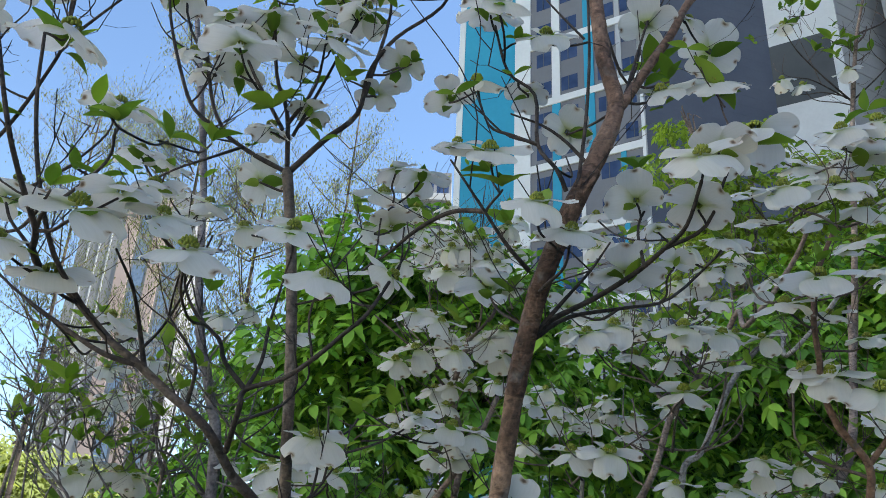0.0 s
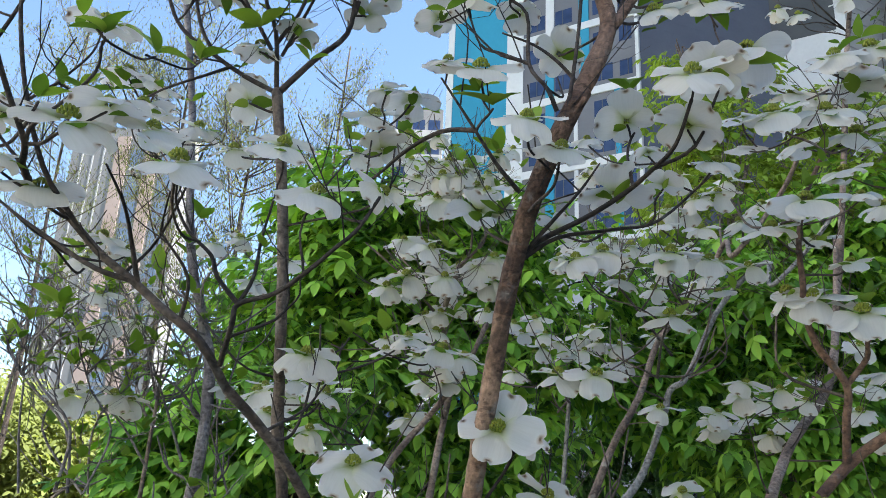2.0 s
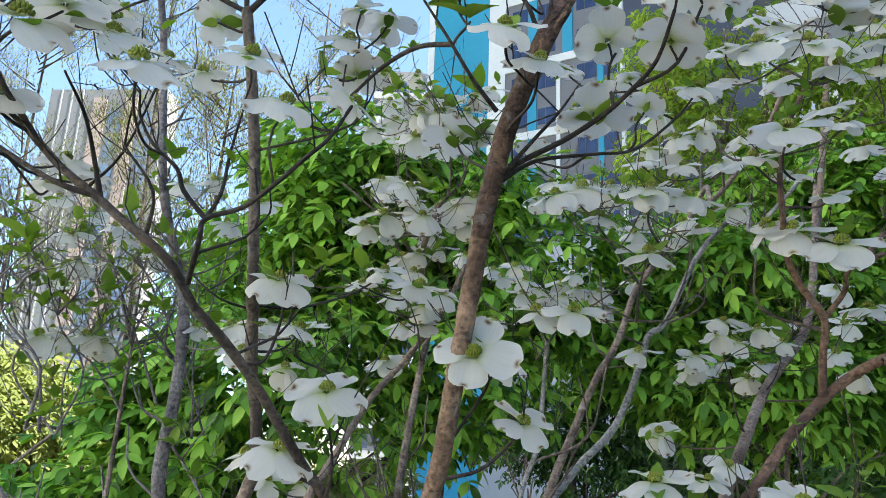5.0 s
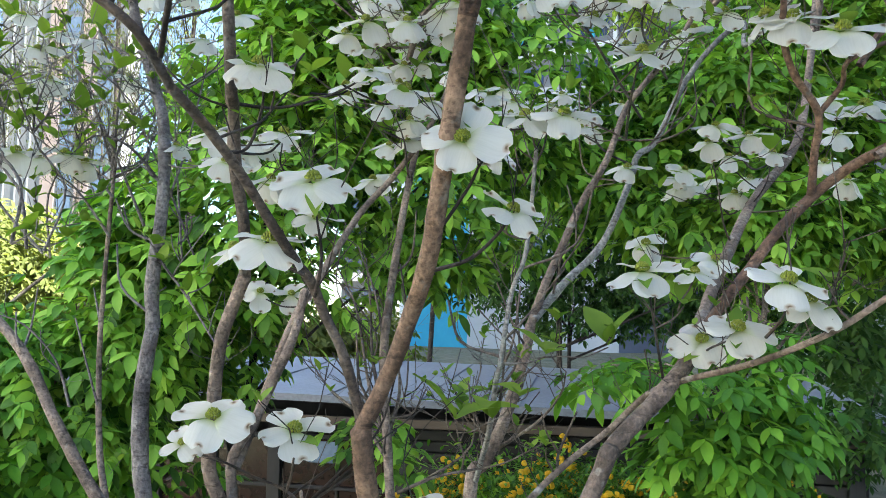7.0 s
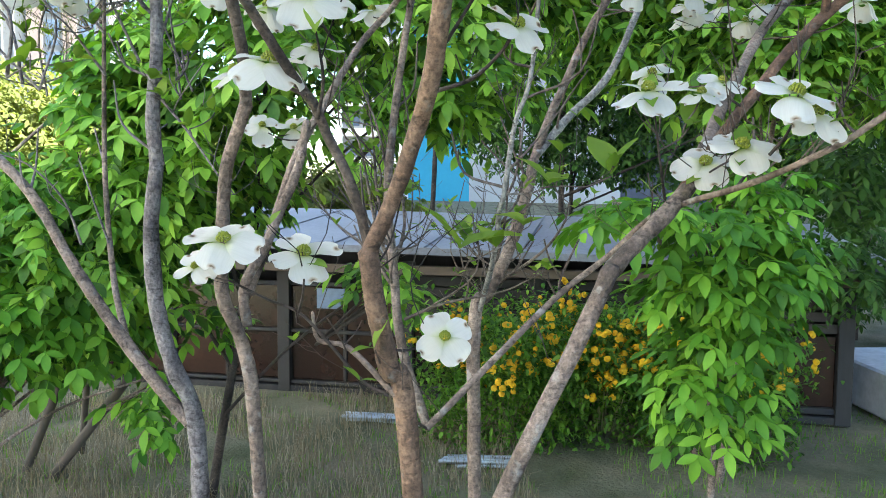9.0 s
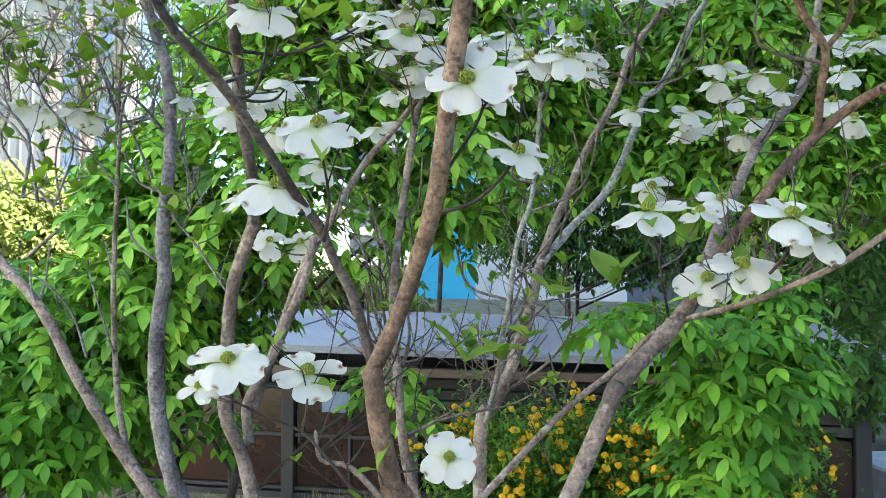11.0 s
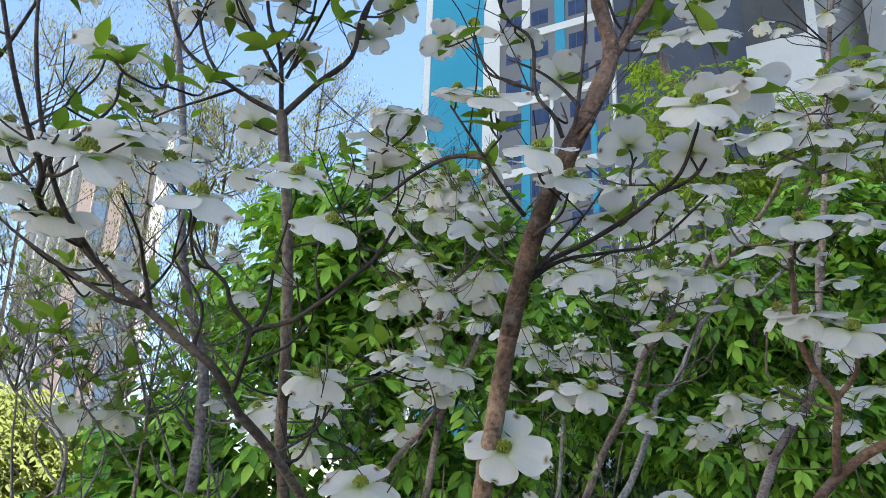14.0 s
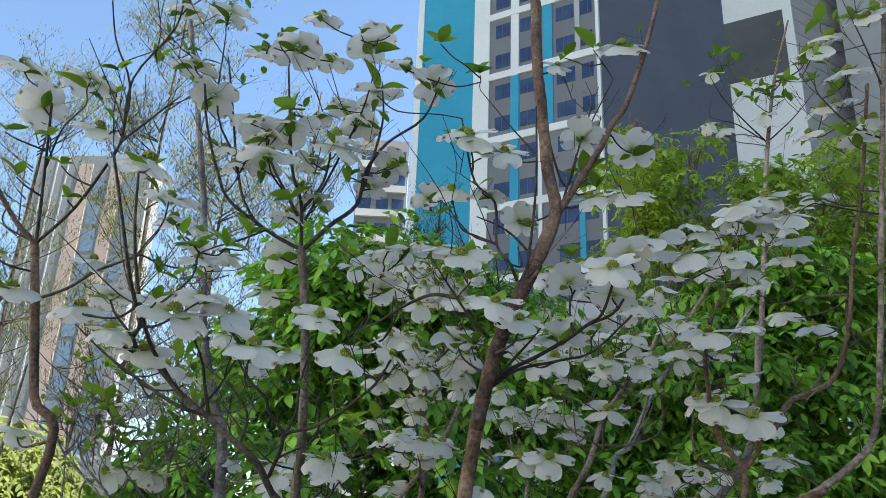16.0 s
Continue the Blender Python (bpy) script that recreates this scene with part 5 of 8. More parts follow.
spreading_dogwood = thing("dogwood_tree", (0.030, 1.200, 0.000), "spreading dogwood with pale bark leaning over the shrubs", "dogwood tree", "flowering dogwoods")
TWIG_BARK[spreading_dogwood.name] = M_LIMB
limb(spreading_dogwood, "trunk", M_GREY, 0.0133, 0.0112, (0.030, 1.200, -0.050), (0.035, 1.200, 0.300), (0.070, 1.180, 0.800), (0.268, 1.150, 1.293), (0.302, 1.160, 1.358), (0.369, 1.190, 1.417), (0.432, 1.240, 1.469))
limb(spreading_dogwood, "stem", M_GREY, 0.0112, 0.0079, (0.432, 1.240, 1.469), (0.501, 1.360, 1.539), (0.598, 1.500, 1.647), (0.748, 1.700, 1.800), (0.914, 1.850, 1.954), (1.001, 1.950, 2.153), (1.052, 2.000, 2.373), (1.044, 2.000, 2.256), (1.072, 1.950, 2.589), (1.088, 1.900, 2.879))
limb(spreading_dogwood, "stem", M_BROWN, 0.0087, 0.0076, (0.419, 1.240, 1.459), (0.478, 1.235, 1.548), (0.522, 1.230, 1.606), (0.572, 1.235, 1.669), (0.629, 1.235, 1.726), (0.662, 1.200, 1.760), (0.691, 1.150, 1.781), (0.717, 1.100, 1.796), label="warm brown limb curving outward")
limb(spreading_dogwood, "limb", M_BROWN, 0.0065, 0.0032, (0.624, 1.235, 1.724), (0.613, 1.200, 1.784), (0.604, 1.170, 1.835), (0.553, 1.140, 1.884), (0.529, 1.120, 1.932), (0.522, 1.100, 1.964), (0.513, 1.080, 2.025), (0.525, 1.070, 2.091), (0.556, 1.060, 2.160))
limb(spreading_dogwood, "limb", M_BROWN, 0.0045, 0.0032, (0.606, 1.170, 1.835), (0.629, 1.150, 1.872), (0.621, 1.120, 1.895), (0.664, 1.100, 1.917))
limb(spreading_dogwood, "limb", M_GREY, 0.0056, 0.0034, (0.041, 1.240, 1.102), (0.213, 1.300, 1.261), (0.274, 1.330, 1.308), (0.335, 1.330, 1.356), (0.387, 1.280, 1.420), (0.417, 1.200, 1.447), (0.453, 1.100, 1.471), (0.476, 1.020, 1.494), (0.509, 0.960, 1.523), (0.540, 0.920, 1.556), (0.574, 0.900, 1.580))
limb(spreading_dogwood, "limb", M_TWIG, 0.0029, 0.0014, (0.456, 1.060, 1.497), (0.457, 1.000, 1.527), (0.447, 0.950, 1.550))
limb(spreading_dogwood, "limb", M_TWIG, 0.0029, 0.0014, (0.401, 1.250, 1.436), (0.357, 1.150, 1.510), (0.328, 1.090, 1.575))
limb(spreading_dogwood, "limb", M_TWIG, 0.0029, 0.0014, (0.418, 1.200, 1.454), (0.439, 1.190, 1.487), (0.423, 1.050, 1.508))
limb(spreading_dogwood, "limb", M_BROWN, 0.0058, 0.004, (0.686, 1.200, 1.919), (0.726, 1.200, 1.976), (0.813, 1.200, 2.019), (0.863, 1.200, 2.121), (0.901, 1.200, 2.297), (0.945, 1.200, 2.459), (0.999, 1.200, 2.724))
limb(spreading_dogwood, "limb", M_GREY, 0.0072, 0.0048, (0.677, 1.150, 1.769), (0.783, 1.130, 1.841), (0.842, 1.120, 1.915), (0.880, 1.120, 2.090), (0.921, 1.120, 2.330), (0.981, 1.120, 2.672), (1.033, 1.120, 2.968))
limb(spreading_dogwood, "limb", M_TWIG, 0.0029, 0.0014, (0.958, 1.120, 2.536), (0.896, 1.120, 2.560), (0.832, 1.120, 2.633), (0.825, 1.120, 2.675))
limb(spreading_dogwood, "limb", M_TWIG, 0.0029, 0.0014, (0.977, 1.120, 2.672), (0.941, 1.100, 2.759), (0.916, 1.100, 2.848))
limb(spreading_dogwood, "limb", M_TWIG, 0.0029, 0.0014, (0.926, 1.120, 2.356), (0.855, 1.120, 2.364), (0.784, 1.120, 2.373))
sprig(spreading_dogwood, 0.825, 1.120, 2.675, 0, 0, 4, 0.78)
sprig(spreading_dogwood, 0.940, 1.120, 2.849, 0, 0, 4, 0.78)
sprig(spreading_dogwood, 1.003, 1.120, 2.870, 0, 0, 4, 0.78)
sprig(spreading_dogwood, 0.872, 1.120, 2.650, 0, 0, 4, 0.78)
sprig(spreading_dogwood, 0.798, 1.120, 2.387, 0, 0, 4, 0.78)
sprig(spreading_dogwood, 0.881, 1.120, 2.538, 0, 0, 4, 0.78)
sprig(spreading_dogwood, 0.503, 0.970, 1.578, 0, 10, 3, 1.01)
sprig(spreading_dogwood, 0.396, 1.150, 1.553, 0, 10, 3, 0.86)
sprig(spreading_dogwood, 0.233, 1.300, 1.337, 0, 0, 3, 0.94)
sprig(spreading_dogwood, 0.244, 1.200, 1.218, 0, 0, 3, 0.94)
sprig(spreading_dogwood, -0.032, 1.100, 1.256, -20, 10, 2, 1.01)
sprig(spreading_dogwood, 0.316, 1.080, 1.574, 0, 20, 2, 0.94)
limb(spreading_dogwood, "limb", M_GREY, 0.0072, 0.0032, (1.085, 1.900, 2.861), (1.112, 1.880, 3.055), (1.138, 1.860, 3.200), (1.199, 1.850, 3.403))
limb(spreading_dogwood, "limb", M_TWIG, 0.0036, 0.0014, (1.099, 1.900, 2.954), (1.010, 1.880, 3.032), (0.946, 1.860, 3.092), (0.905, 1.840, 3.153))
limb(spreading_dogwood, "limb", M_TWIG, 0.0036, 0.0014, (1.099, 1.900, 2.954), (1.186, 1.880, 3.039), (1.255, 1.860, 3.125))
limb(spreading_dogwood, "limb", M_TWIG, 0.0029, 0.0013, (1.088, 1.900, 2.963), (0.975, 1.880, 3.011), (0.899, 1.860, 2.975))
sprig(spreading_dogwood, 0.950, 1.860, 3.253, 0, 0, 3, 1.01)
sprig(spreading_dogwood, 1.013, 1.860, 3.235, 0, 0, 3, 1.01)
sprig(spreading_dogwood, 1.093, 1.860, 3.118, 0, 0, 3, 1.01)
sprig(spreading_dogwood, 1.048, 1.860, 3.136, 0, 0, 3, 1.01)
sprig(spreading_dogwood, 1.155, 1.860, 3.101, 0, 0, 3, 1.01)
sprig(spreading_dogwood, 1.055, 1.860, 3.077, 0, 0, 3, 1.01)

back_dogwood = thing("dogwood_tree", (0.160, 1.850, 0.000), "grey dogwood behind with clustered small white blossoms", "dogwood tree", "flowering dogwoods")
TWIG_BARK[back_dogwood.name] = M_STEM
limb(back_dogwood, "trunk", M_GREY, 0.0158, 0.0108, (0.150, 1.750, -0.050), (0.160, 1.750, 0.700), (0.155, 1.750, 1.166), (0.186, 1.750, 1.236), (0.226, 1.760, 1.321), (0.267, 1.780, 1.440), (0.287, 1.800, 1.522))
limb(back_dogwood, "stem", M_GREY, 0.0101, 0.0048, (0.287, 1.800, 1.522), (0.323, 1.820, 1.615), (0.361, 1.840, 1.695), (0.409, 1.860, 1.798), (0.476, 1.880, 1.912), (0.526, 1.900, 2.038), (0.573, 1.900, 2.104), (0.657, 1.900, 2.211), (0.695, 1.850, 2.296), (0.657, 1.700, 2.212), (0.728, 1.600, 2.320), (0.744, 1.500, 2.395))
limb(back_dogwood, "stem", M_PALE, 0.0094, 0.0048, (0.294, 1.800, 1.535), (0.372, 1.850, 1.620), (0.471, 1.900, 1.717), (0.549, 1.950, 1.873), (0.569, 1.950, 1.939), (0.615, 1.950, 1.978), (0.693, 1.950, 2.134), (0.758, 1.920, 2.222), (0.817, 1.900, 2.265), (0.799, 1.850, 2.189), (0.869, 1.800, 2.263), (0.923, 1.750, 2.345))
limb(back_dogwood, "stem", M_PALE, 0.0058, 0.0036, (0.165, 1.720, 1.205), (0.173, 1.550, 1.329), (0.178, 1.500, 1.418), (0.183, 1.480, 1.453), (0.197, 1.450, 1.573), (0.220, 1.430, 1.652), (0.231, 1.400, 1.823))
limb(back_dogwood, "stem", M_GREY, 0.0094, 0.0058, (0.047, 1.500, 1.028), (0.002, 1.500, 1.172), (-0.014, 1.520, 1.313), (-0.025, 1.550, 1.468), (-0.010, 1.600, 1.631), (0.012, 1.650, 1.794), (0.030, 1.700, 1.920), (0.003, 1.600, 2.003), (0.032, 1.500, 2.094))
limb(back_dogwood, "limb", M_STEM, 0.0035, 0.0021, (0.006, 1.500, 1.223), (0.078, 1.500, 1.253), (0.160, 1.500, 1.268))
limb(back_dogwood, "limb", M_STEM, 0.0036, 0.0014, (0.215, 1.800, 1.254), (0.286, 1.700, 1.325), (0.314, 1.600, 1.390), (0.325, 1.600, 1.434))
limb(back_dogwood, "limb", M_STEM, 0.004, 0.0014, (0.193, 1.800, 1.229), (0.185, 1.850, 1.286), (0.176, 1.920, 1.344), (0.198, 1.980, 1.422))
limb(back_dogwood, "limb", M_STEM, 0.004, 0.0014, (0.193, 1.800, 1.229), (0.221, 1.850, 1.324), (0.249, 1.920, 1.371), (0.298, 1.980, 1.408))
limb(back_dogwood, "limb", M_STEM, 0.004, 0.0014, (-0.012, 1.520, 1.303), (-0.049, 1.570, 1.393), (-0.083, 1.640, 1.546), (-0.133, 1.700, 1.641))
limb(back_dogwood, "limb", M_STEM, 0.004, 0.0014, (-0.014, 1.520, 1.334), (-0.045, 1.570, 1.446), (-0.055, 1.640, 1.546), (-0.070, 1.700, 1.652))
limb(back_dogwood, "limb", M_STEM, 0.004, 0.0014, (-0.016, 1.520, 1.354), (-0.026, 1.570, 1.479), (-0.048, 1.640, 1.579), (-0.087, 1.700, 1.676))
limb(back_dogwood, "limb", M_STEM, 0.004, 0.0014, (-0.009, 1.520, 1.271), (-0.069, 1.570, 1.350), (-0.128, 1.640, 1.389), (-0.180, 1.700, 1.444))
limb(back_dogwood, "limb", M_STEM, 0.004, 0.0014, (-0.014, 1.520, 1.313), (0.006, 1.570, 1.393), (-0.003, 1.640, 1.489), (0.017, 1.700, 1.571))
limb(back_dogwood, "limb", M_STEM, 0.0035, 0.0014, (0.548, 1.850, 2.006), (0.350, 1.500, 2.063), (0.277, 1.350, 2.061))
limb(back_dogwood, "limb", M_STEM, 0.0035, 0.0014, (0.593, 1.800, 2.086), (0.449, 1.500, 2.067), (0.405, 1.350, 2.066))
limb(back_dogwood, "limb", M_STEM, 0.0036, 0.0014, (0.498, 1.800, 1.943), (0.424, 1.500, 1.946), (0.379, 1.300, 1.944))
limb(back_dogwood, "limb", M_STEM, 0.0035, 0.0014, (0.331, 2.200, 1.906), (0.291, 1.700, 1.884), (0.250, 1.400, 1.857))
limb(back_dogwood, "limb", M_STEM, 0.0035, 0.0014, (0.032, 1.500, 2.094), (0.072, 1.450, 2.126), (0.093, 1.450, 2.197))
limb(back_dogwood, "limb", M_STEM, 0.0035, 0.0014, (0.003, 1.600, 2.003), (-0.043, 1.500, 2.034), (-0.064, 1.440, 2.050))
sprig(back_dogwood, -0.054, 1.400, 2.289, 0, 0, 4, 0.86)
sprig(back_dogwood, 0.049, 1.500, 2.300, 0, 0, 4, 0.86)
sprig(back_dogwood, 0.100, 1.400, 2.213, 0, 0, 4, 0.86)
sprig(back_dogwood, 0.024, 1.500, 1.993, 0, 0, 4, 0.86)
sprig(back_dogwood, -0.015, 1.500, 1.906, 0, 0, 4, 0.86)
sprig(back_dogwood, 0.275, 1.900, 2.000, 0, 0, 4, 0.86)
sprig(back_dogwood, 0.329, 1.500, 2.084, 0, 0, 4, 0.86)
sprig(back_dogwood, 0.478, 1.500, 2.160, 0, 0, 4, 0.86)
sprig(back_dogwood, -0.097, 1.400, 1.935, 0, 0, 4, 0.86)
sprig(back_dogwood, -0.145, 1.300, 1.912, 0, 0, 4, 0.86)
sprig(back_dogwood, -0.194, 1.400, 1.911, 0, 0, 4, 0.86)
sprig(back_dogwood, 0.107, 1.800, 2.026, 0, 0, 4, 0.86)
sprig(back_dogwood, 0.103, 1.450, 1.359, 0, 10, 2, 1.9)
sprig(back_dogwood, 0.167, 1.450, 1.360, 0, 10, 2, 1.9)
sprig(back_dogwood, 0.215, 1.450, 1.399, 0, 10, 3, 1.6)
sprig(back_dogwood, 0.259, 1.450, 1.472, 0, 10, 3, 1.8)
sprig(back_dogwood, 0.368, 1.450, 1.489, 0, 10, 3, 1.8)
sprig(back_dogwood, 0.255, 1.450, 1.323, 0, 10, 2, 1.6)
sprig(back_dogwood, 0.126, 1.600, 1.357, 0, 0, 4, 0.86)
sprig(back_dogwood, 0.239, 1.700, 1.407, 0, 0, 4, 0.86)
sprig(back_dogwood, 0.093, 1.600, 1.369, 0, 0, 4, 0.86)
sprig(back_dogwood, 0.159, 1.600, 1.357, 0, 0, 4, 0.86)
sprig(back_dogwood, 0.292, 1.600, 1.478, 0, 0, 4, 0.86)
sprig(back_dogwood, 0.303, 1.600, 1.489, 0, 0, 4, 0.86)
limb(spreading_dogwood, "limb", M_TWIG, 0.0035, 0.0014, (0.774, 1.750, 1.815), (0.752, 1.850, 1.785), (0.719, 1.830, 1.847))
limb(spreading_dogwood, "limb", M_TWIG, 0.0035, 0.0014, (0.902, 1.850, 1.942), (0.798, 1.800, 1.882), (0.760, 1.800, 1.907))

# ---------------------------------------------------------------- blossoms, tree by tree
bloom(main_dogwood, -0.226, 0.614, 1.898, 2, 33, 45, 0.91, "h", 1)
bloom(main_dogwood, -0.122, 0.705, 1.911, 0, 31, 2, 0.83, "h", 1)
bloom(main_dogwood, -0.163, 0.720, 1.967, 4, 30, 35, 0.82, "h", 2)
bloom(main_dogwood, -0.062, 0.705, 1.917, 52, 16, 8, 0.65, "h", 1)
bloom(main_dogwood, -0.330, 0.622, 1.936, -2, 30, 38, 1.05, "h", 1)
bloom(main_dogwood, -0.273, 0.665, 1.952, 6, 30, 25, 0.74, "h", 1)
bloom(main_dogwood, -0.307, 0.641, 1.963, 0, -6, 20, 0.73, "f", 1)
bloom(main_dogwood, -0.384, 0.702, 1.903, -4, 2, 10, 0.85, "f", 2)
bloom(main_dogwood, -0.418, 0.922, 1.930, 0, -8, 30, 0.80, "f", 1)
bloom(main_dogwood, -0.381, 0.920, 1.914, 8, 4, 60, 0.62, "f", 1)
bloom(main_dogwood, -0.431, 0.920, 1.897, -10, 0, 20, 0.62, "f", 0)
bloom(main_dogwood, -0.431, 0.680, 1.972, 8, -14, 15, 0.63, "u", 2)
bloom(main_dogwood, -0.417, 0.660, 1.920, -8, 12, 30, 0.78, "h", 1)
bloom(main_dogwood, -0.017, 0.840, 2.208, -8, -14, 0, 0.73, "u", 2)
bloom(main_dogwood, 0.017, 0.800, 2.206, -6, 25, 45, 0.79, "f", 2)
bloom(main_dogwood, 0.100, 0.800, 2.277, 2, 32, 8, 0.89, "h", 2)
bloom(main_dogwood, 0.031, 0.780, 2.297, 12, 8, 20, 0.92, "f", 2)
bloom(main_dogwood, 0.082, 0.840, 2.221, 4, -10, 10, 0.62, "f", 1)
bloom(main_dogwood, 0.139, 0.900, 2.203, 4, -42, 30, 0.77, "u", 1)
bloom(main_dogwood, -0.003, 0.746, 2.088, -8, 22, 30, 0.62, "f", 1)
bloom(main_dogwood, 0.032, 0.738, 2.074, -4, 30, 0, 0.98, "h", 2)
bloom(main_dogwood, 0.237, 0.840, 2.336, 4, -38, 0, 0.78, "u", 1)
bloom(main_dogwood, 0.297, 0.860, 2.360, 36, -8, 20, 0.62, "f", 0)
bloom(main_dogwood, 0.354, 0.944, 2.374, 6, -30, 40, 0.97, "u", 2)
bloom(main_dogwood, 0.243, 0.820, 2.214, -10, 30, 0, 0.88, "h", 3)
bloom(main_dogwood, 0.303, 0.800, 2.217, 16, 33, 45, 0.94, "h", 2)
bloom(main_dogwood, 0.277, 0.743, 2.092, 4, -34, 55, 0.79, "u", 1)
bloom(main_dogwood, 0.238, 0.682, 2.046, -4, 38, 28, 0.91, "h", 1)
bloom(main_dogwood, 0.320, 0.749, 2.118, 12, -8, 0, 1.02, "f", 3)
bloom(main_dogwood, 0.372, 0.880, 2.164, 0, -24, 30, 0.62, "u", 1)
bloom(main_dogwood, 0.209, 0.837, 2.075, -8, -32, 10, 0.78, "u", 1)
bloom(main_dogwood, 0.259, 0.770, 2.037, 6, -26, 45, 0.80, "u", 0)
bloom(main_dogwood, 0.199, 0.860, 1.992, 0, -14, 8, 0.98, "u", 2)
bloom(main_dogwood, 0.272, 0.978, 2.105, 4, -10, 30, 0.65, "f", 1)
bloom(main_dogwood, 0.348, 0.940, 2.075, 22, 2, 20, 0.76, "f", 2)
bloom(main_dogwood, 0.268, 0.900, 2.024, 14, -16, 40, 0.62, "u", 2)
bloom(main_dogwood, 0.113, 0.717, 1.976, 10, 30, 18, 0.75, "h", 1)
bloom(main_dogwood, 0.075, 0.680, 1.988, 0, 27, 14, 0.77, "h", 1)
bloom(main_dogwood, 0.045, 0.986, 2.011, 0, -12, 0, 1.06, "u", 2)
bloom(main_dogwood, -0.103, 0.985, 2.143, -4, 30, 0, 0.98, "h", 2)
bloom(main_dogwood, -0.090, 0.985, 2.095, 0, -18, 40, 0.76, "u", 2)
bloom(main_dogwood, -0.052, 0.967, 2.165, 0, -14, 10, 0.86, "f", 2)
bloom(main_dogwood, 0.212, 1.100, 2.180, 0, 10, 20, 0.62, "f", 1)
bloom(main_dogwood, 0.151, 1.000, 1.995, 10, -20, 30, 0.62, "u", 1)
bloom(main_dogwood, -0.083, 0.900, 2.138, -14, 8, 30, 0.63, "f", 1)
bloom(main_dogwood, -0.065, 0.800, 2.431, 4, 24, 45, 0.99, "f", 1)
bloom(main_dogwood, -0.018, 0.850, 2.430, 10, -12, 10, 0.96, "u", 2)
bloom(main_dogwood, -0.116, 0.880, 2.425, -10, 2, 20, 0.96, "f", 1)
bloom(main_dogwood, 0.328, 0.887, 2.558, 6, 26, 40, 1.13, "h", 2)
bloom(main_dogwood, 0.196, 0.840, 2.476, 28, 26, 20, 0.62, "h", 1)
bloom(main_dogwood, 0.036, 0.720, 2.259, -2, 28, 20, 0.95, "h", 2)
bloom(main_dogwood, 0.073, 0.938, 1.723, -14, 55, 70, 1.00, "h", 1)
bloom(main_dogwood, 0.109, 0.990, 1.728, 45, 20, 20, 0.84, "h", 1)
bloom(main_dogwood, 0.134, 0.985, 1.651, 30, 29, 60, 0.88, "h", 1)
bloom(main_dogwood, 0.062, 1.120, 1.265, 0, 45, 30, 0.84, "h", 0)
bloom(main_dogwood, -0.157, 0.939, 1.799, 6, 22, 45, 0.9, "h", 1)
bloom(main_dogwood, -0.095, 0.970, 1.676, -4, 22, 60, 1.02, "h", 1)
bloom(main_dogwood, -0.149, 1.007, 1.609, 4, 20, 35, 1.02, "h", 1)
bloom(main_dogwood, -0.196, 1.050, 1.605, -30, 10, 30, 0.75, "f", 1)
bloom(main_dogwood, -0.129, 1.137, 1.375, 10, 30, 32, 1.08, "h", 1)
bloom(main_dogwood, -0.221, 1.082, 1.397, -6, 32, 58, 1.00, "h", 1, twig=False)
bloom(main_dogwood, -0.266, 1.120, 1.360, -30, 30, 20, 0.62, "h", 0)
bloom(slender_dogwood, -0.441, 1.200, 2.198, 6, 27, 0, 0.71, "h", 1)
bloom(slender_dogwood, -0.421, 1.205, 2.223, 10, 27, 40, 0.97, "h", 1)
bloom(slender_dogwood, -0.448, 1.100, 2.199, 0, 25, 20, 0.71, "h", 1)
bloom(slender_dogwood, -0.484, 1.050, 2.234, -4, 0, 30, 0.94, "f", 3)
bloom(slender_dogwood, -0.436, 1.049, 2.212, 8, 4, 0, 0.78, "f", 2)
bloom(slender_dogwood, -0.287, 0.972, 2.078, -8, 24, 20, 0.76, "f", 1)
bloom(slender_dogwood, -0.261, 0.922, 2.126, -6, -52, 20, 0.68, "u", 2)
bloom(slender_dogwood, -0.250, 0.900, 2.193, 0, 8, 45, 0.77, "f", 1)
bloom(slender_dogwood, -0.294, 0.880, 2.326, 0, -8, 40, 0.94, "f", 1)
bloom(slender_dogwood, -0.304, 0.900, 2.279, 10, -24, 10, 0.75, "u", 3)
bloom(slender_dogwood, -0.330, 0.880, 2.355, -6, -8, 0, 0.70, "f", 1)
bloom(slender_dogwood, -0.349, 0.900, 2.281, -10, 8, 30, 0.62, "f", 1)
bloom(slender_dogwood, -0.372, 0.900, 2.310, -6, 16, 0, 0.62, "f", 1)
bloom(slender_dogwood, -0.179, 0.860, 2.322, 6, 31, 18, 1.05, "h", 1)
bloom(slender_dogwood, -0.220, 0.880, 2.286, -8, -14, 20, 0.64, "f", 1)
bloom(slender_dogwood, -0.142, 0.880, 2.367, 4, -10, 25, 0.87, "f", 2)
bloom(slender_dogwood, -0.202, 0.900, 2.218, 0, -6, 30, 0.62, "u", 2)
bloom(slender_dogwood, -0.181, 0.900, 2.406, 4, -10, 0, 0.62, "f", 2)
bloom(slender_dogwood, -0.223, 0.920, 2.392, -8, -6, 40, 0.63, "f", 1)
bloom(slender_dogwood, -0.082, 0.880, 2.286, 24, -30, 0, 0.75, "u", 3)
bloom(slender_dogwood, -0.115, 0.900, 2.251, 16, -22, 45, 0.62, "u", 1)
bloom(slender_dogwood, -0.047, 1.174, 1.876, 0, 20, 30, 0.73, "f", 2)
bloom(slender_dogwood, 0.004, 1.282, 1.879, 12, 12, 10, 1.06, "f", 2)
bloom(slender_dogwood, -0.080, 1.200, 1.860, -20, 16, 10, 0.67, "f", 1)
bloom(slender_dogwood, -0.392, 0.880, 2.573, 6, 20, 40, 1.04, "f", 2)
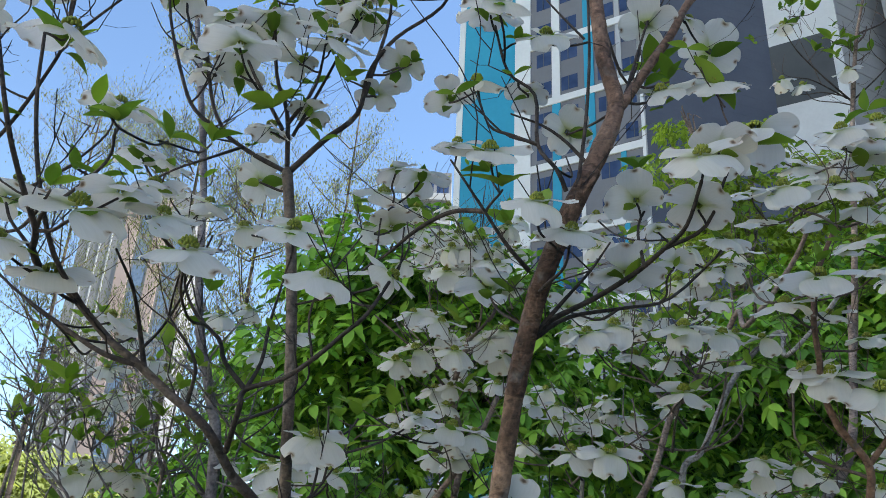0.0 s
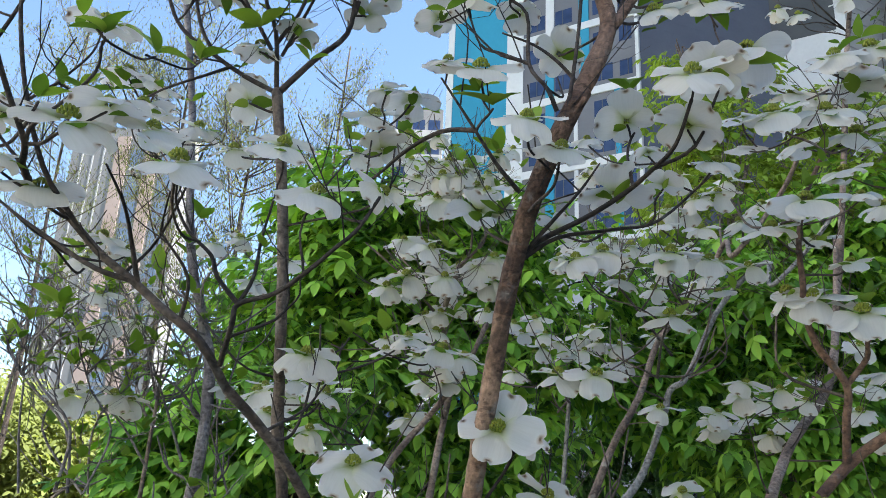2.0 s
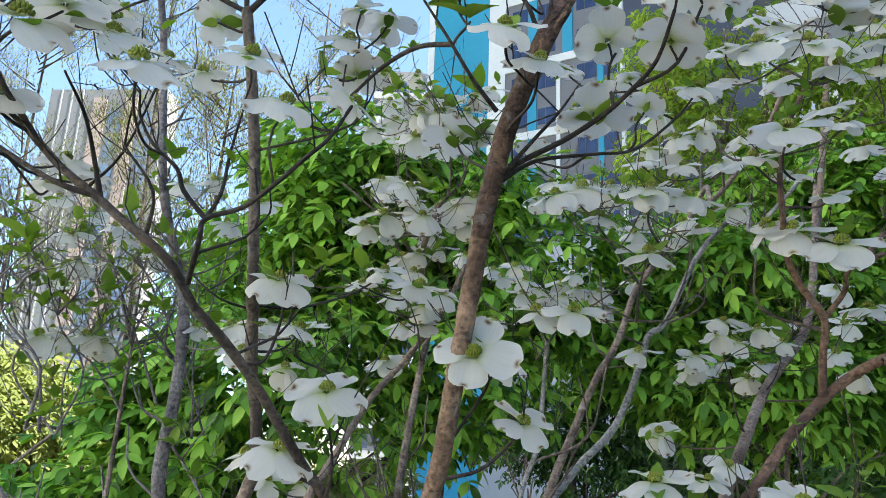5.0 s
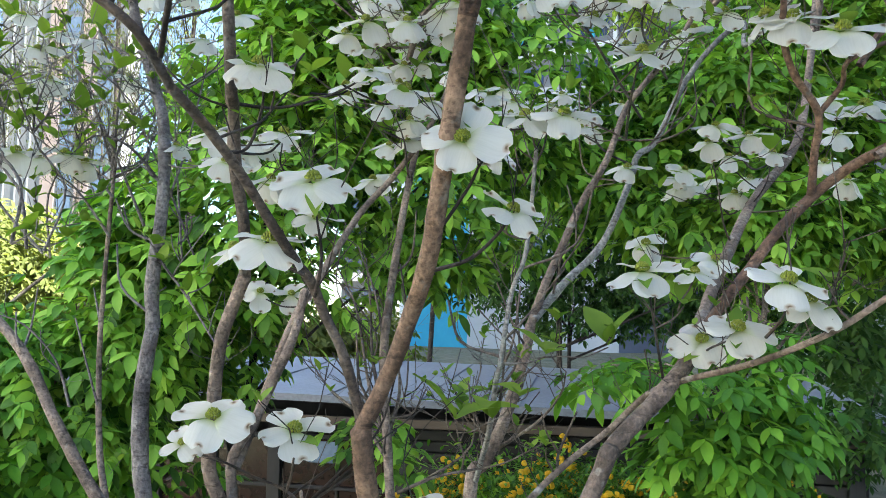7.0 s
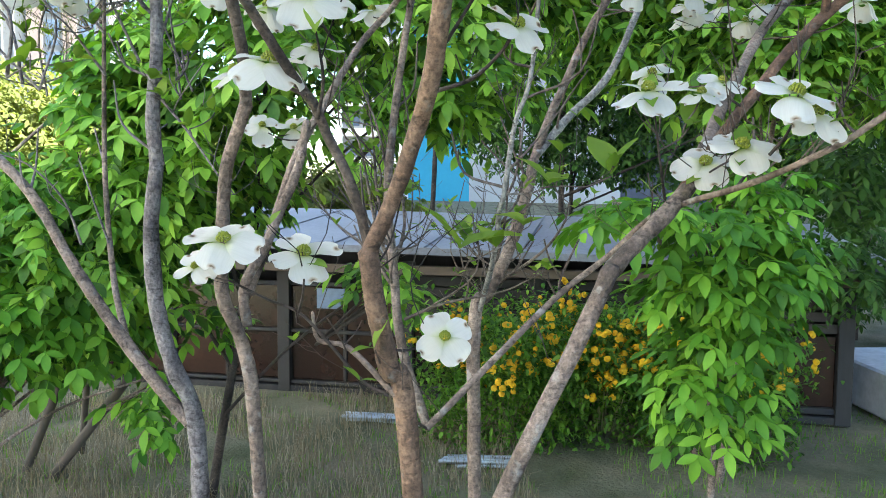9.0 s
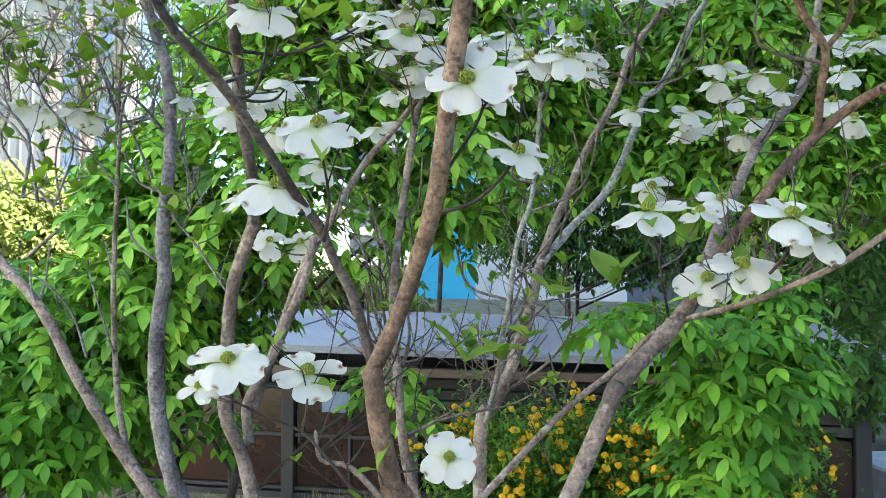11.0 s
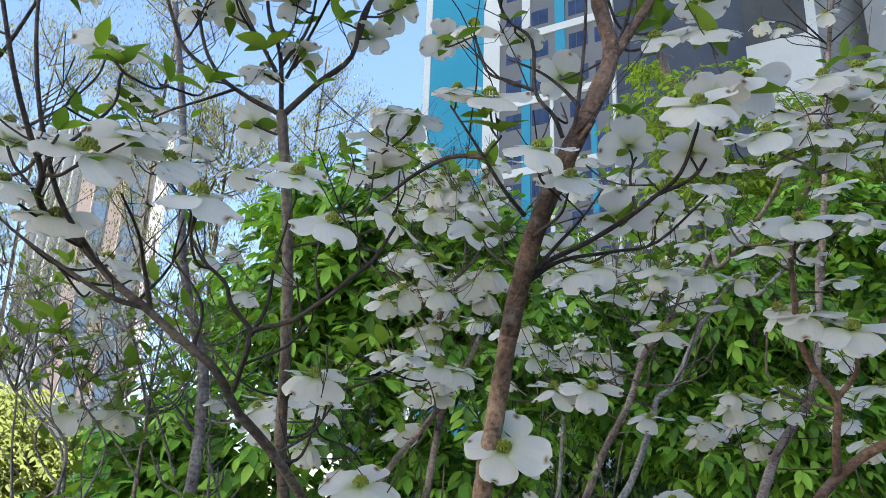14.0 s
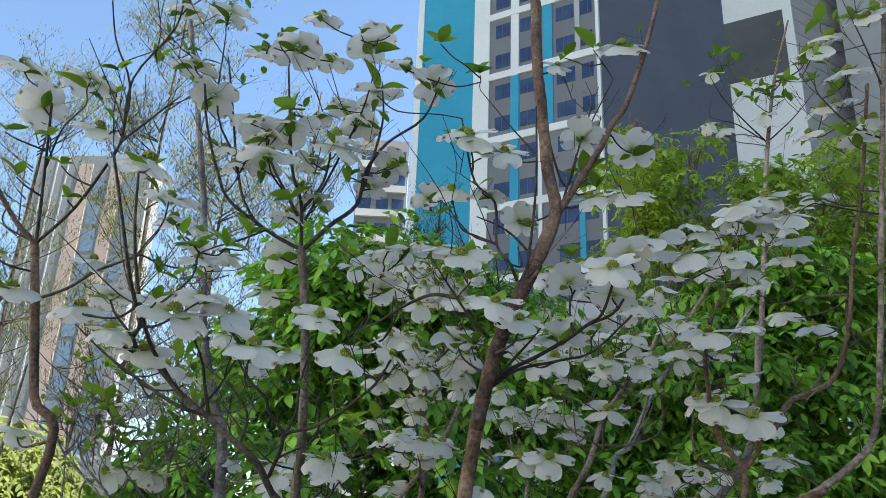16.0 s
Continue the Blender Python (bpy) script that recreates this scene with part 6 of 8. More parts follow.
bloom(slender_dogwood, -0.440, 0.880, 2.463, 0, -6, 20, 1.01, "f", 2)
bloom(slender_dogwood, -0.399, 0.880, 2.399, 14, -14, 40, 0.98, "u", 1)
bloom(slender_dogwood, -0.275, 0.800, 2.250, 0, 6, 20, 1.11, "f", 1)
bloom(slender_dogwood, -0.262, 0.876, 2.346, 0, -8, 0, 1.15, "f", 3)
bloom(slender_dogwood, -0.270, 0.900, 2.525, 0, -6, 45, 1.10, "f", 2)
bloom(slender_dogwood, -0.172, 0.860, 2.300, 4, 28, 30, 1.15, "h", 1)
bloom(slender_dogwood, -0.150, 0.950, 2.431, 6, 28, 10, 1.15, "h", 1)
bloom(slender_dogwood, -0.135, 0.950, 2.573, -4, -24, 0, 1.05, "u", 4)
bloom(slender_dogwood, -0.336, 0.950, 2.539, 0, 14, 20, 0.96, "f", 1)
bloom(slender_dogwood, -0.237, 0.950, 2.630, 0, 16, 20, 0.94, "f", 1)
bloom(slender_dogwood, -0.208, 0.950, 2.536, 0, -4, 40, 0.95, "f", 1)
bloom(slender_dogwood, -0.334, 0.950, 2.393, -4, 4, 10, 0.98, "f", 1)
bloom(slender_dogwood, -0.176, 1.247, 1.796, 10, 16, 20, 0.95, "f", 2)
bloom(slender_dogwood, -0.277, 1.238, 1.793, -20, 11, 10, 0.90, "f", 2)
bloom(slender_dogwood, -0.029, 1.767, 1.901, 0, 15, 0, 0.90, "f", 2)
bloom(slender_dogwood, -0.218, 1.400, 1.754, 0, 22, None, 0.88, "h", 2)
bloom(slender_dogwood, -0.151, 1.500, 1.702, 0, 20, None, 0.88, "h", 2)
bloom(slender_dogwood, -0.061, 1.700, 1.814, 0, 23, None, 0.88, "h", 2)
bloom(slender_dogwood, -0.294, 1.400, 1.781, 0, 23, None, 0.88, "h", 2)
bloom(slender_dogwood, -0.246, 1.500, 1.569, 0, 33, 0, 0.70, "h", 2)
bloom(slender_dogwood, -0.191, 1.500, 1.566, 0, 33, 0, 0.70, "h", 2)
bloom(edge_dogwood, -0.758, 0.930, 2.467, 0, 14, 45, 1.15, "f", 2)
bloom(edge_dogwood, -0.706, 0.930, 2.387, 4, -38, 10, 1.02, "u", 1)
bloom(edge_dogwood, -0.622, 0.900, 2.428, 0, 2, 20, 1.15, "f", 3)
bloom(edge_dogwood, -0.590, 0.900, 2.333, 2, 20, 10, 1.01, "h", 1)
bloom(edge_dogwood, -0.416, 0.680, 2.168, 4, 16, 45, 1.14, "f", 3)
bloom(edge_dogwood, -0.437, 0.860, 2.192, 4, 6, 20, 1.03, "f", 2)
bloom(edge_dogwood, -0.687, 0.930, 2.046, -6, 14, 30, 1.15, "f", 2)
bloom(edge_dogwood, -0.538, 0.860, 2.079, 0, 8, 30, 0.77, "f", 1)
bloom(edge_dogwood, -0.498, 0.750, 1.972, -4, 2, 20, 0.97, "f", 2)
bloom(edge_dogwood, -0.388, 0.900, 2.102, 0, 8, 20, 0.85, "f", 2)
bloom(edge_dogwood, -0.462, 0.850, 2.559, 0, 16, 30, 0.98, "f", 3)
bloom(edge_dogwood, -0.723, 0.900, 2.104, 0, 12, 10, 1.07, "f", 1)
bloom(edge_dogwood, -0.707, 1.100, 1.843, 0, 4, 10, 0.97, "f", 1)
bloom(spreading_dogwood, 0.495, 1.080, 2.228, 0, 25, 10, 1.15, "h", 2)
bloom(spreading_dogwood, 0.569, 1.069, 2.229, 4, 25, 40, 1.15, "h", 2)
bloom(spreading_dogwood, 0.611, 1.100, 2.347, -6, 27, 15, 1.11, "h", 1)
bloom(spreading_dogwood, 0.563, 1.150, 2.305, 0, 16, 30, 0.94, "f", 1)
bloom(spreading_dogwood, 0.629, 1.100, 2.210, 6, 14, 20, 1.11, "f", 2)
bloom(spreading_dogwood, 0.721, 1.317, 2.248, 0, 12, 30, 1.08, "f", 2)
bloom(spreading_dogwood, 0.482, 0.984, 2.044, 0, 3, 10, 1.15, "f", 3)
bloom(spreading_dogwood, 0.495, 1.150, 2.105, -20, 6, 40, 0.81, "f", 1)
bloom(spreading_dogwood, 0.458, 1.041, 2.025, -4, 10, 20, 0.98, "f", 2)
bloom(spreading_dogwood, 0.567, 1.000, 2.065, 6, -4, 20, 0.62, "f", 1)
bloom(spreading_dogwood, 0.717, 1.200, 2.388, 8, 14, 50, 1.01, "f", 2)
bloom(spreading_dogwood, 0.483, 1.150, 2.205, 0, 10, 10, 0.83, "f", 1)
bloom(spreading_dogwood, 0.594, 1.200, 2.241, -6, 12, 30, 1.02, "f", 1)
bloom(spreading_dogwood, 0.454, 1.100, 2.231, 0, 6, 40, 0.77, "f", 1)
bloom(spreading_dogwood, 0.572, 1.150, 2.050, 0, 8, 20, 0.78, "f", 2)
bloom(spreading_dogwood, 0.595, 1.100, 2.001, 0, 6, 20, 0.66, "f", 1)
bloom(spreading_dogwood, 0.538, 1.107, 1.945, 0, 24, 2, 1.15, "h", 1)
bloom(spreading_dogwood, 0.514, 1.130, 1.959, -28, 12, 20, 1.04, "f", 1)
bloom(spreading_dogwood, 0.585, 1.066, 1.915, 4, 28, 30, 1.15, "h", 1)
bloom(spreading_dogwood, 0.681, 1.115, 2.376, -6, 24, 10, 1.15, "h", 1)
bloom(spreading_dogwood, 0.717, 1.117, 2.338, 8, 22, 30, 1.15, "h", 1)
bloom(spreading_dogwood, 0.647, 1.120, 2.308, -4, 4, 30, 1.15, "u", 2)
bloom(spreading_dogwood, 0.783, 1.250, 2.300, 0, 14, 20, 1.15, "f", 2)
bloom(spreading_dogwood, 0.845, 1.200, 2.432, 4, 6, 40, 1.01, "f", 1)
bloom(spreading_dogwood, 0.769, 1.200, 2.321, 6, 4, 30, 1.02, "f", 1)
bloom(spreading_dogwood, 0.536, 1.150, 2.320, 10, 18, 20, 0.90, "f", 1)
bloom(spreading_dogwood, 0.974, 1.292, 2.723, -6, 18, 30, 1.15, "f", 2)
bloom(spreading_dogwood, 0.853, 1.150, 2.775, -6, 18, 20, 1.15, "f", 2)
bloom(spreading_dogwood, 0.887, 1.150, 2.811, 10, 22, 20, 0.94, "f", 1)
bloom(spreading_dogwood, 0.959, 1.100, 2.833, 0, 20, 0, 1.15, "f", 3)
bloom(spreading_dogwood, 0.905, 1.120, 2.699, 0, 20, 30, 1.15, "f", 2)
bloom(spreading_dogwood, 0.920, 1.150, 2.540, 0, 4, 40, 0.95, "u", 2)
bloom(spreading_dogwood, 0.842, 1.200, 2.582, -6, 16, 20, 0.96, "f", 1)
bloom(spreading_dogwood, 0.998, 1.200, 2.631, 6, 18, 20, 1.15, "f", 1)
bloom(spreading_dogwood, 0.883, 1.200, 2.652, 0, 14, 10, 0.98, "f", 2)
bloom(spreading_dogwood, 0.838, 1.400, 2.219, 0, 6, 10, 1.12, "f", 1)
bloom(spreading_dogwood, 0.928, 1.450, 2.203, 0, 8, 30, 1.07, "f", 1)
bloom(spreading_dogwood, 0.319, 1.084, 1.591, 0, 25, None, 1.00, "h", 2)
bloom(spreading_dogwood, 0.438, 0.938, 1.572, 25, 22, None, 1.00, "h", 2)
bloom(spreading_dogwood, 0.438, 1.193, 1.501, 0, 32, None, 1.00, "h", 2)
bloom(spreading_dogwood, 0.425, 1.044, 1.519, 20, 30, None, 1.00, "h", 2)
bloom(spreading_dogwood, 0.714, 1.238, 1.866, 0, 2, None, 1.00, "f", 2)
bloom(spreading_dogwood, 0.412, 1.150, 1.596, 10, 20, None, 0.70, "h", 2)
bloom(spreading_dogwood, 0.460, 1.200, 1.618, 20, 20, None, 0.70, "h", 2)
bloom(spreading_dogwood, 0.468, 0.950, 1.553, 35, 22, None, 0.84, "h", 0)
bloom(spreading_dogwood, 0.496, 1.647, 1.688, 0, 35, None, 1.00, "h", 2)
bloom(spreading_dogwood, 0.910, 1.850, 3.171, 0, 28, None, 0.88, "h", 2)
bloom(spreading_dogwood, 0.887, 1.850, 2.982, 0, 25, None, 0.88, "h", 2)
bloom(spreading_dogwood, 0.941, 1.850, 2.966, 0, 25, None, 0.88, "h", 2)
bloom(spreading_dogwood, 1.074, 1.850, 3.022, 0, 25, None, 0.88, "h", 2)
bloom(spreading_dogwood, 0.707, 1.840, 1.862, -11, -1, None, 0.75, "f", 1)
bloom(spreading_dogwood, 0.671, 1.846, 1.849, 3, 12, None, 0.80, "f", 1)
bloom(spreading_dogwood, 0.604, 1.761, 1.845, -3, 19, None, 0.69, "h", 1)
bloom(spreading_dogwood, 0.700, 1.721, 1.889, 9, 10, None, 0.76, "f", 1)
bloom(spreading_dogwood, 0.767, 1.766, 1.852, -4, 16, None, 0.80, "f", 1)
bloom(spreading_dogwood, 0.801, 1.386, 2.415, 15, 20, None, 0.74, "h", 1)
bloom(spreading_dogwood, 0.751, 1.387, 2.456, 15, 27, None, 0.84, "h", 1)
bloom(spreading_dogwood, 0.556, 1.460, 1.855, -9, 12, None, 0.77, "f", 1)
bloom(spreading_dogwood, 0.623, 1.443, 1.867, -7, 18, None, 0.74, "h", 1)
bloom(spreading_dogwood, 0.733, 1.588, 1.870, 13, 6, None, 0.73, "f", 1)
bloom(spreading_dogwood, 0.853, 1.383, 2.425, 2, 15, None, 0.80, "f", 1)
bloom(spreading_dogwood, 0.745, 1.800, 1.823, 0, 17, None, 0.84, "f", 2)
bloom(spreading_dogwood, 0.826, 1.800, 1.948, 0, 20, None, 0.84, "h", 2)
bloom(spreading_dogwood, 0.846, 1.600, 1.856, 0, 19, None, 0.84, "h", 2)
bloom(spreading_dogwood, 0.834, 1.500, 1.802, 0, 18, None, 0.84, "h", 2)
bloom(spreading_dogwood, 0.871, 1.600, 1.914, 0, 20, None, 0.84, "h", 2)
bloom(spreading_dogwood, 0.917, 1.700, 2.014, 0, 22, None, 0.84, "h", 2)
bloom(back_dogwood, 0.222, 1.262, 2.040, -6, 22, 20, 0.95, "h", 1)
bloom(back_dogwood, 0.268, 1.272, 2.057, 4, 22, 0, 1.15, "h", 1)
bloom(back_dogwood, 0.377, 1.246, 2.052, 0, 23, 0, 1.15, "h", 2)
bloom(back_dogwood, 0.440, 1.250, 2.044, 10, 16, 20, 0.93, "f", 1)
bloom(back_dogwood, 0.306, 1.300, 2.018, 10, 8, 40, 0.77, "f", 1)
bloom(back_dogwood, 0.471, 1.300, 2.005, 0, 10, 10, 0.64, "f", 1)
bloom(back_dogwood, 0.380, 1.283, 1.953, 2, 24, 40, 1.15, "h", 1)
bloom(back_dogwood, 0.450, 1.300, 2.119, 0, 14, 30, 0.70, "f", 1)
bloom(back_dogwood, 0.378, 1.300, 2.121, -6, 10, 0, 0.73, "f", 1)
bloom(back_dogwood, 0.202, 1.330, 1.856, -6, 22, 40, 1.11, "h", 1)
bloom(back_dogwood, 0.258, 1.298, 1.852, 8, 20, 5, 1.13, "h", 1)
bloom(back_dogwood, 0.098, 1.456, 2.098, 0, 27, None, 0.98, "h", 2)
bloom(back_dogwood, 0.258, 2.134, 2.147, 0, 23, None, 0.98, "h", 2)
bloom(back_dogwood, 0.375, 2.054, 2.088, 5, 22, None, 0.98, "h", 2)
bloom(back_dogwood, -0.068, 1.436, 2.049, -10, 28, None, 0.98, "h", 2)
bloom(back_dogwood, 0.612, 1.852, 2.173, 0, 20, None, 0.98, "h", 2)
bloom(back_dogwood, 0.489, 1.754, 1.864, 0, 14, None, 0.98, "f", 2)
bloom(back_dogwood, 0.355, 1.428, 2.124, 0, 22, None, 0.98, "h", 2)
bloom(back_dogwood, 0.207, 2.151, 1.999, 0, 15, None, 0.98, "f", 2)
bloom(back_dogwood, 0.004, 1.420, 2.045, 0, 28, None, 0.84, "h", 2)
bloom(back_dogwood, 0.043, 1.350, 1.883, 10, 24, None, 0.88, "h", 2)
bloom(back_dogwood, 0.269, 2.000, 2.075, 12, 18, None, 0.84, "h", 2)
bloom(back_dogwood, 0.403, 2.000, 2.059, 5, 7, None, 0.84, "f", 2)
bloom(back_dogwood, 0.460, 2.000, 2.055, 0, 22, None, 0.84, "h", 2)
bloom(back_dogwood, 0.472, 2.000, 2.013, 0, 21, None, 0.84, "h", 2)
bloom(back_dogwood, 0.190, 2.000, 2.100, -12, 23, None, 0.84, "h", 2)
bloom(back_dogwood, 0.057, 1.400, 2.222, 0, 30, None, 0.84, "h", 2)
bloom(back_dogwood, 0.024, 1.400, 2.244, -12, 31, None, 0.84, "h", 2)
bloom(back_dogwood, -0.009, 1.400, 2.243, 0, 31, None, 0.84, "h", 2)
bloom(back_dogwood, 0.106, 1.500, 2.341, 0, 32, None, 0.84, "h", 2)
bloom(back_dogwood, 0.471, 1.700, 2.121, 0, 25, None, 0.84, "h", 2)
bloom(back_dogwood, 0.446, 1.400, 2.263, 0, 31, None, 0.84, "h", 2)
bloom(back_dogwood, 0.475, 1.400, 2.217, -12, 29, None, 0.84, "h", 2)
bloom(back_dogwood, 0.519, 1.400, 2.231, 0, 30, None, 0.84, "h", 2)
bloom(back_dogwood, 0.420, 1.400, 2.192, 0, 29, None, 0.84, "h", 2)
bloom(back_dogwood, -0.040, 1.600, 2.170, -12, 27, None, 0.84, "h", 2)
bloom(back_dogwood, -0.014, 1.600, 2.134, 0, 26, None, 0.84, "h", 2)
bloom(back_dogwood, 0.039, 1.700, 2.064, 0, 24, None, 0.84, "h", 2)
bloom(back_dogwood, 0.106, 1.800, 2.078, 0, 24, None, 0.84, "h", 2)
bloom(back_dogwood, -0.032, 1.600, 2.014, 0, 23, None, 0.84, "h", 2)
bloom(back_dogwood, -0.106, 1.450, 2.030, 0, 25, None, 0.84, "h", 2)
bloom(back_dogwood, 0.069, 1.600, 2.113, -12, 26, None, 0.84, "h", 2)
bloom(back_dogwood, 0.595, 1.500, 2.213, -12, 28, None, 0.84, "h", 2)
bloom(back_dogwood, 0.607, 1.500, 2.119, -12, 26, None, 0.84, "h", 2)
bloom(back_dogwood, -0.061, 1.813, 2.362, -7, 23, None, 0.76, "h", 1)
bloom(back_dogwood, -0.033, 1.683, 2.403, -1, 20, None, 0.69, "h", 1)
bloom(back_dogwood, 0.143, 1.784, 2.406, -9, 36, None, 0.83, "h", 1)
bloom(back_dogwood, 0.048, 1.815, 2.344, 1, 31, None, 0.73, "h", 1)
bloom(back_dogwood, -0.082, 1.606, 2.058, 2, 11, None, 0.69, "f", 1)
bloom(back_dogwood, 0.034, 1.642, 2.139, -8, 31, None, 0.76, "h", 1)
bloom(back_dogwood, 0.347, 1.525, 2.168, 5, 20, None, 0.72, "h", 1)
bloom(back_dogwood, 0.309, 1.604, 2.197, 11, 22, None, 0.74, "h", 1)
bloom(back_dogwood, 0.222, 1.447, 2.103, 1, 19, None, 0.74, "h", 1)
bloom(back_dogwood, 0.540, 1.621, 2.180, 13, 26, None, 0.84, "h", 1)
bloom(back_dogwood, 0.451, 1.656, 2.211, 4, 30, None, 0.71, "h", 1)
bloom(back_dogwood, 0.495, 1.561, 2.192, 2, 8, None, 0.72, "f", 1)
bloom(back_dogwood, -0.009, 1.509, 1.961, 5, 9, None, 0.78, "f", 1)
bloom(back_dogwood, 0.554, 2.034, 2.090, -1, 14, None, 0.77, "f", 1)
bloom(back_dogwood, 0.308, 1.619, 2.349, -9, 32, None, 0.82, "h", 1)
bloom(back_dogwood, 0.420, 1.686, 2.428, 3, 22, None, 0.73, "h", 1)
bloom(back_dogwood, -0.276, 1.702, 1.884, -1, 13, None, 0.78, "f", 1)
bloom(back_dogwood, -0.308, 1.646, 1.855, -14, 24, None, 0.84, "h", 1)
bloom(back_dogwood, 0.009, 1.594, 1.872, -12, 15, None, 0.76, "f", 1)
bloom(back_dogwood, -0.041, 1.426, 1.894, -2, 7, None, 0.76, "f", 1)
bloom(back_dogwood, 0.341, 2.117, 2.054, -12, 15, None, 0.84, "f", 1)
bloom(back_dogwood, -0.069, 1.680, 2.357, 0, 31, None, 0.79, "h", 1)
bloom(back_dogwood, 0.037, 1.566, 2.354, -1, 15, None, 0.85, "f", 1)
bloom(back_dogwood, -0.084, 1.676, 2.399, -8, 23, None, 0.78, "h", 1)
bloom(back_dogwood, -0.084, 1.463, 2.357, -7, 22, None, 0.81, "h", 1)
bloom(back_dogwood, -0.108, 1.520, 2.260, -8, 26, None, 0.77, "h", 1)
bloom(back_dogwood, -0.175, 1.383, 2.272, -4, 26, None, 0.80, "h", 1)
bloom(back_dogwood, -0.021, 1.565, 2.412, -6, 18, None, 0.76, "h", 1)
bloom(grey_dogwood, -0.679, 1.481, 1.805, 0, 9, None, 0.95, "f", 2)
bloom(grey_dogwood, -0.624, 1.549, 1.817, 0, 9, None, 0.95, "f", 2)
bloom(grey_dogwood, -0.659, 1.700, 1.997, 0, 13, None, 0.84, "f", 2)
bloom(grey_dogwood, -0.604, 1.800, 2.043, 0, 13, None, 0.84, "f", 2)
bloom(grey_dogwood, -0.693, 1.600, 1.821, 0, 9, None, 0.84, "f", 2)
bloom(grey_dogwood, -0.608, 1.600, 1.813, 0, 9, None, 0.84, "f", 2)
bloom(grey_dogwood, -0.493, 1.600, 2.151, 0, 17, None, 0.84, "f", 2)
bloom(grey_dogwood, -0.463, 1.700, 2.198, 0, 18, None, 0.84, "h", 2)
bloom(grey_dogwood, -0.424, 1.700, 2.101, 0, 16, None, 0.84, "f", 2)
bloom(grey_dogwood, -0.686, 1.600, 1.973, 0, 13, None, 0.84, "f", 2)
bloom(grey_dogwood, -0.332, 1.600, 2.115, 0, 17, None, 0.84, "f", 2)
bloom(grey_dogwood, -0.438, 1.608, 1.852, -2, 5, None, 0.74, "f", 1)
bloom(grey_dogwood, -0.321, 1.483, 1.839, 4, 19, None, 0.77, "h", 1)
bloom(grey_dogwood, -0.678, 1.532, 2.009, -1, 9, None, 0.82, "f", 1)
bloom(grey_dogwood, -0.583, 1.501, 2.021, -8, 4, None, 0.75, "f", 1)
bloom(grey_dogwood, -0.843, 1.800, 2.175, 0, 16, None, 0.84, "f", 2)
bloom(grey_dogwood, -0.748, 1.700, 1.968, 0, 12, None, 0.84, "f", 2)
bloom(grey_dogwood, -0.756, 1.800, 2.140, 0, 15, None, 0.84, "f", 2)
bloom(back_dogwood, 0.312, 2.050, 2.065, 12, 17, None, 0.84, "f", 2)
bloom(back_dogwood, 0.076, 1.350, 2.192, -12, 30, None, 0.84, "h", 2)
bloom(back_dogwood, 0.042, 1.500, 2.313, 12, 27, None, 0.84, "h", 2)
bloom(back_dogwood, -0.034, 1.500, 2.310, 0, 32, None, 0.84, "h", 2)
bloom(back_dogwood, 0.078, 1.400, 2.247, 0, 31, None, 0.84, "h", 2)
bloom(back_dogwood, 0.484, 1.500, 2.232, -12, 29, None, 0.84, "h", 2)
bloom(back_dogwood, -0.080, 1.700, 2.201, 0, 27, None, 0.84, "h", 2)
bloom(back_dogwood, 0.542, 1.400, 2.255, 0, 30, None, 0.84, "h", 2)
bloom(back_dogwood, 0.147, 1.636, 2.418, 1, 36, None, 0.75, "h", 1)
bloom(back_dogwood, -0.050, 1.799, 2.407, 5, 21, None, 0.76, "h", 1)
bloom(back_dogwood, -0.090, 1.866, 2.410, 3, 20, None, 0.72, "h", 1)
bloom(back_dogwood, -0.030, 1.625, 2.109, 3, 21, None, 0.71, "h", 1)
bloom(back_dogwood, 0.013, 1.656, 2.084, 12, 24, None, 0.82, "h", 1)
bloom(back_dogwood, 0.061, 1.669, 2.161, 3, 22, None, 0.70, "h", 1)
bloom(back_dogwood, 0.251, 1.475, 2.144, -10, 10, None, 0.75, "f", 1)
bloom(back_dogwood, 0.361, 1.564, 2.140, -8, 20, None, 0.73, "h", 1)
bloom(back_dogwood, 0.553, 1.499, 2.126, 14, 20, None, 0.80, "h", 1)
bloom(back_dogwood, -0.108, 1.573, 1.953, -2, 5, None, 0.72, "f", 1)
bloom(back_dogwood, 0.186, 1.789, 2.028, -2, 6, None, 0.70, "f", 1)
bloom(back_dogwood, 0.421, 1.910, 1.992, 6, 4, None, 0.73, "f", 1)
bloom(back_dogwood, 0.607, 1.754, 2.173, -10, 12, None, 0.71, "f", 1)
bloom(back_dogwood, 0.510, 1.742, 2.177, 7, 17, None, 0.70, "f", 1)
bloom(back_dogwood, 0.324, 1.605, 2.371, -5, 18, None, 0.84, "h", 1)
bloom(back_dogwood, 0.376, 1.568, 2.340, 12, 20, None, 0.78, "h", 1)
bloom(back_dogwood, -0.295, 1.631, 1.873, 9, 3, None, 0.74, "f", 1)
bloom(back_dogwood, -0.225, 1.518, 1.847, -15, 13, None, 0.70, "f", 1)
bloom(spreading_dogwood, 0.602, 1.719, 1.857, 12, 1, None, 0.82, "f", 1)
bloom(spreading_dogwood, 0.616, 1.802, 1.834, -12, 23, None, 0.84, "h", 1)
bloom(spreading_dogwood, 0.536, 1.382, 1.864, 14, 6, None, 0.81, "f", 1)
bloom(grey_dogwood, -0.778, 1.743, 1.859, -7, 7, None, 0.73, "f", 1)
bloom(grey_dogwood, -0.336, 1.564, 1.827, 12, 6, None, 0.79, "f", 1)
bloom(grey_dogwood, -0.588, 1.590, 2.023, 3, 5, None, 0.74, "f", 1)
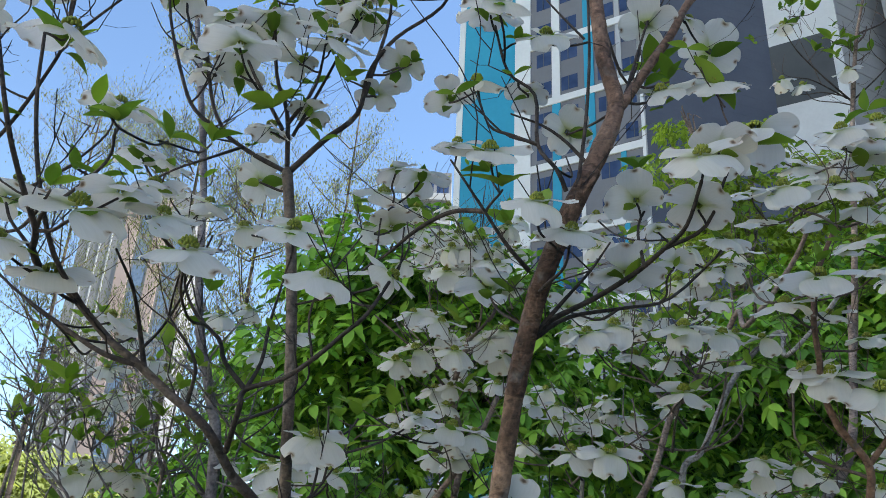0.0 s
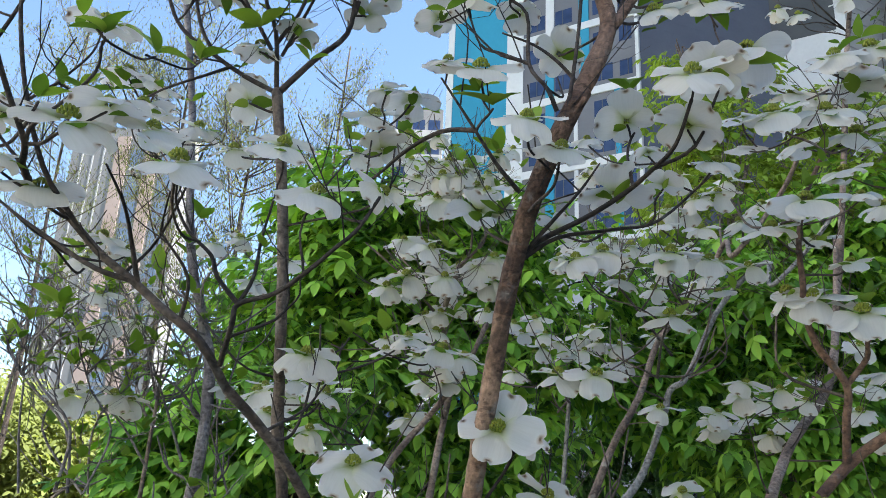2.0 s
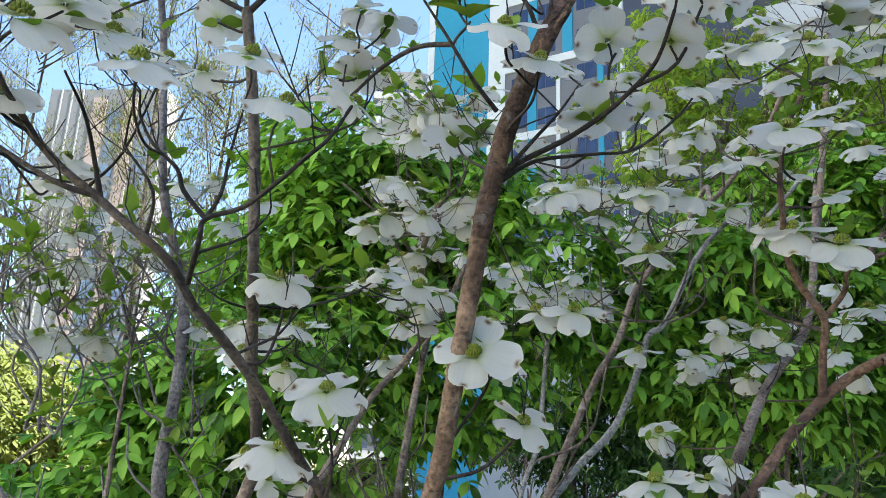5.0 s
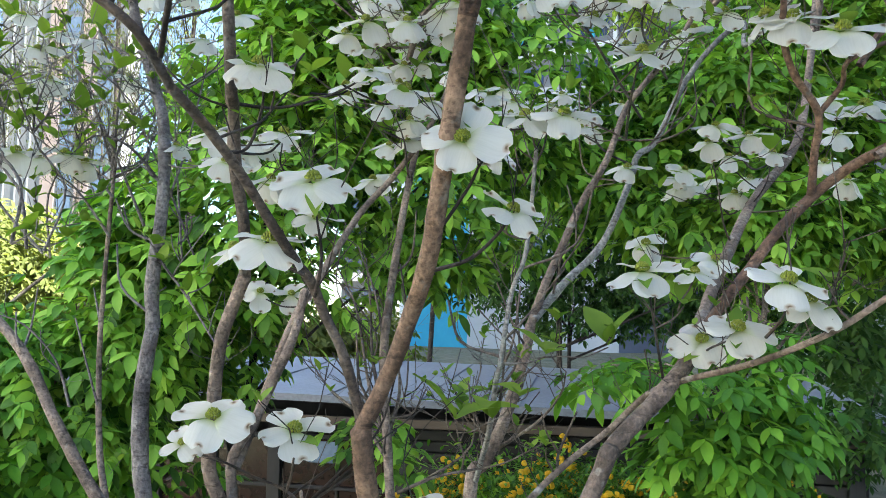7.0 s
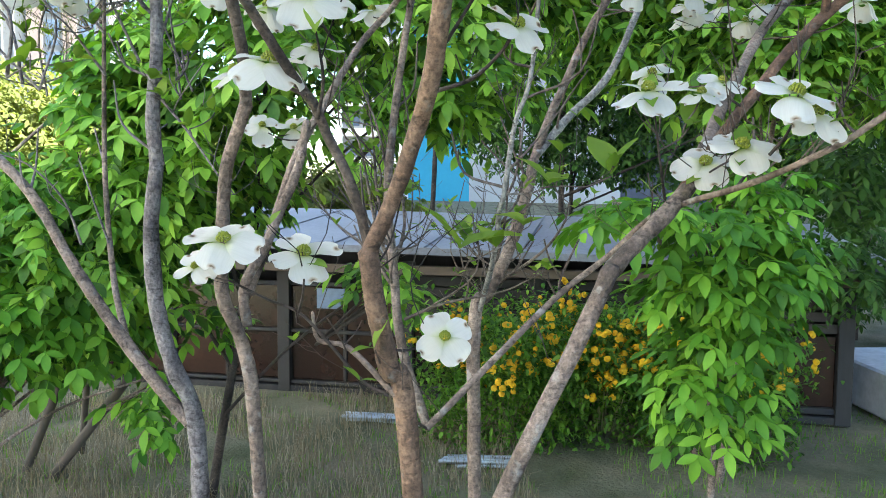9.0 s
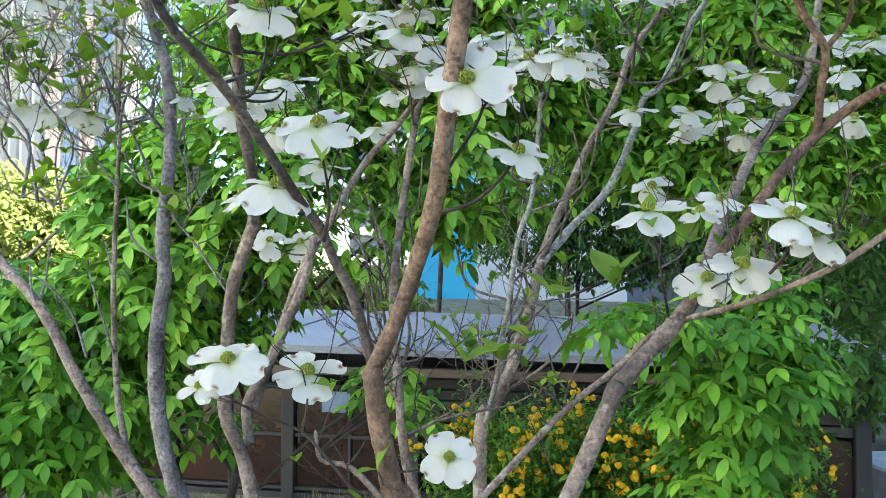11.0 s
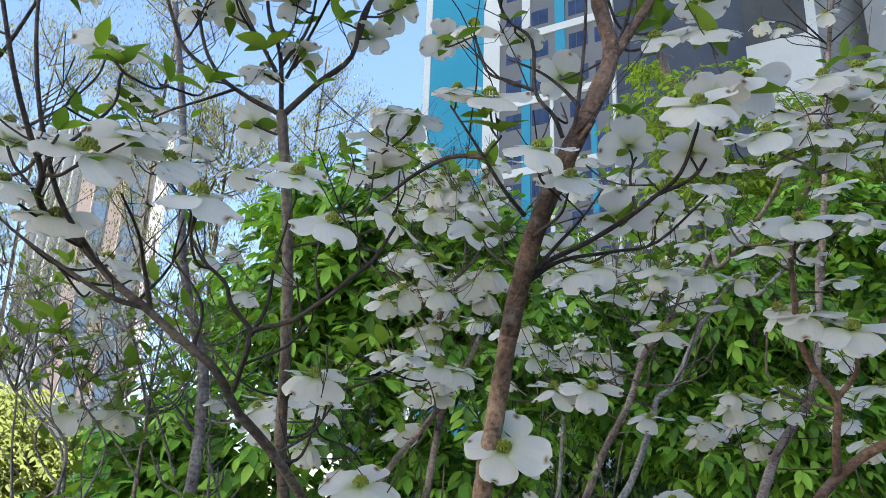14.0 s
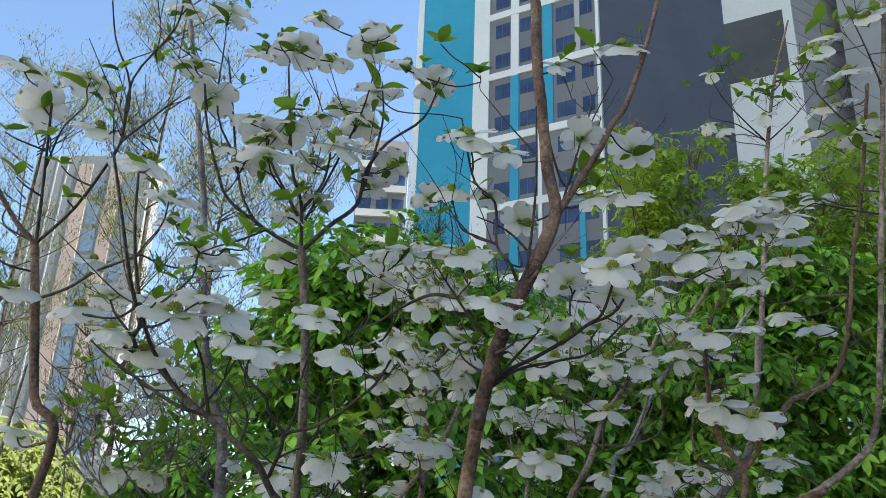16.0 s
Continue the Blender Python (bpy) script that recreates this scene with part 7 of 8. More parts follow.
bloom(back_dogwood, -0.002, 1.544, 2.008, 13, 22, None, 0.70, "h", 1)
bloom(back_dogwood, 0.013, 1.562, 1.905, -4, 16, None, 0.80, "f", 1)
bloom(back_dogwood, 0.354, 1.924, 2.021, 15, 8, None, 0.80, "f", 1)
bloom(back_dogwood, 0.252, 1.916, 2.022, 6, 20, None, 0.81, "h", 1)
bloom(back_dogwood, 0.384, 1.958, 2.086, -6, 17, None, 0.75, "f", 1)
bloom(back_dogwood, 0.009, 1.620, 2.384, -3, 18, None, 0.71, "h", 1)
bloom(spreading_dogwood, 0.729, 1.407, 2.455, -2, 38, None, 0.87, "h", 1)
bloom(spreading_dogwood, 0.887, 1.403, 2.486, 6, 27, None, 0.86, "h", 1)
bloom(back_dogwood, -0.123, 1.443, 2.330, -2, 31, None, 0.71, "h", 1)

bloom(back_dogwood, 0.002, 1.420, 2.280, -4, 26, None, 0.86, "h", 1)
bloom(back_dogwood, 0.039, 1.460, 2.285, 3, 22, None, 0.92, "h", 1)
bloom(back_dogwood, 0.016, 1.500, 2.253, 8, 30, None, 0.80, "h", 1)
bloom(back_dogwood, -0.017, 1.420, 2.201, -8, 26, None, 0.86, "h", 1)
bloom(back_dogwood, 0.064, 1.460, 2.081, -4, 22, None, 0.92, "h", 1)
bloom(back_dogwood, -0.081, 1.500, 2.142, 3, 30, None, 0.80, "h", 1)
bloom(back_dogwood, -0.023, 1.420, 2.099, 8, 26, None, 0.86, "h", 1)
bloom(back_dogwood, 0.091, 1.460, 2.055, -8, 22, None, 0.92, "h", 1)
side_shoots(main_dogwood, 18, 1)
side_shoots(slender_dogwood, 12, 2)
side_shoots(grey_dogwood, 105, 3)
side_shoots(edge_dogwood, 5, 4)
side_shoots(spreading_dogwood, 30, 5)
side_shoots(back_dogwood, 95, 6)
leafy_shoots(grey_dogwood, 64, 13, 1.5, 2.6)
leafy_shoots(main_dogwood, 4, 11, 1.5, 2.4)
leafy_shoots(back_dogwood, 30, 16, 1.3, 2.6)
leafy_shoots(spreading_dogwood, 20, 15, 1.6, 3.2)
leafy_shoots(slender_dogwood, 5, 12, 2.0, 3.0)
fine_twigs(main_dogwood, 60, 21, 1.1, 4.0, 0.15)
fine_twigs(slender_dogwood, 40, 22, 1.1, 4.0, 0.12)
fine_twigs(grey_dogwood, 170, 23, 1.1, 4.0, 0.25)
fine_twigs(edge_dogwood, 16, 24, 1.1, 4.0, 0.2)
fine_twigs(spreading_dogwood, 180, 25, 1.1, 4.0, 0.25)
fine_twigs(back_dogwood, 250, 26, 1.1, 4.0, 0.25)

# ---------------------------------------------------------------- shed behind the trees
def build_shed():
    s = thing("timber_shed", (0.9, 6.2, 0.0), "low dark timber shed with brown panels and grey sheet roof", "shed")
    o = Vector(s.location)
    x0, x1, y0, y1 = -2.6, 2.80, 5.45, 7.2
    eave_l, eave_r = 1.016, 0.975

    def eave(x):
        return eave_l + (eave_r - eave_l) * (x + 1) / 2.5

    def put(name, lo, hi, mat, bevel=0.004):
        lo, hi = Vector(lo) - o, Vector(hi) - o
        return part(name, box_mesh(name, lo, hi, mat, bevel), s)
    # roof: one sheet with standing seams, tilted up to the back
    verts, faces = [], []
    xs = [x0 - 0.2, x1 + 0.2]
    for z in (0.0, 0.045):
        for x in xs:
            for y, dz in ((y0 - 0.18, 0.0), (y1 + 0.15, 0.14)):
                verts.append(Vector((x, y, eave(x) + dz + z)) - o)
    faces = [(0, 1, 3, 2), (4, 6, 7, 5), (0, 2, 6, 4), (1, 5, 7, 3), (0, 4, 5, 1), (2, 3, 7, 6)]
    part("roof", mesh_from("roof", verts, faces, M_ROOF, smooth=False), s, "grey metal sheet roof")
    k = x0 + 0.3
    while k < x1:
        part("roof_seam", tube([Vector((k, y0 - 0.18, eave(k) + 0.05)) - o, Vector((k, (y0 + y1) / 2, eave(k) + 0.05 + 0.072)) - o, Vector((k, y1 + 0.14, eave(k) + 0.05 + 0.137)) - o], 0.005, 0.005, M_ROOF, "roof_seam", 5, 2, 0.0), s)
        k += 0.62
    put("fascia", (x0 - 0.2, y0 - 0.14, 0.86), (x1 + 0.2, y0 - 0.11, 0.915), M_BEAM)
    # posts, rails, glossy panels to one side and louvred slats to the other
    px = [x0 + 0.875 * k for k in range(6)] + [x1 - 0.04]
    for x in px:
        put("post", (x - 0.045, y0 - 0.05, 0.0), (x + 0.045, y0 + 0.04, 0.93), M_TIMBER)
    for a, b in zip(px, px[1:]):
        if a > 0.0:
            for j in range(5):
                put("slat", (a + 0.046, y0 - 0.02, 0.56 + j * 0.072), (b - 0.046, y0 + 0.008, 0.62 + j * 0.072), M_SLAT, 0.003)
            put("panel", (a + 0.046, y0, 0.10), (b - 0.046, y0 + 0.02, 0.54), M_PANEL)
            put("rail", (a + 0.046, y0 - 0.03, 0.06), (b - 0.046, y0 + 0.02, 0.098), M_TIMBER)
        else:
            mid = (a + b) / 2
            for p0, p1 in ((a + 0.046, mid - 0.011), (mid + 0.011, b - 0.046)):
                for z0, z1 in ((0.09, 0.42), (0.445, 0.745)):
                    put("panel", (p0, y0 - 0.008, z0), (p1, y0 + 0.012, z1), M_PANEL)
            put("mullion", (mid - 0.01, y0 - 0.03, 0.085), (mid + 0.01, y0 + 0.015, 0.75), M_TIMBER)
            for z in (0.06, 0.421, 0.751):
                put("rail", (a + 0.046, y0 - 0.032, z), (b - 0.046, y0 + 0.018, z + 0.022), M_TIMBER)
    put("pane", (-0.60, y0 - 0.06, 0.60), (-0.40, y0 - 0.052, 0.74), M_PANE, 0.002)
    put("rail", (x0, y0 - 0.04, 0.0), (x1, y0 + 0.03, 0.045), M_TIMBER)
    put("back_wall", (x0, y1 - 0.05, 0.0), (x1, y1, 1.06), M_TIMBER)
    put("side_wall", (x0, y0 + 0.05, 0.0), (x0 + 0.04, y1 - 0.06, 0.95), M_TIMBER)
    put("side_wall", (x1 - 0.04, y0 + 0.05, 0.0), (x1, y1 - 0.06, 0.9), M_TIMBER)
    s.location = (1.046, 5.887, 0.0)
    s.rotation_euler = (0, 0, radians(-14))


build_shed()


# ---------------------------------------------------------------- yellow-flowering shrubs
def pompom_mesh():
    r = random.Random(5)
    verts, faces = [], []
    for k in range(34):
        z = 1 - 1.8 * (k + 0.5) / 34
        a = k * 2.39996
        d = Vector((math.cos(a) * (1 - z * z) ** 0.5, math.sin(a) * (1 - z * z) ** 0.5, z))
        m = Matrix.Translation(d * 0.0115) @ d.to_track_quat("Z", "Y").to_matrix().to_4x4() @ Matrix.Rotation(r.uniform(0, 6), 4, "Z") @ Matrix.Rotation(radians(r.uniform(5, 40)), 4, "X") @ Matrix.Translation((0, -0.006, 0))
        leaflet_geo(verts, faces, m, 0.014, 0.012, 0.3)
    return mesh_from("flower", verts, faces, M_YELLOW)


POMPOM = pompom_mesh()


def kerria(base, rx, ry, height, flowers, leaves, seed):
    r = random.Random(seed)
    k = thing("kerria_shrub", base, "kerria shrub dotted with yellow pompom flowers", "shrub", "kerria shrubs")
    o = Vector(base)
    tips = []
    for j in range(26):
        a = r.uniform(0, 2 * math.pi)
        end = Vector((math.cos(a) * rx * r.uniform(0.2, 1), math.sin(a) * ry * r.uniform(0.2, 1), height * r.uniform(0.6, 1.0)))
        root = Vector((end.x * 0.25, end.y * 0.25, 0))
        mid = root.lerp(end, 0.55) + Vector((0, 0, height * 0.22))
        part("cane", tube([root, mid, end], 0.005, 0.002, M_STALK, "cane", 5, 5, 0.05, j), k)
        tips += [(p, end) for p, s in spline([root, mid, end], 6) if s > 0.25]
    verts, faces = [], []
    for j in range(leaves):
        if j % 3:
            p, e = r.choice(tips)
            q = p + Vector((r.gauss(0, 0.09), r.gauss(0, 0.09), r.gauss(0, 0.08)))
        else:
            a = r.uniform(0, 2 * math.pi)
            w = r.random() ** 0.5
            q = Vector((math.cos(a) * rx * w, math.sin(a) * ry * w, height * (1 - 0.45 * w) * r.random()))
        q.z = abs(q.z) + 0.02
        m = Matrix.Translation(q) @ Matrix.Rotation(r.uniform(0, 6.3), 4, "Z") @ Matrix.Rotation(radians(r.uniform(-65, 25)), 4, "X")
        ll = r.uniform(0.025, 0.048)
        leaflet_geo(verts, faces, m, ll, ll * 0.5, 0.2)
    part("foliage", mesh_from("foliage", verts, faces, M_KLEAF), k, kind="stuff")
    for j in range(flowers):
        if j % 4 == 0:
            p, e = r.choice(tips)
            heart = p + Vector((r.gauss(0, 0.07), -abs(r.gauss(0, 0.09)), r.gauss(0, 0.06) + 0.02))
        q = heart + Vector((r.gauss(0, 0.022), r.gauss(0, 0.02), r.gauss(0, 0.030)))
        q.z = max(0.05, q.z)
        part("flower", POMPOM, k, m=Matrix.Translation(q) @ Matrix.Rotation(r.uniform(0, 6), 4, "Z") @ Matrix.Scale(r.uniform(0.95, 1.4), 4))


kerria((0.55, 4.5, 0.0), 0.5, 0.45, 0.74, 400, 12000, 1)
kerria((1.15, 4.6, 0.0), 0.55, 0.45, 0.72, 430, 12000, 2)
kerria((1.72, 4.3, 0.0), 0.45, 0.45, 0.66, 270, 9000, 3)


# ---------------------------------------------------------------- grass, stakes and rods on the ground
def grass(name, label, material, count, box, tall, seed, thin=0.0016):
    r = random.Random(seed)
    verts, faces = [], []
    for k in range(count):
        x, y = r.uniform(box[0], box[1]), r.uniform(box[2], box[3])
        if noise.noise(Vector((x * 1.7, y * 1.7, seed))) < -0.15:
            continue
        z = ground_height(x, y) - 0.01
        h, a, b = tall * r.uniform(0.3, 1.0), r.uniform(0, 6.3), r.uniform(0.1, 0.9)
        d = Vector((math.cos(a), math.sin(a), 0))
        s = Vector((-d.y, d.x, 0)) * thin * r.uniform(0.7, 1.6)
        o = Vector((x, y, z))
        n = len(verts)
        verts += [o - s, o + s, o + d * h * b * 0.35 + Vector((0, 0, h * 0.6)) - s * 0.8, o + d * h * b * 0.35 + Vector((0, 0, h * 0.6)) + s * 0.8, o + d * h * b + Vector((0, 0, h * (1 - 0.4 * b)))]
        faces += [(n, n + 1, n + 3, n + 2), (n + 2, n + 3, n + 4)]
    tagged(new(name, mesh_from(name, verts, faces, material)), label, "grass", kind="stuff")


grass("dry_grass", "tangled dry straw-coloured grass in front of the shed", M_STRAW, 16000, (-3.2, 0.6, 3.0, 5.4), 0.16, 1)
grass("green_grass", "short fresh green grass on the ground", M_GRASS, 16000, (-3.4, 3.0, 2.5, 5.4), 0.08, 2, 0.002)


def stake(a, b, r):
    s = thing("tree_stake", (a[0], a[1], 0.0), "dark round wooden tree stake leaning in the grass", "stake", "tree stakes")
    o = Vector(s.location)
    part("pole", tube([Vector(a) - o, Vector(a).lerp(Vector(b), 0.5) - o, Vector(b) - o], r, r * 0.92, M_STAKE, "pole", 10, 5, 0.05, 3), s)


stake((-1.93, 4.05, -0.05), (-1.50, 3.85, 0.85), 0.022)
stake((-1.74, 4.30, -0.05), (-1.60, 4.15, 0.75), 0.017)
stake((-1.78, 3.95, -0.05), (-1.05, 3.75, 0.85), 0.024)


def rods(base, turn, n, length, seed):
    r = random.Random(seed)
    s = thing("metal_rods", base, "loose bundle of galvanised metal rods lying on the ground", "metal rods", "metal rods")
    for k in range(n):
        a = radians(turn + r.uniform(-9, 9))
        d = Vector((math.cos(a), math.sin(a), 0)) * length * 0.5
        c = Vector((r.uniform(-0.05, 0.05), (k % 5 - 2) * 0.032, 0.014 + 0.022 * (k // 5)))
        part("rod", tube([c - d, c + Vector((0, 0, 0.002)), c + d], 0.010, 0.010, M_STEEL, "rod", 8, 2, 0.0, k), s)


rods((-0.12, 4.75, ground_height(-0.12, 4.75)), -12, 8, 0.42, 1)
rods((0.38, 4.0, ground_height(0.38, 4.0)), -8, 8, 0.34, 2)


def concrete_pad():
    s = thing("concrete_block", (3.4, 5.05, 0.0), "pale concrete slab beside the shed", "concrete block")
    part("slab", box_mesh("slab", (-0.42, -0.35, 0.0), (0.5, 0.5, 0.30), M_CONCRETE, 0.015), s)


concrete_pad()

# ---------------------------------------------------------------- leafy trees between the dogwoods and the shed
leafy_tree("ash_tree", (-0.9, 3.65, 0.0), 3.3,
           [(-0.5, 3.5, 2.55, 0.45, 0.5, 0.5), (-0.3, 3.3, 2.78, 0.42, 0.45, 0.40), (0.0, 3.35, 2.75, 0.4, 0.45, 0.38), (0.38, 3.4, 2.58, 0.45, 0.5, 0.42), (-0.9, 3.4, 1.6, 0.4, 0.5, 0.4), (-0.5, 3.2, 2.0, 0.55, 0.4, 0.45), (0.25, 3.3, 2.12, 0.5, 0.4, 0.36), (-1.2, 3.3, 1.3, 0.45, 0.4, 0.4), (-0.07, 3.2, 1.04, 0.07, 0.2, 0.16), (0.09, 3.25, 1.80, 0.10, 0.2, 0.13)],
           300, 3700, "young ash tree with fresh drooping green leaflets", M_TWIG, M_LEAF, M_LEAF_I, 11, length=0.165, width=0.44, trunk_r=0.022, lean=(0.6, -0.1))
leafy_tree("ash_sapling", (1.06, 2.75, 0.0), 1.62,
           [(1.00, 2.6, 1.36, 0.16, 0.2, 0.07), (1.10, 2.62, 1.22, 0.17, 0.2, 0.08), (0.97, 2.6, 1.16, 0.09, 0.2, 0.07), (0.68, 2.55, 1.40, 0.06, 0.2, 0.03), (0.80, 2.55, 1.40, 0.05, 0.2, 0.03), (1.06, 2.6, 1.04, 0.15, 0.16, 0.07), (1.02, 2.6, 0.88, 0.12, 0.15, 0.06), (1.02, 2.6, 0.72, 0.08, 0.12, 0.05), (1.18, 2.7, 1.50, 0.11, 0.2, 0.07), (1.26, 2.7, 1.30, 0.08, 0.2, 0.06)],
           300, 260, "bright green ash sapling with hanging leaflets beside the shed", M_GREY, M_SAPLEAF, M_SAPLEAF_I, 12, length=0.155, trunk_r=0.014, width=0.42, lean=(0.05, -0.1))
leafy_tree("ash_tree", (1.5, 3.7, 0.0), 3.2,
           [(1.5, 3.5, 2.05, 0.5, 0.4, 0.30), (2.1, 3.6, 2.4, 0.5, 0.4, 0.40), (1.4, 3.5, 2.6, 0.5, 0.4, 0.35), (2.0, 3.6, 3.0, 0.5, 0.4, 0.30), (2.4, 3.7, 2.0, 0.35, 0.3, 0.2), (0.95, 3.6, 2.25, 0.3, 0.3, 0.25)],
           220, 3400, "leafy ash tree in fresh green behind the sapling", M_GREY, M_LEAF, M_LEAF_I, 19, length=0.165, trunk_r=0.02, width=0.44, lean=(0.4, 0.0))
leafy_tree("ash_tree", (-1.8, 3.4, 0.0), 2.4,
           [(-1.35, 3.3, 1.25, 0.34, 0.4, 0.36), (-1.9, 3.4, 0.95, 0.4, 0.4, 0.22), (-1.42, 3.3, 1.0, 0.35, 0.4, 0.25), (-2.3, 3.3, 0.9, 0.35, 0.4, 0.2), (-1.2, 3.5, 1.55, 0.3, 0.4, 0.3), (-1.08, 3.35, 1.86, 0.22, 0.3, 0.26), (-1.75, 3.3, 1.3, 0.14, 0.3, 0.12), (-1.3, 3.6, 0.84, 0.25, 0.2, 0.13), (-1.65, 3.5, 0.78, 0.22, 0.2, 0.16), (-0.92, 3.6, 0.88, 0.10, 0.15, 0.08), (-0.99, 3.35, 0.62, 0.07, 0.15, 0.14)],
           280, 1750, "leafy ash shrub with dense low branches", M_GREY, M_SAPLEAF, M_SAPLEAF_I, 13, length=0.165, width=0.44, trunk_r=0.02)
leafy_tree("shade_tree", (1.5, 7.7, 0.0), 4.4,
           [(1.8, 7.4, 3.0, 0.9, 0.5, 0.7), (0.7, 7.6, 3.2, 0.7, 0.5, 0.6), (3.0, 7.4, 3.0, 0.9, 0.5, 0.8), (3.8, 7.2, 2.2, 0.9, 0.5, 0.8)],
           150, 4300, "leafy tree in fresh green behind the saplings", M_TWIG, M_LEAF, M_LEAF_I, 14, length=0.18)
# the dark leaf colour stands in for deep shade among these clumps
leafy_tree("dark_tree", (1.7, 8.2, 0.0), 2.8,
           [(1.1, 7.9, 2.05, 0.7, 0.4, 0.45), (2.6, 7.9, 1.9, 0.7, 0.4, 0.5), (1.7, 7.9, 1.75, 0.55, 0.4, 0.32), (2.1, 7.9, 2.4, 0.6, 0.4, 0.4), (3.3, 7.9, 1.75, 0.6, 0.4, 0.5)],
           60, 2900, "tree behind the shed, deep shade put into its dark green leaves", M_TWIG, M_DARKLEAF, M_DARKLEAF, 18, length=0.16, trunk_r=0.03)
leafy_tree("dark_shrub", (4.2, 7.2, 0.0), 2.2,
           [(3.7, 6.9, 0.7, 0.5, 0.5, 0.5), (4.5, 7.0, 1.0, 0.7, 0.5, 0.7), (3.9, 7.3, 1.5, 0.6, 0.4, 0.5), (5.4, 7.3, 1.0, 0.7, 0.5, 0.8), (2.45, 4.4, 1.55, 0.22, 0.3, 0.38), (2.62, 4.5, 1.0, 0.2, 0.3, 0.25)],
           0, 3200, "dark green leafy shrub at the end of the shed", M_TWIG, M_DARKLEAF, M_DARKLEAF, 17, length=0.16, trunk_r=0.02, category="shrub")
leafy_tree("sunlit_tree", (-6.2, 15.0, 0.0), 4.2,
           [(-7.5, 14.5, 2.2, 1.8, 1.5, 1.5), (-9.0, 15.0, 2.6, 1.8, 1.5, 1.4), (-6.0, 15.0, 1.6, 1.6, 1.2, 1.2), (-8.5, 14.0, 1.4, 1.8, 1.2, 1.2), (-4.5, 16.0, 2.0, 1.2, 1.2, 1.0), (-3.4, 14.5, 1.3, 1.1, 0.8, 1.0), (-2.0, 14.8, 1.2, 1.0, 0.8, 0.9), (-0.7, 15.0, 1.1, 0.8, 0.7, 0.9)],
           0, 10500, "yellow-green spring tree in full sun", M_TWIG, M_SUNLEAF, M_SUNLEAF, 15, length=0.36, trunk_r=0.09)


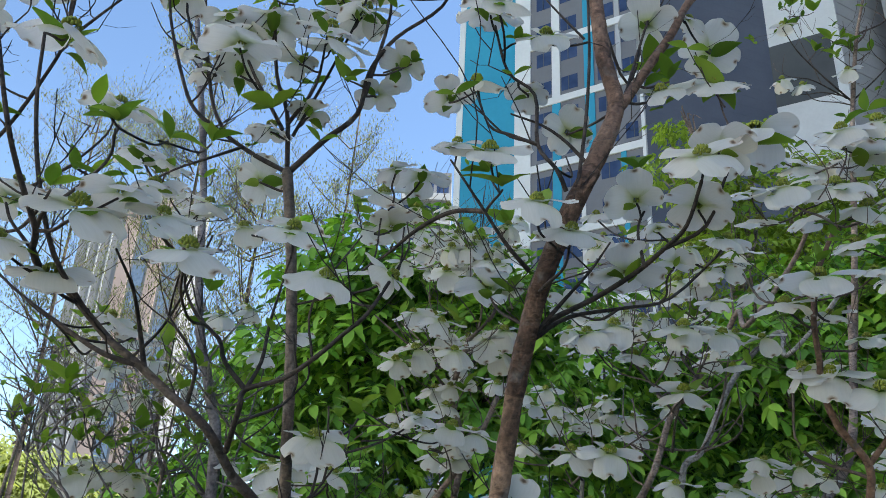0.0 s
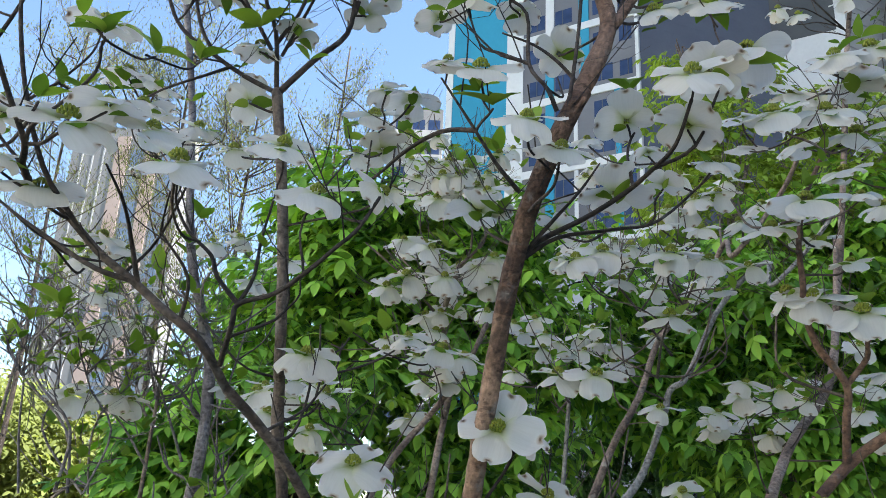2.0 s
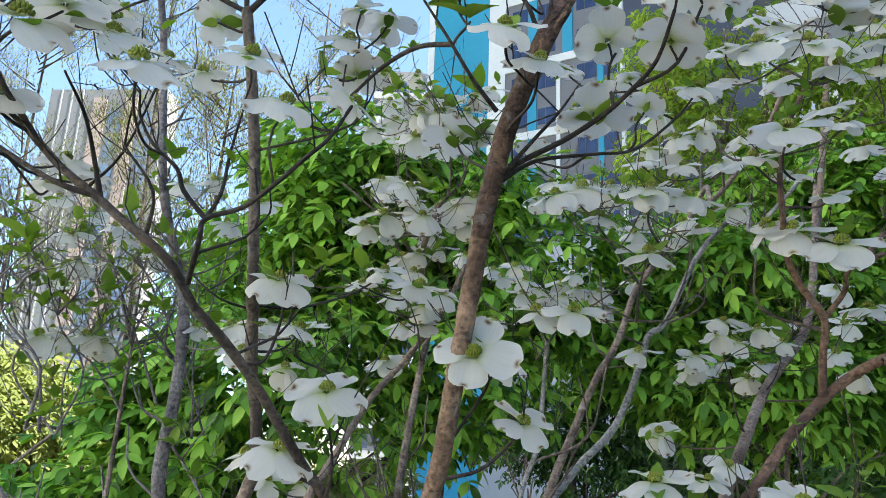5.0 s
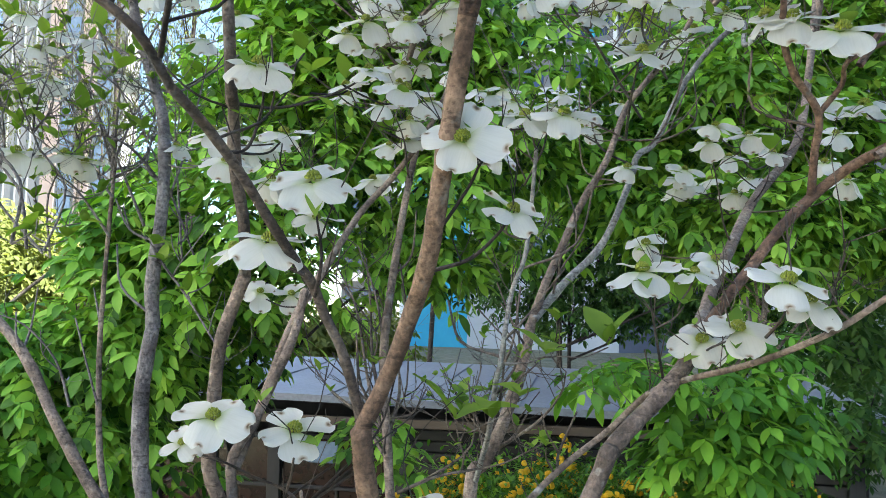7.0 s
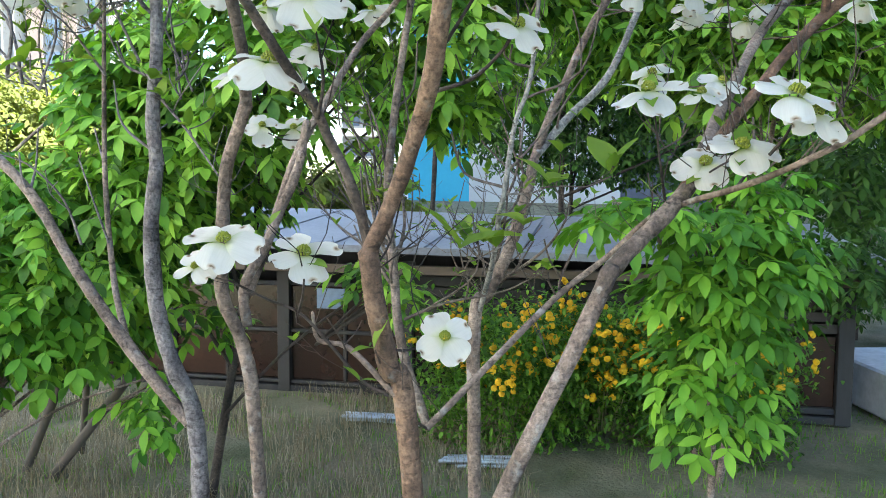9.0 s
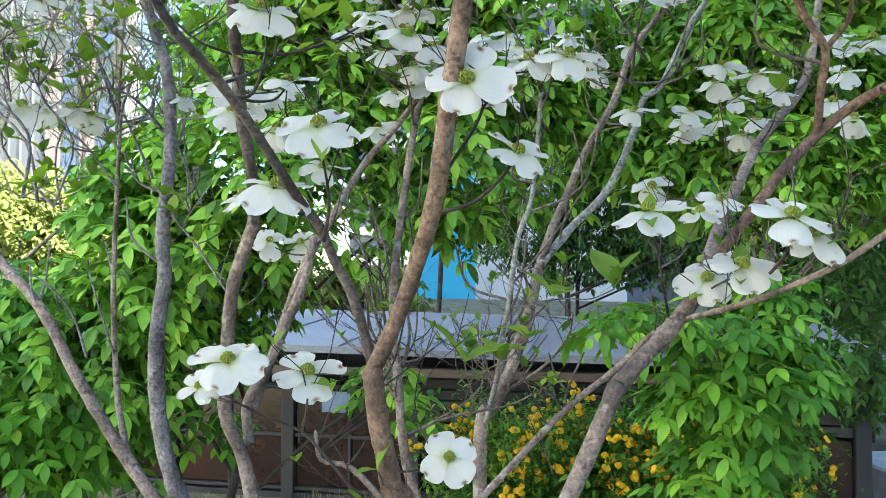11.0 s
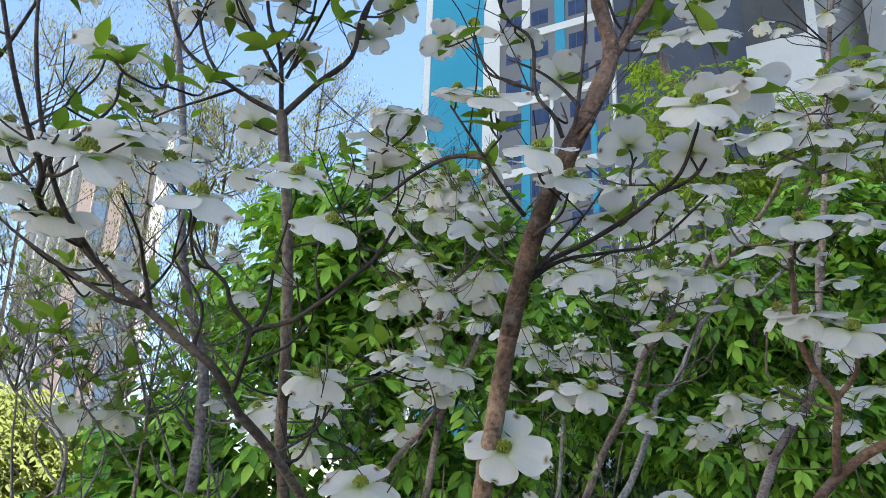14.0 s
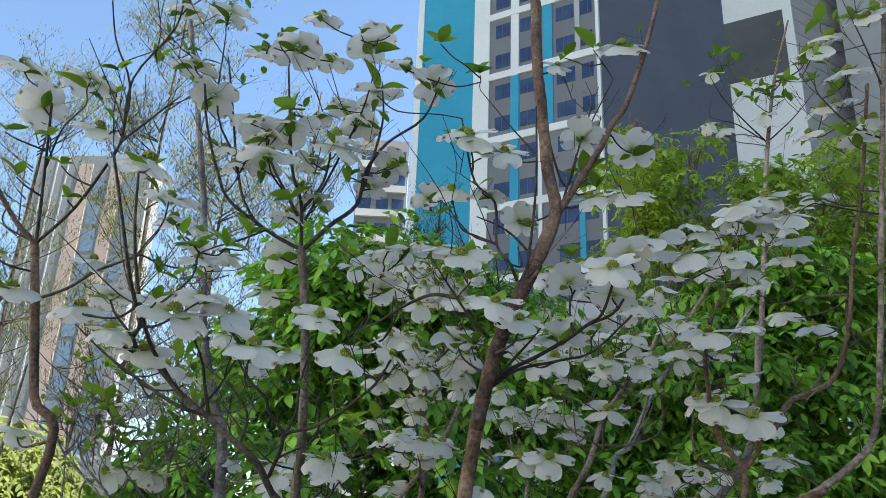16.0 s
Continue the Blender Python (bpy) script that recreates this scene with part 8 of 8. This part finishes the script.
def airy_tree(base, height, spread, leaves, seed, low=0.32):
    """A tall tree just coming into leaf: fine upright twigs with tiny leaves against the sky."""
    r = random.Random(seed)
    t = thing("airy_tree", base, "tall thin tree with sparse fresh leaves against the sky", "tree", "airy trees")
    part("trunk", tube([(0, 0, -0.1), (0.1, 0, height * 0.35), (0, 0.1, height * 0.7), (0.1, 0, height)], 0.04, 0.010, M_TWIG, "trunk", 8, 6, 0.05, seed), t)
    tips, verts, faces = [], [], []

    def fine(a, b, c, w0, w1):
        n = len(verts)
        for p, w in ((a, w0), (b, (w0 + w1) / 2), (c, w1)):
            for q in range(3):
                verts.append(p + Vector((math.cos(q * 2.1), math.sin(q * 2.1), 0.3 * math.sin(q * 2.1))) * w)
        for k in range(2):
            for q in range(3):
                i, i2 = n + k * 3 + q, n + k * 3 + (q + 1) % 3
                faces.append((i, i2, i2 + 3, i + 3))
    for j in range(46):
        z = height * r.uniform(low, 0.95)
        a = r.uniform(0, 2 * math.pi)
        ln = spread * r.uniform(0.4, 1.0) * (1.15 - 0.7 * z / height)
        root = Vector((0, 0, z))
        end = root + Vector((math.cos(a) * ln, math.sin(a) * ln * 0.6, ln * r.uniform(0.5, 1.1)))
        mid = root.lerp(end, 0.5) + Vector((0, 0, -0.08 * ln))
        part("limb", tube([root, mid, end], 0.011, 0.003, M_TWIG, "limb", 5, 4, 0.1, j), t)
        for k in range(20):
            p = root.lerp(end, r.uniform(0.25, 1.0))
            e2 = p + Vector((r.uniform(-1, 1), r.uniform(-1, 1), r.uniform(0.0, 1.0))) * 0.42
            fine(p, p.lerp(e2, 0.5) + Vector((0, 0, 0.03)), e2, 0.0032, 0.0014)
            tips += [p.lerp(e2, s) for s in (0.2, 0.4, 0.6, 0.8, 1.0)]
    part("twig_haze", mesh_from("twig_haze", verts, faces, M_TWIG), t, kind="stuff")
    verts, faces = [], []
    for j in range(leaves):
        p = r.choice(tips) + Vector((r.gauss(0, 0.05), r.gauss(0, 0.05), r.gauss(0, 0.05)))
        m = Matrix.Translation(p) @ Matrix.Rotation(r.uniform(0, 6.3), 4, "Z") @ Matrix.Rotation(radians(r.uniform(-110, 0)), 4, "X")
        leaflet_geo(verts, faces, m, r.uniform(0.025, 0.05), 0.011, 0.3)
    part("crown", mesh_from("crown", verts, faces, M_THINLEAF), t, kind="stuff")


airy_tree((-3.4, 9.0, 0.0), 8.6, 2.0, 15000, 1)
airy_tree((-1.6, 10.0, 0.0), 8.0, 1.9, 14000, 2)
airy_tree((-5.4, 10.0, 0.0), 8.2, 2.0, 13000, 3)
airy_tree((-2.3, 8.2, 0.0), 6.2, 1.6, 11000, 5, 0.25)
airy_tree((0.3, 11.0, 0.0), 7.0, 1.2, 6000, 4)

leafy_tree("young_maple", (1.5, 4.0, 0.0), 4.2,
           [(1.25, 3.9, 3.70, 0.28, 0.3, 0.26), (1.28, 3.9, 4.16, 0.10, 0.2, 0.08), (1.42, 3.9, 4.02, 0.08, 0.2, 0.10), (1.6, 3.9, 3.66, 0.36, 0.3, 0.28), (1.64, 3.9, 4.0, 0.14, 0.2, 0.10), (1.95, 3.9, 3.75, 0.32, 0.3, 0.22), (2.3, 3.9, 3.6, 0.4, 0.3, 0.36), (2.75, 3.9, 3.8, 0.45, 0.3, 0.5), (2.2, 3.9, 3.2, 0.5, 0.3, 0.3), (1.5, 3.95, 3.3, 0.45, 0.3, 0.3)],
           260, 2300, "light green young tree with airy spring foliage", M_GREY, M_AIRLEAF, M_AIRLEAF_I, 16, length=0.115, trunk_r=0.018, lean=(0.1, 0.0), width=0.40)
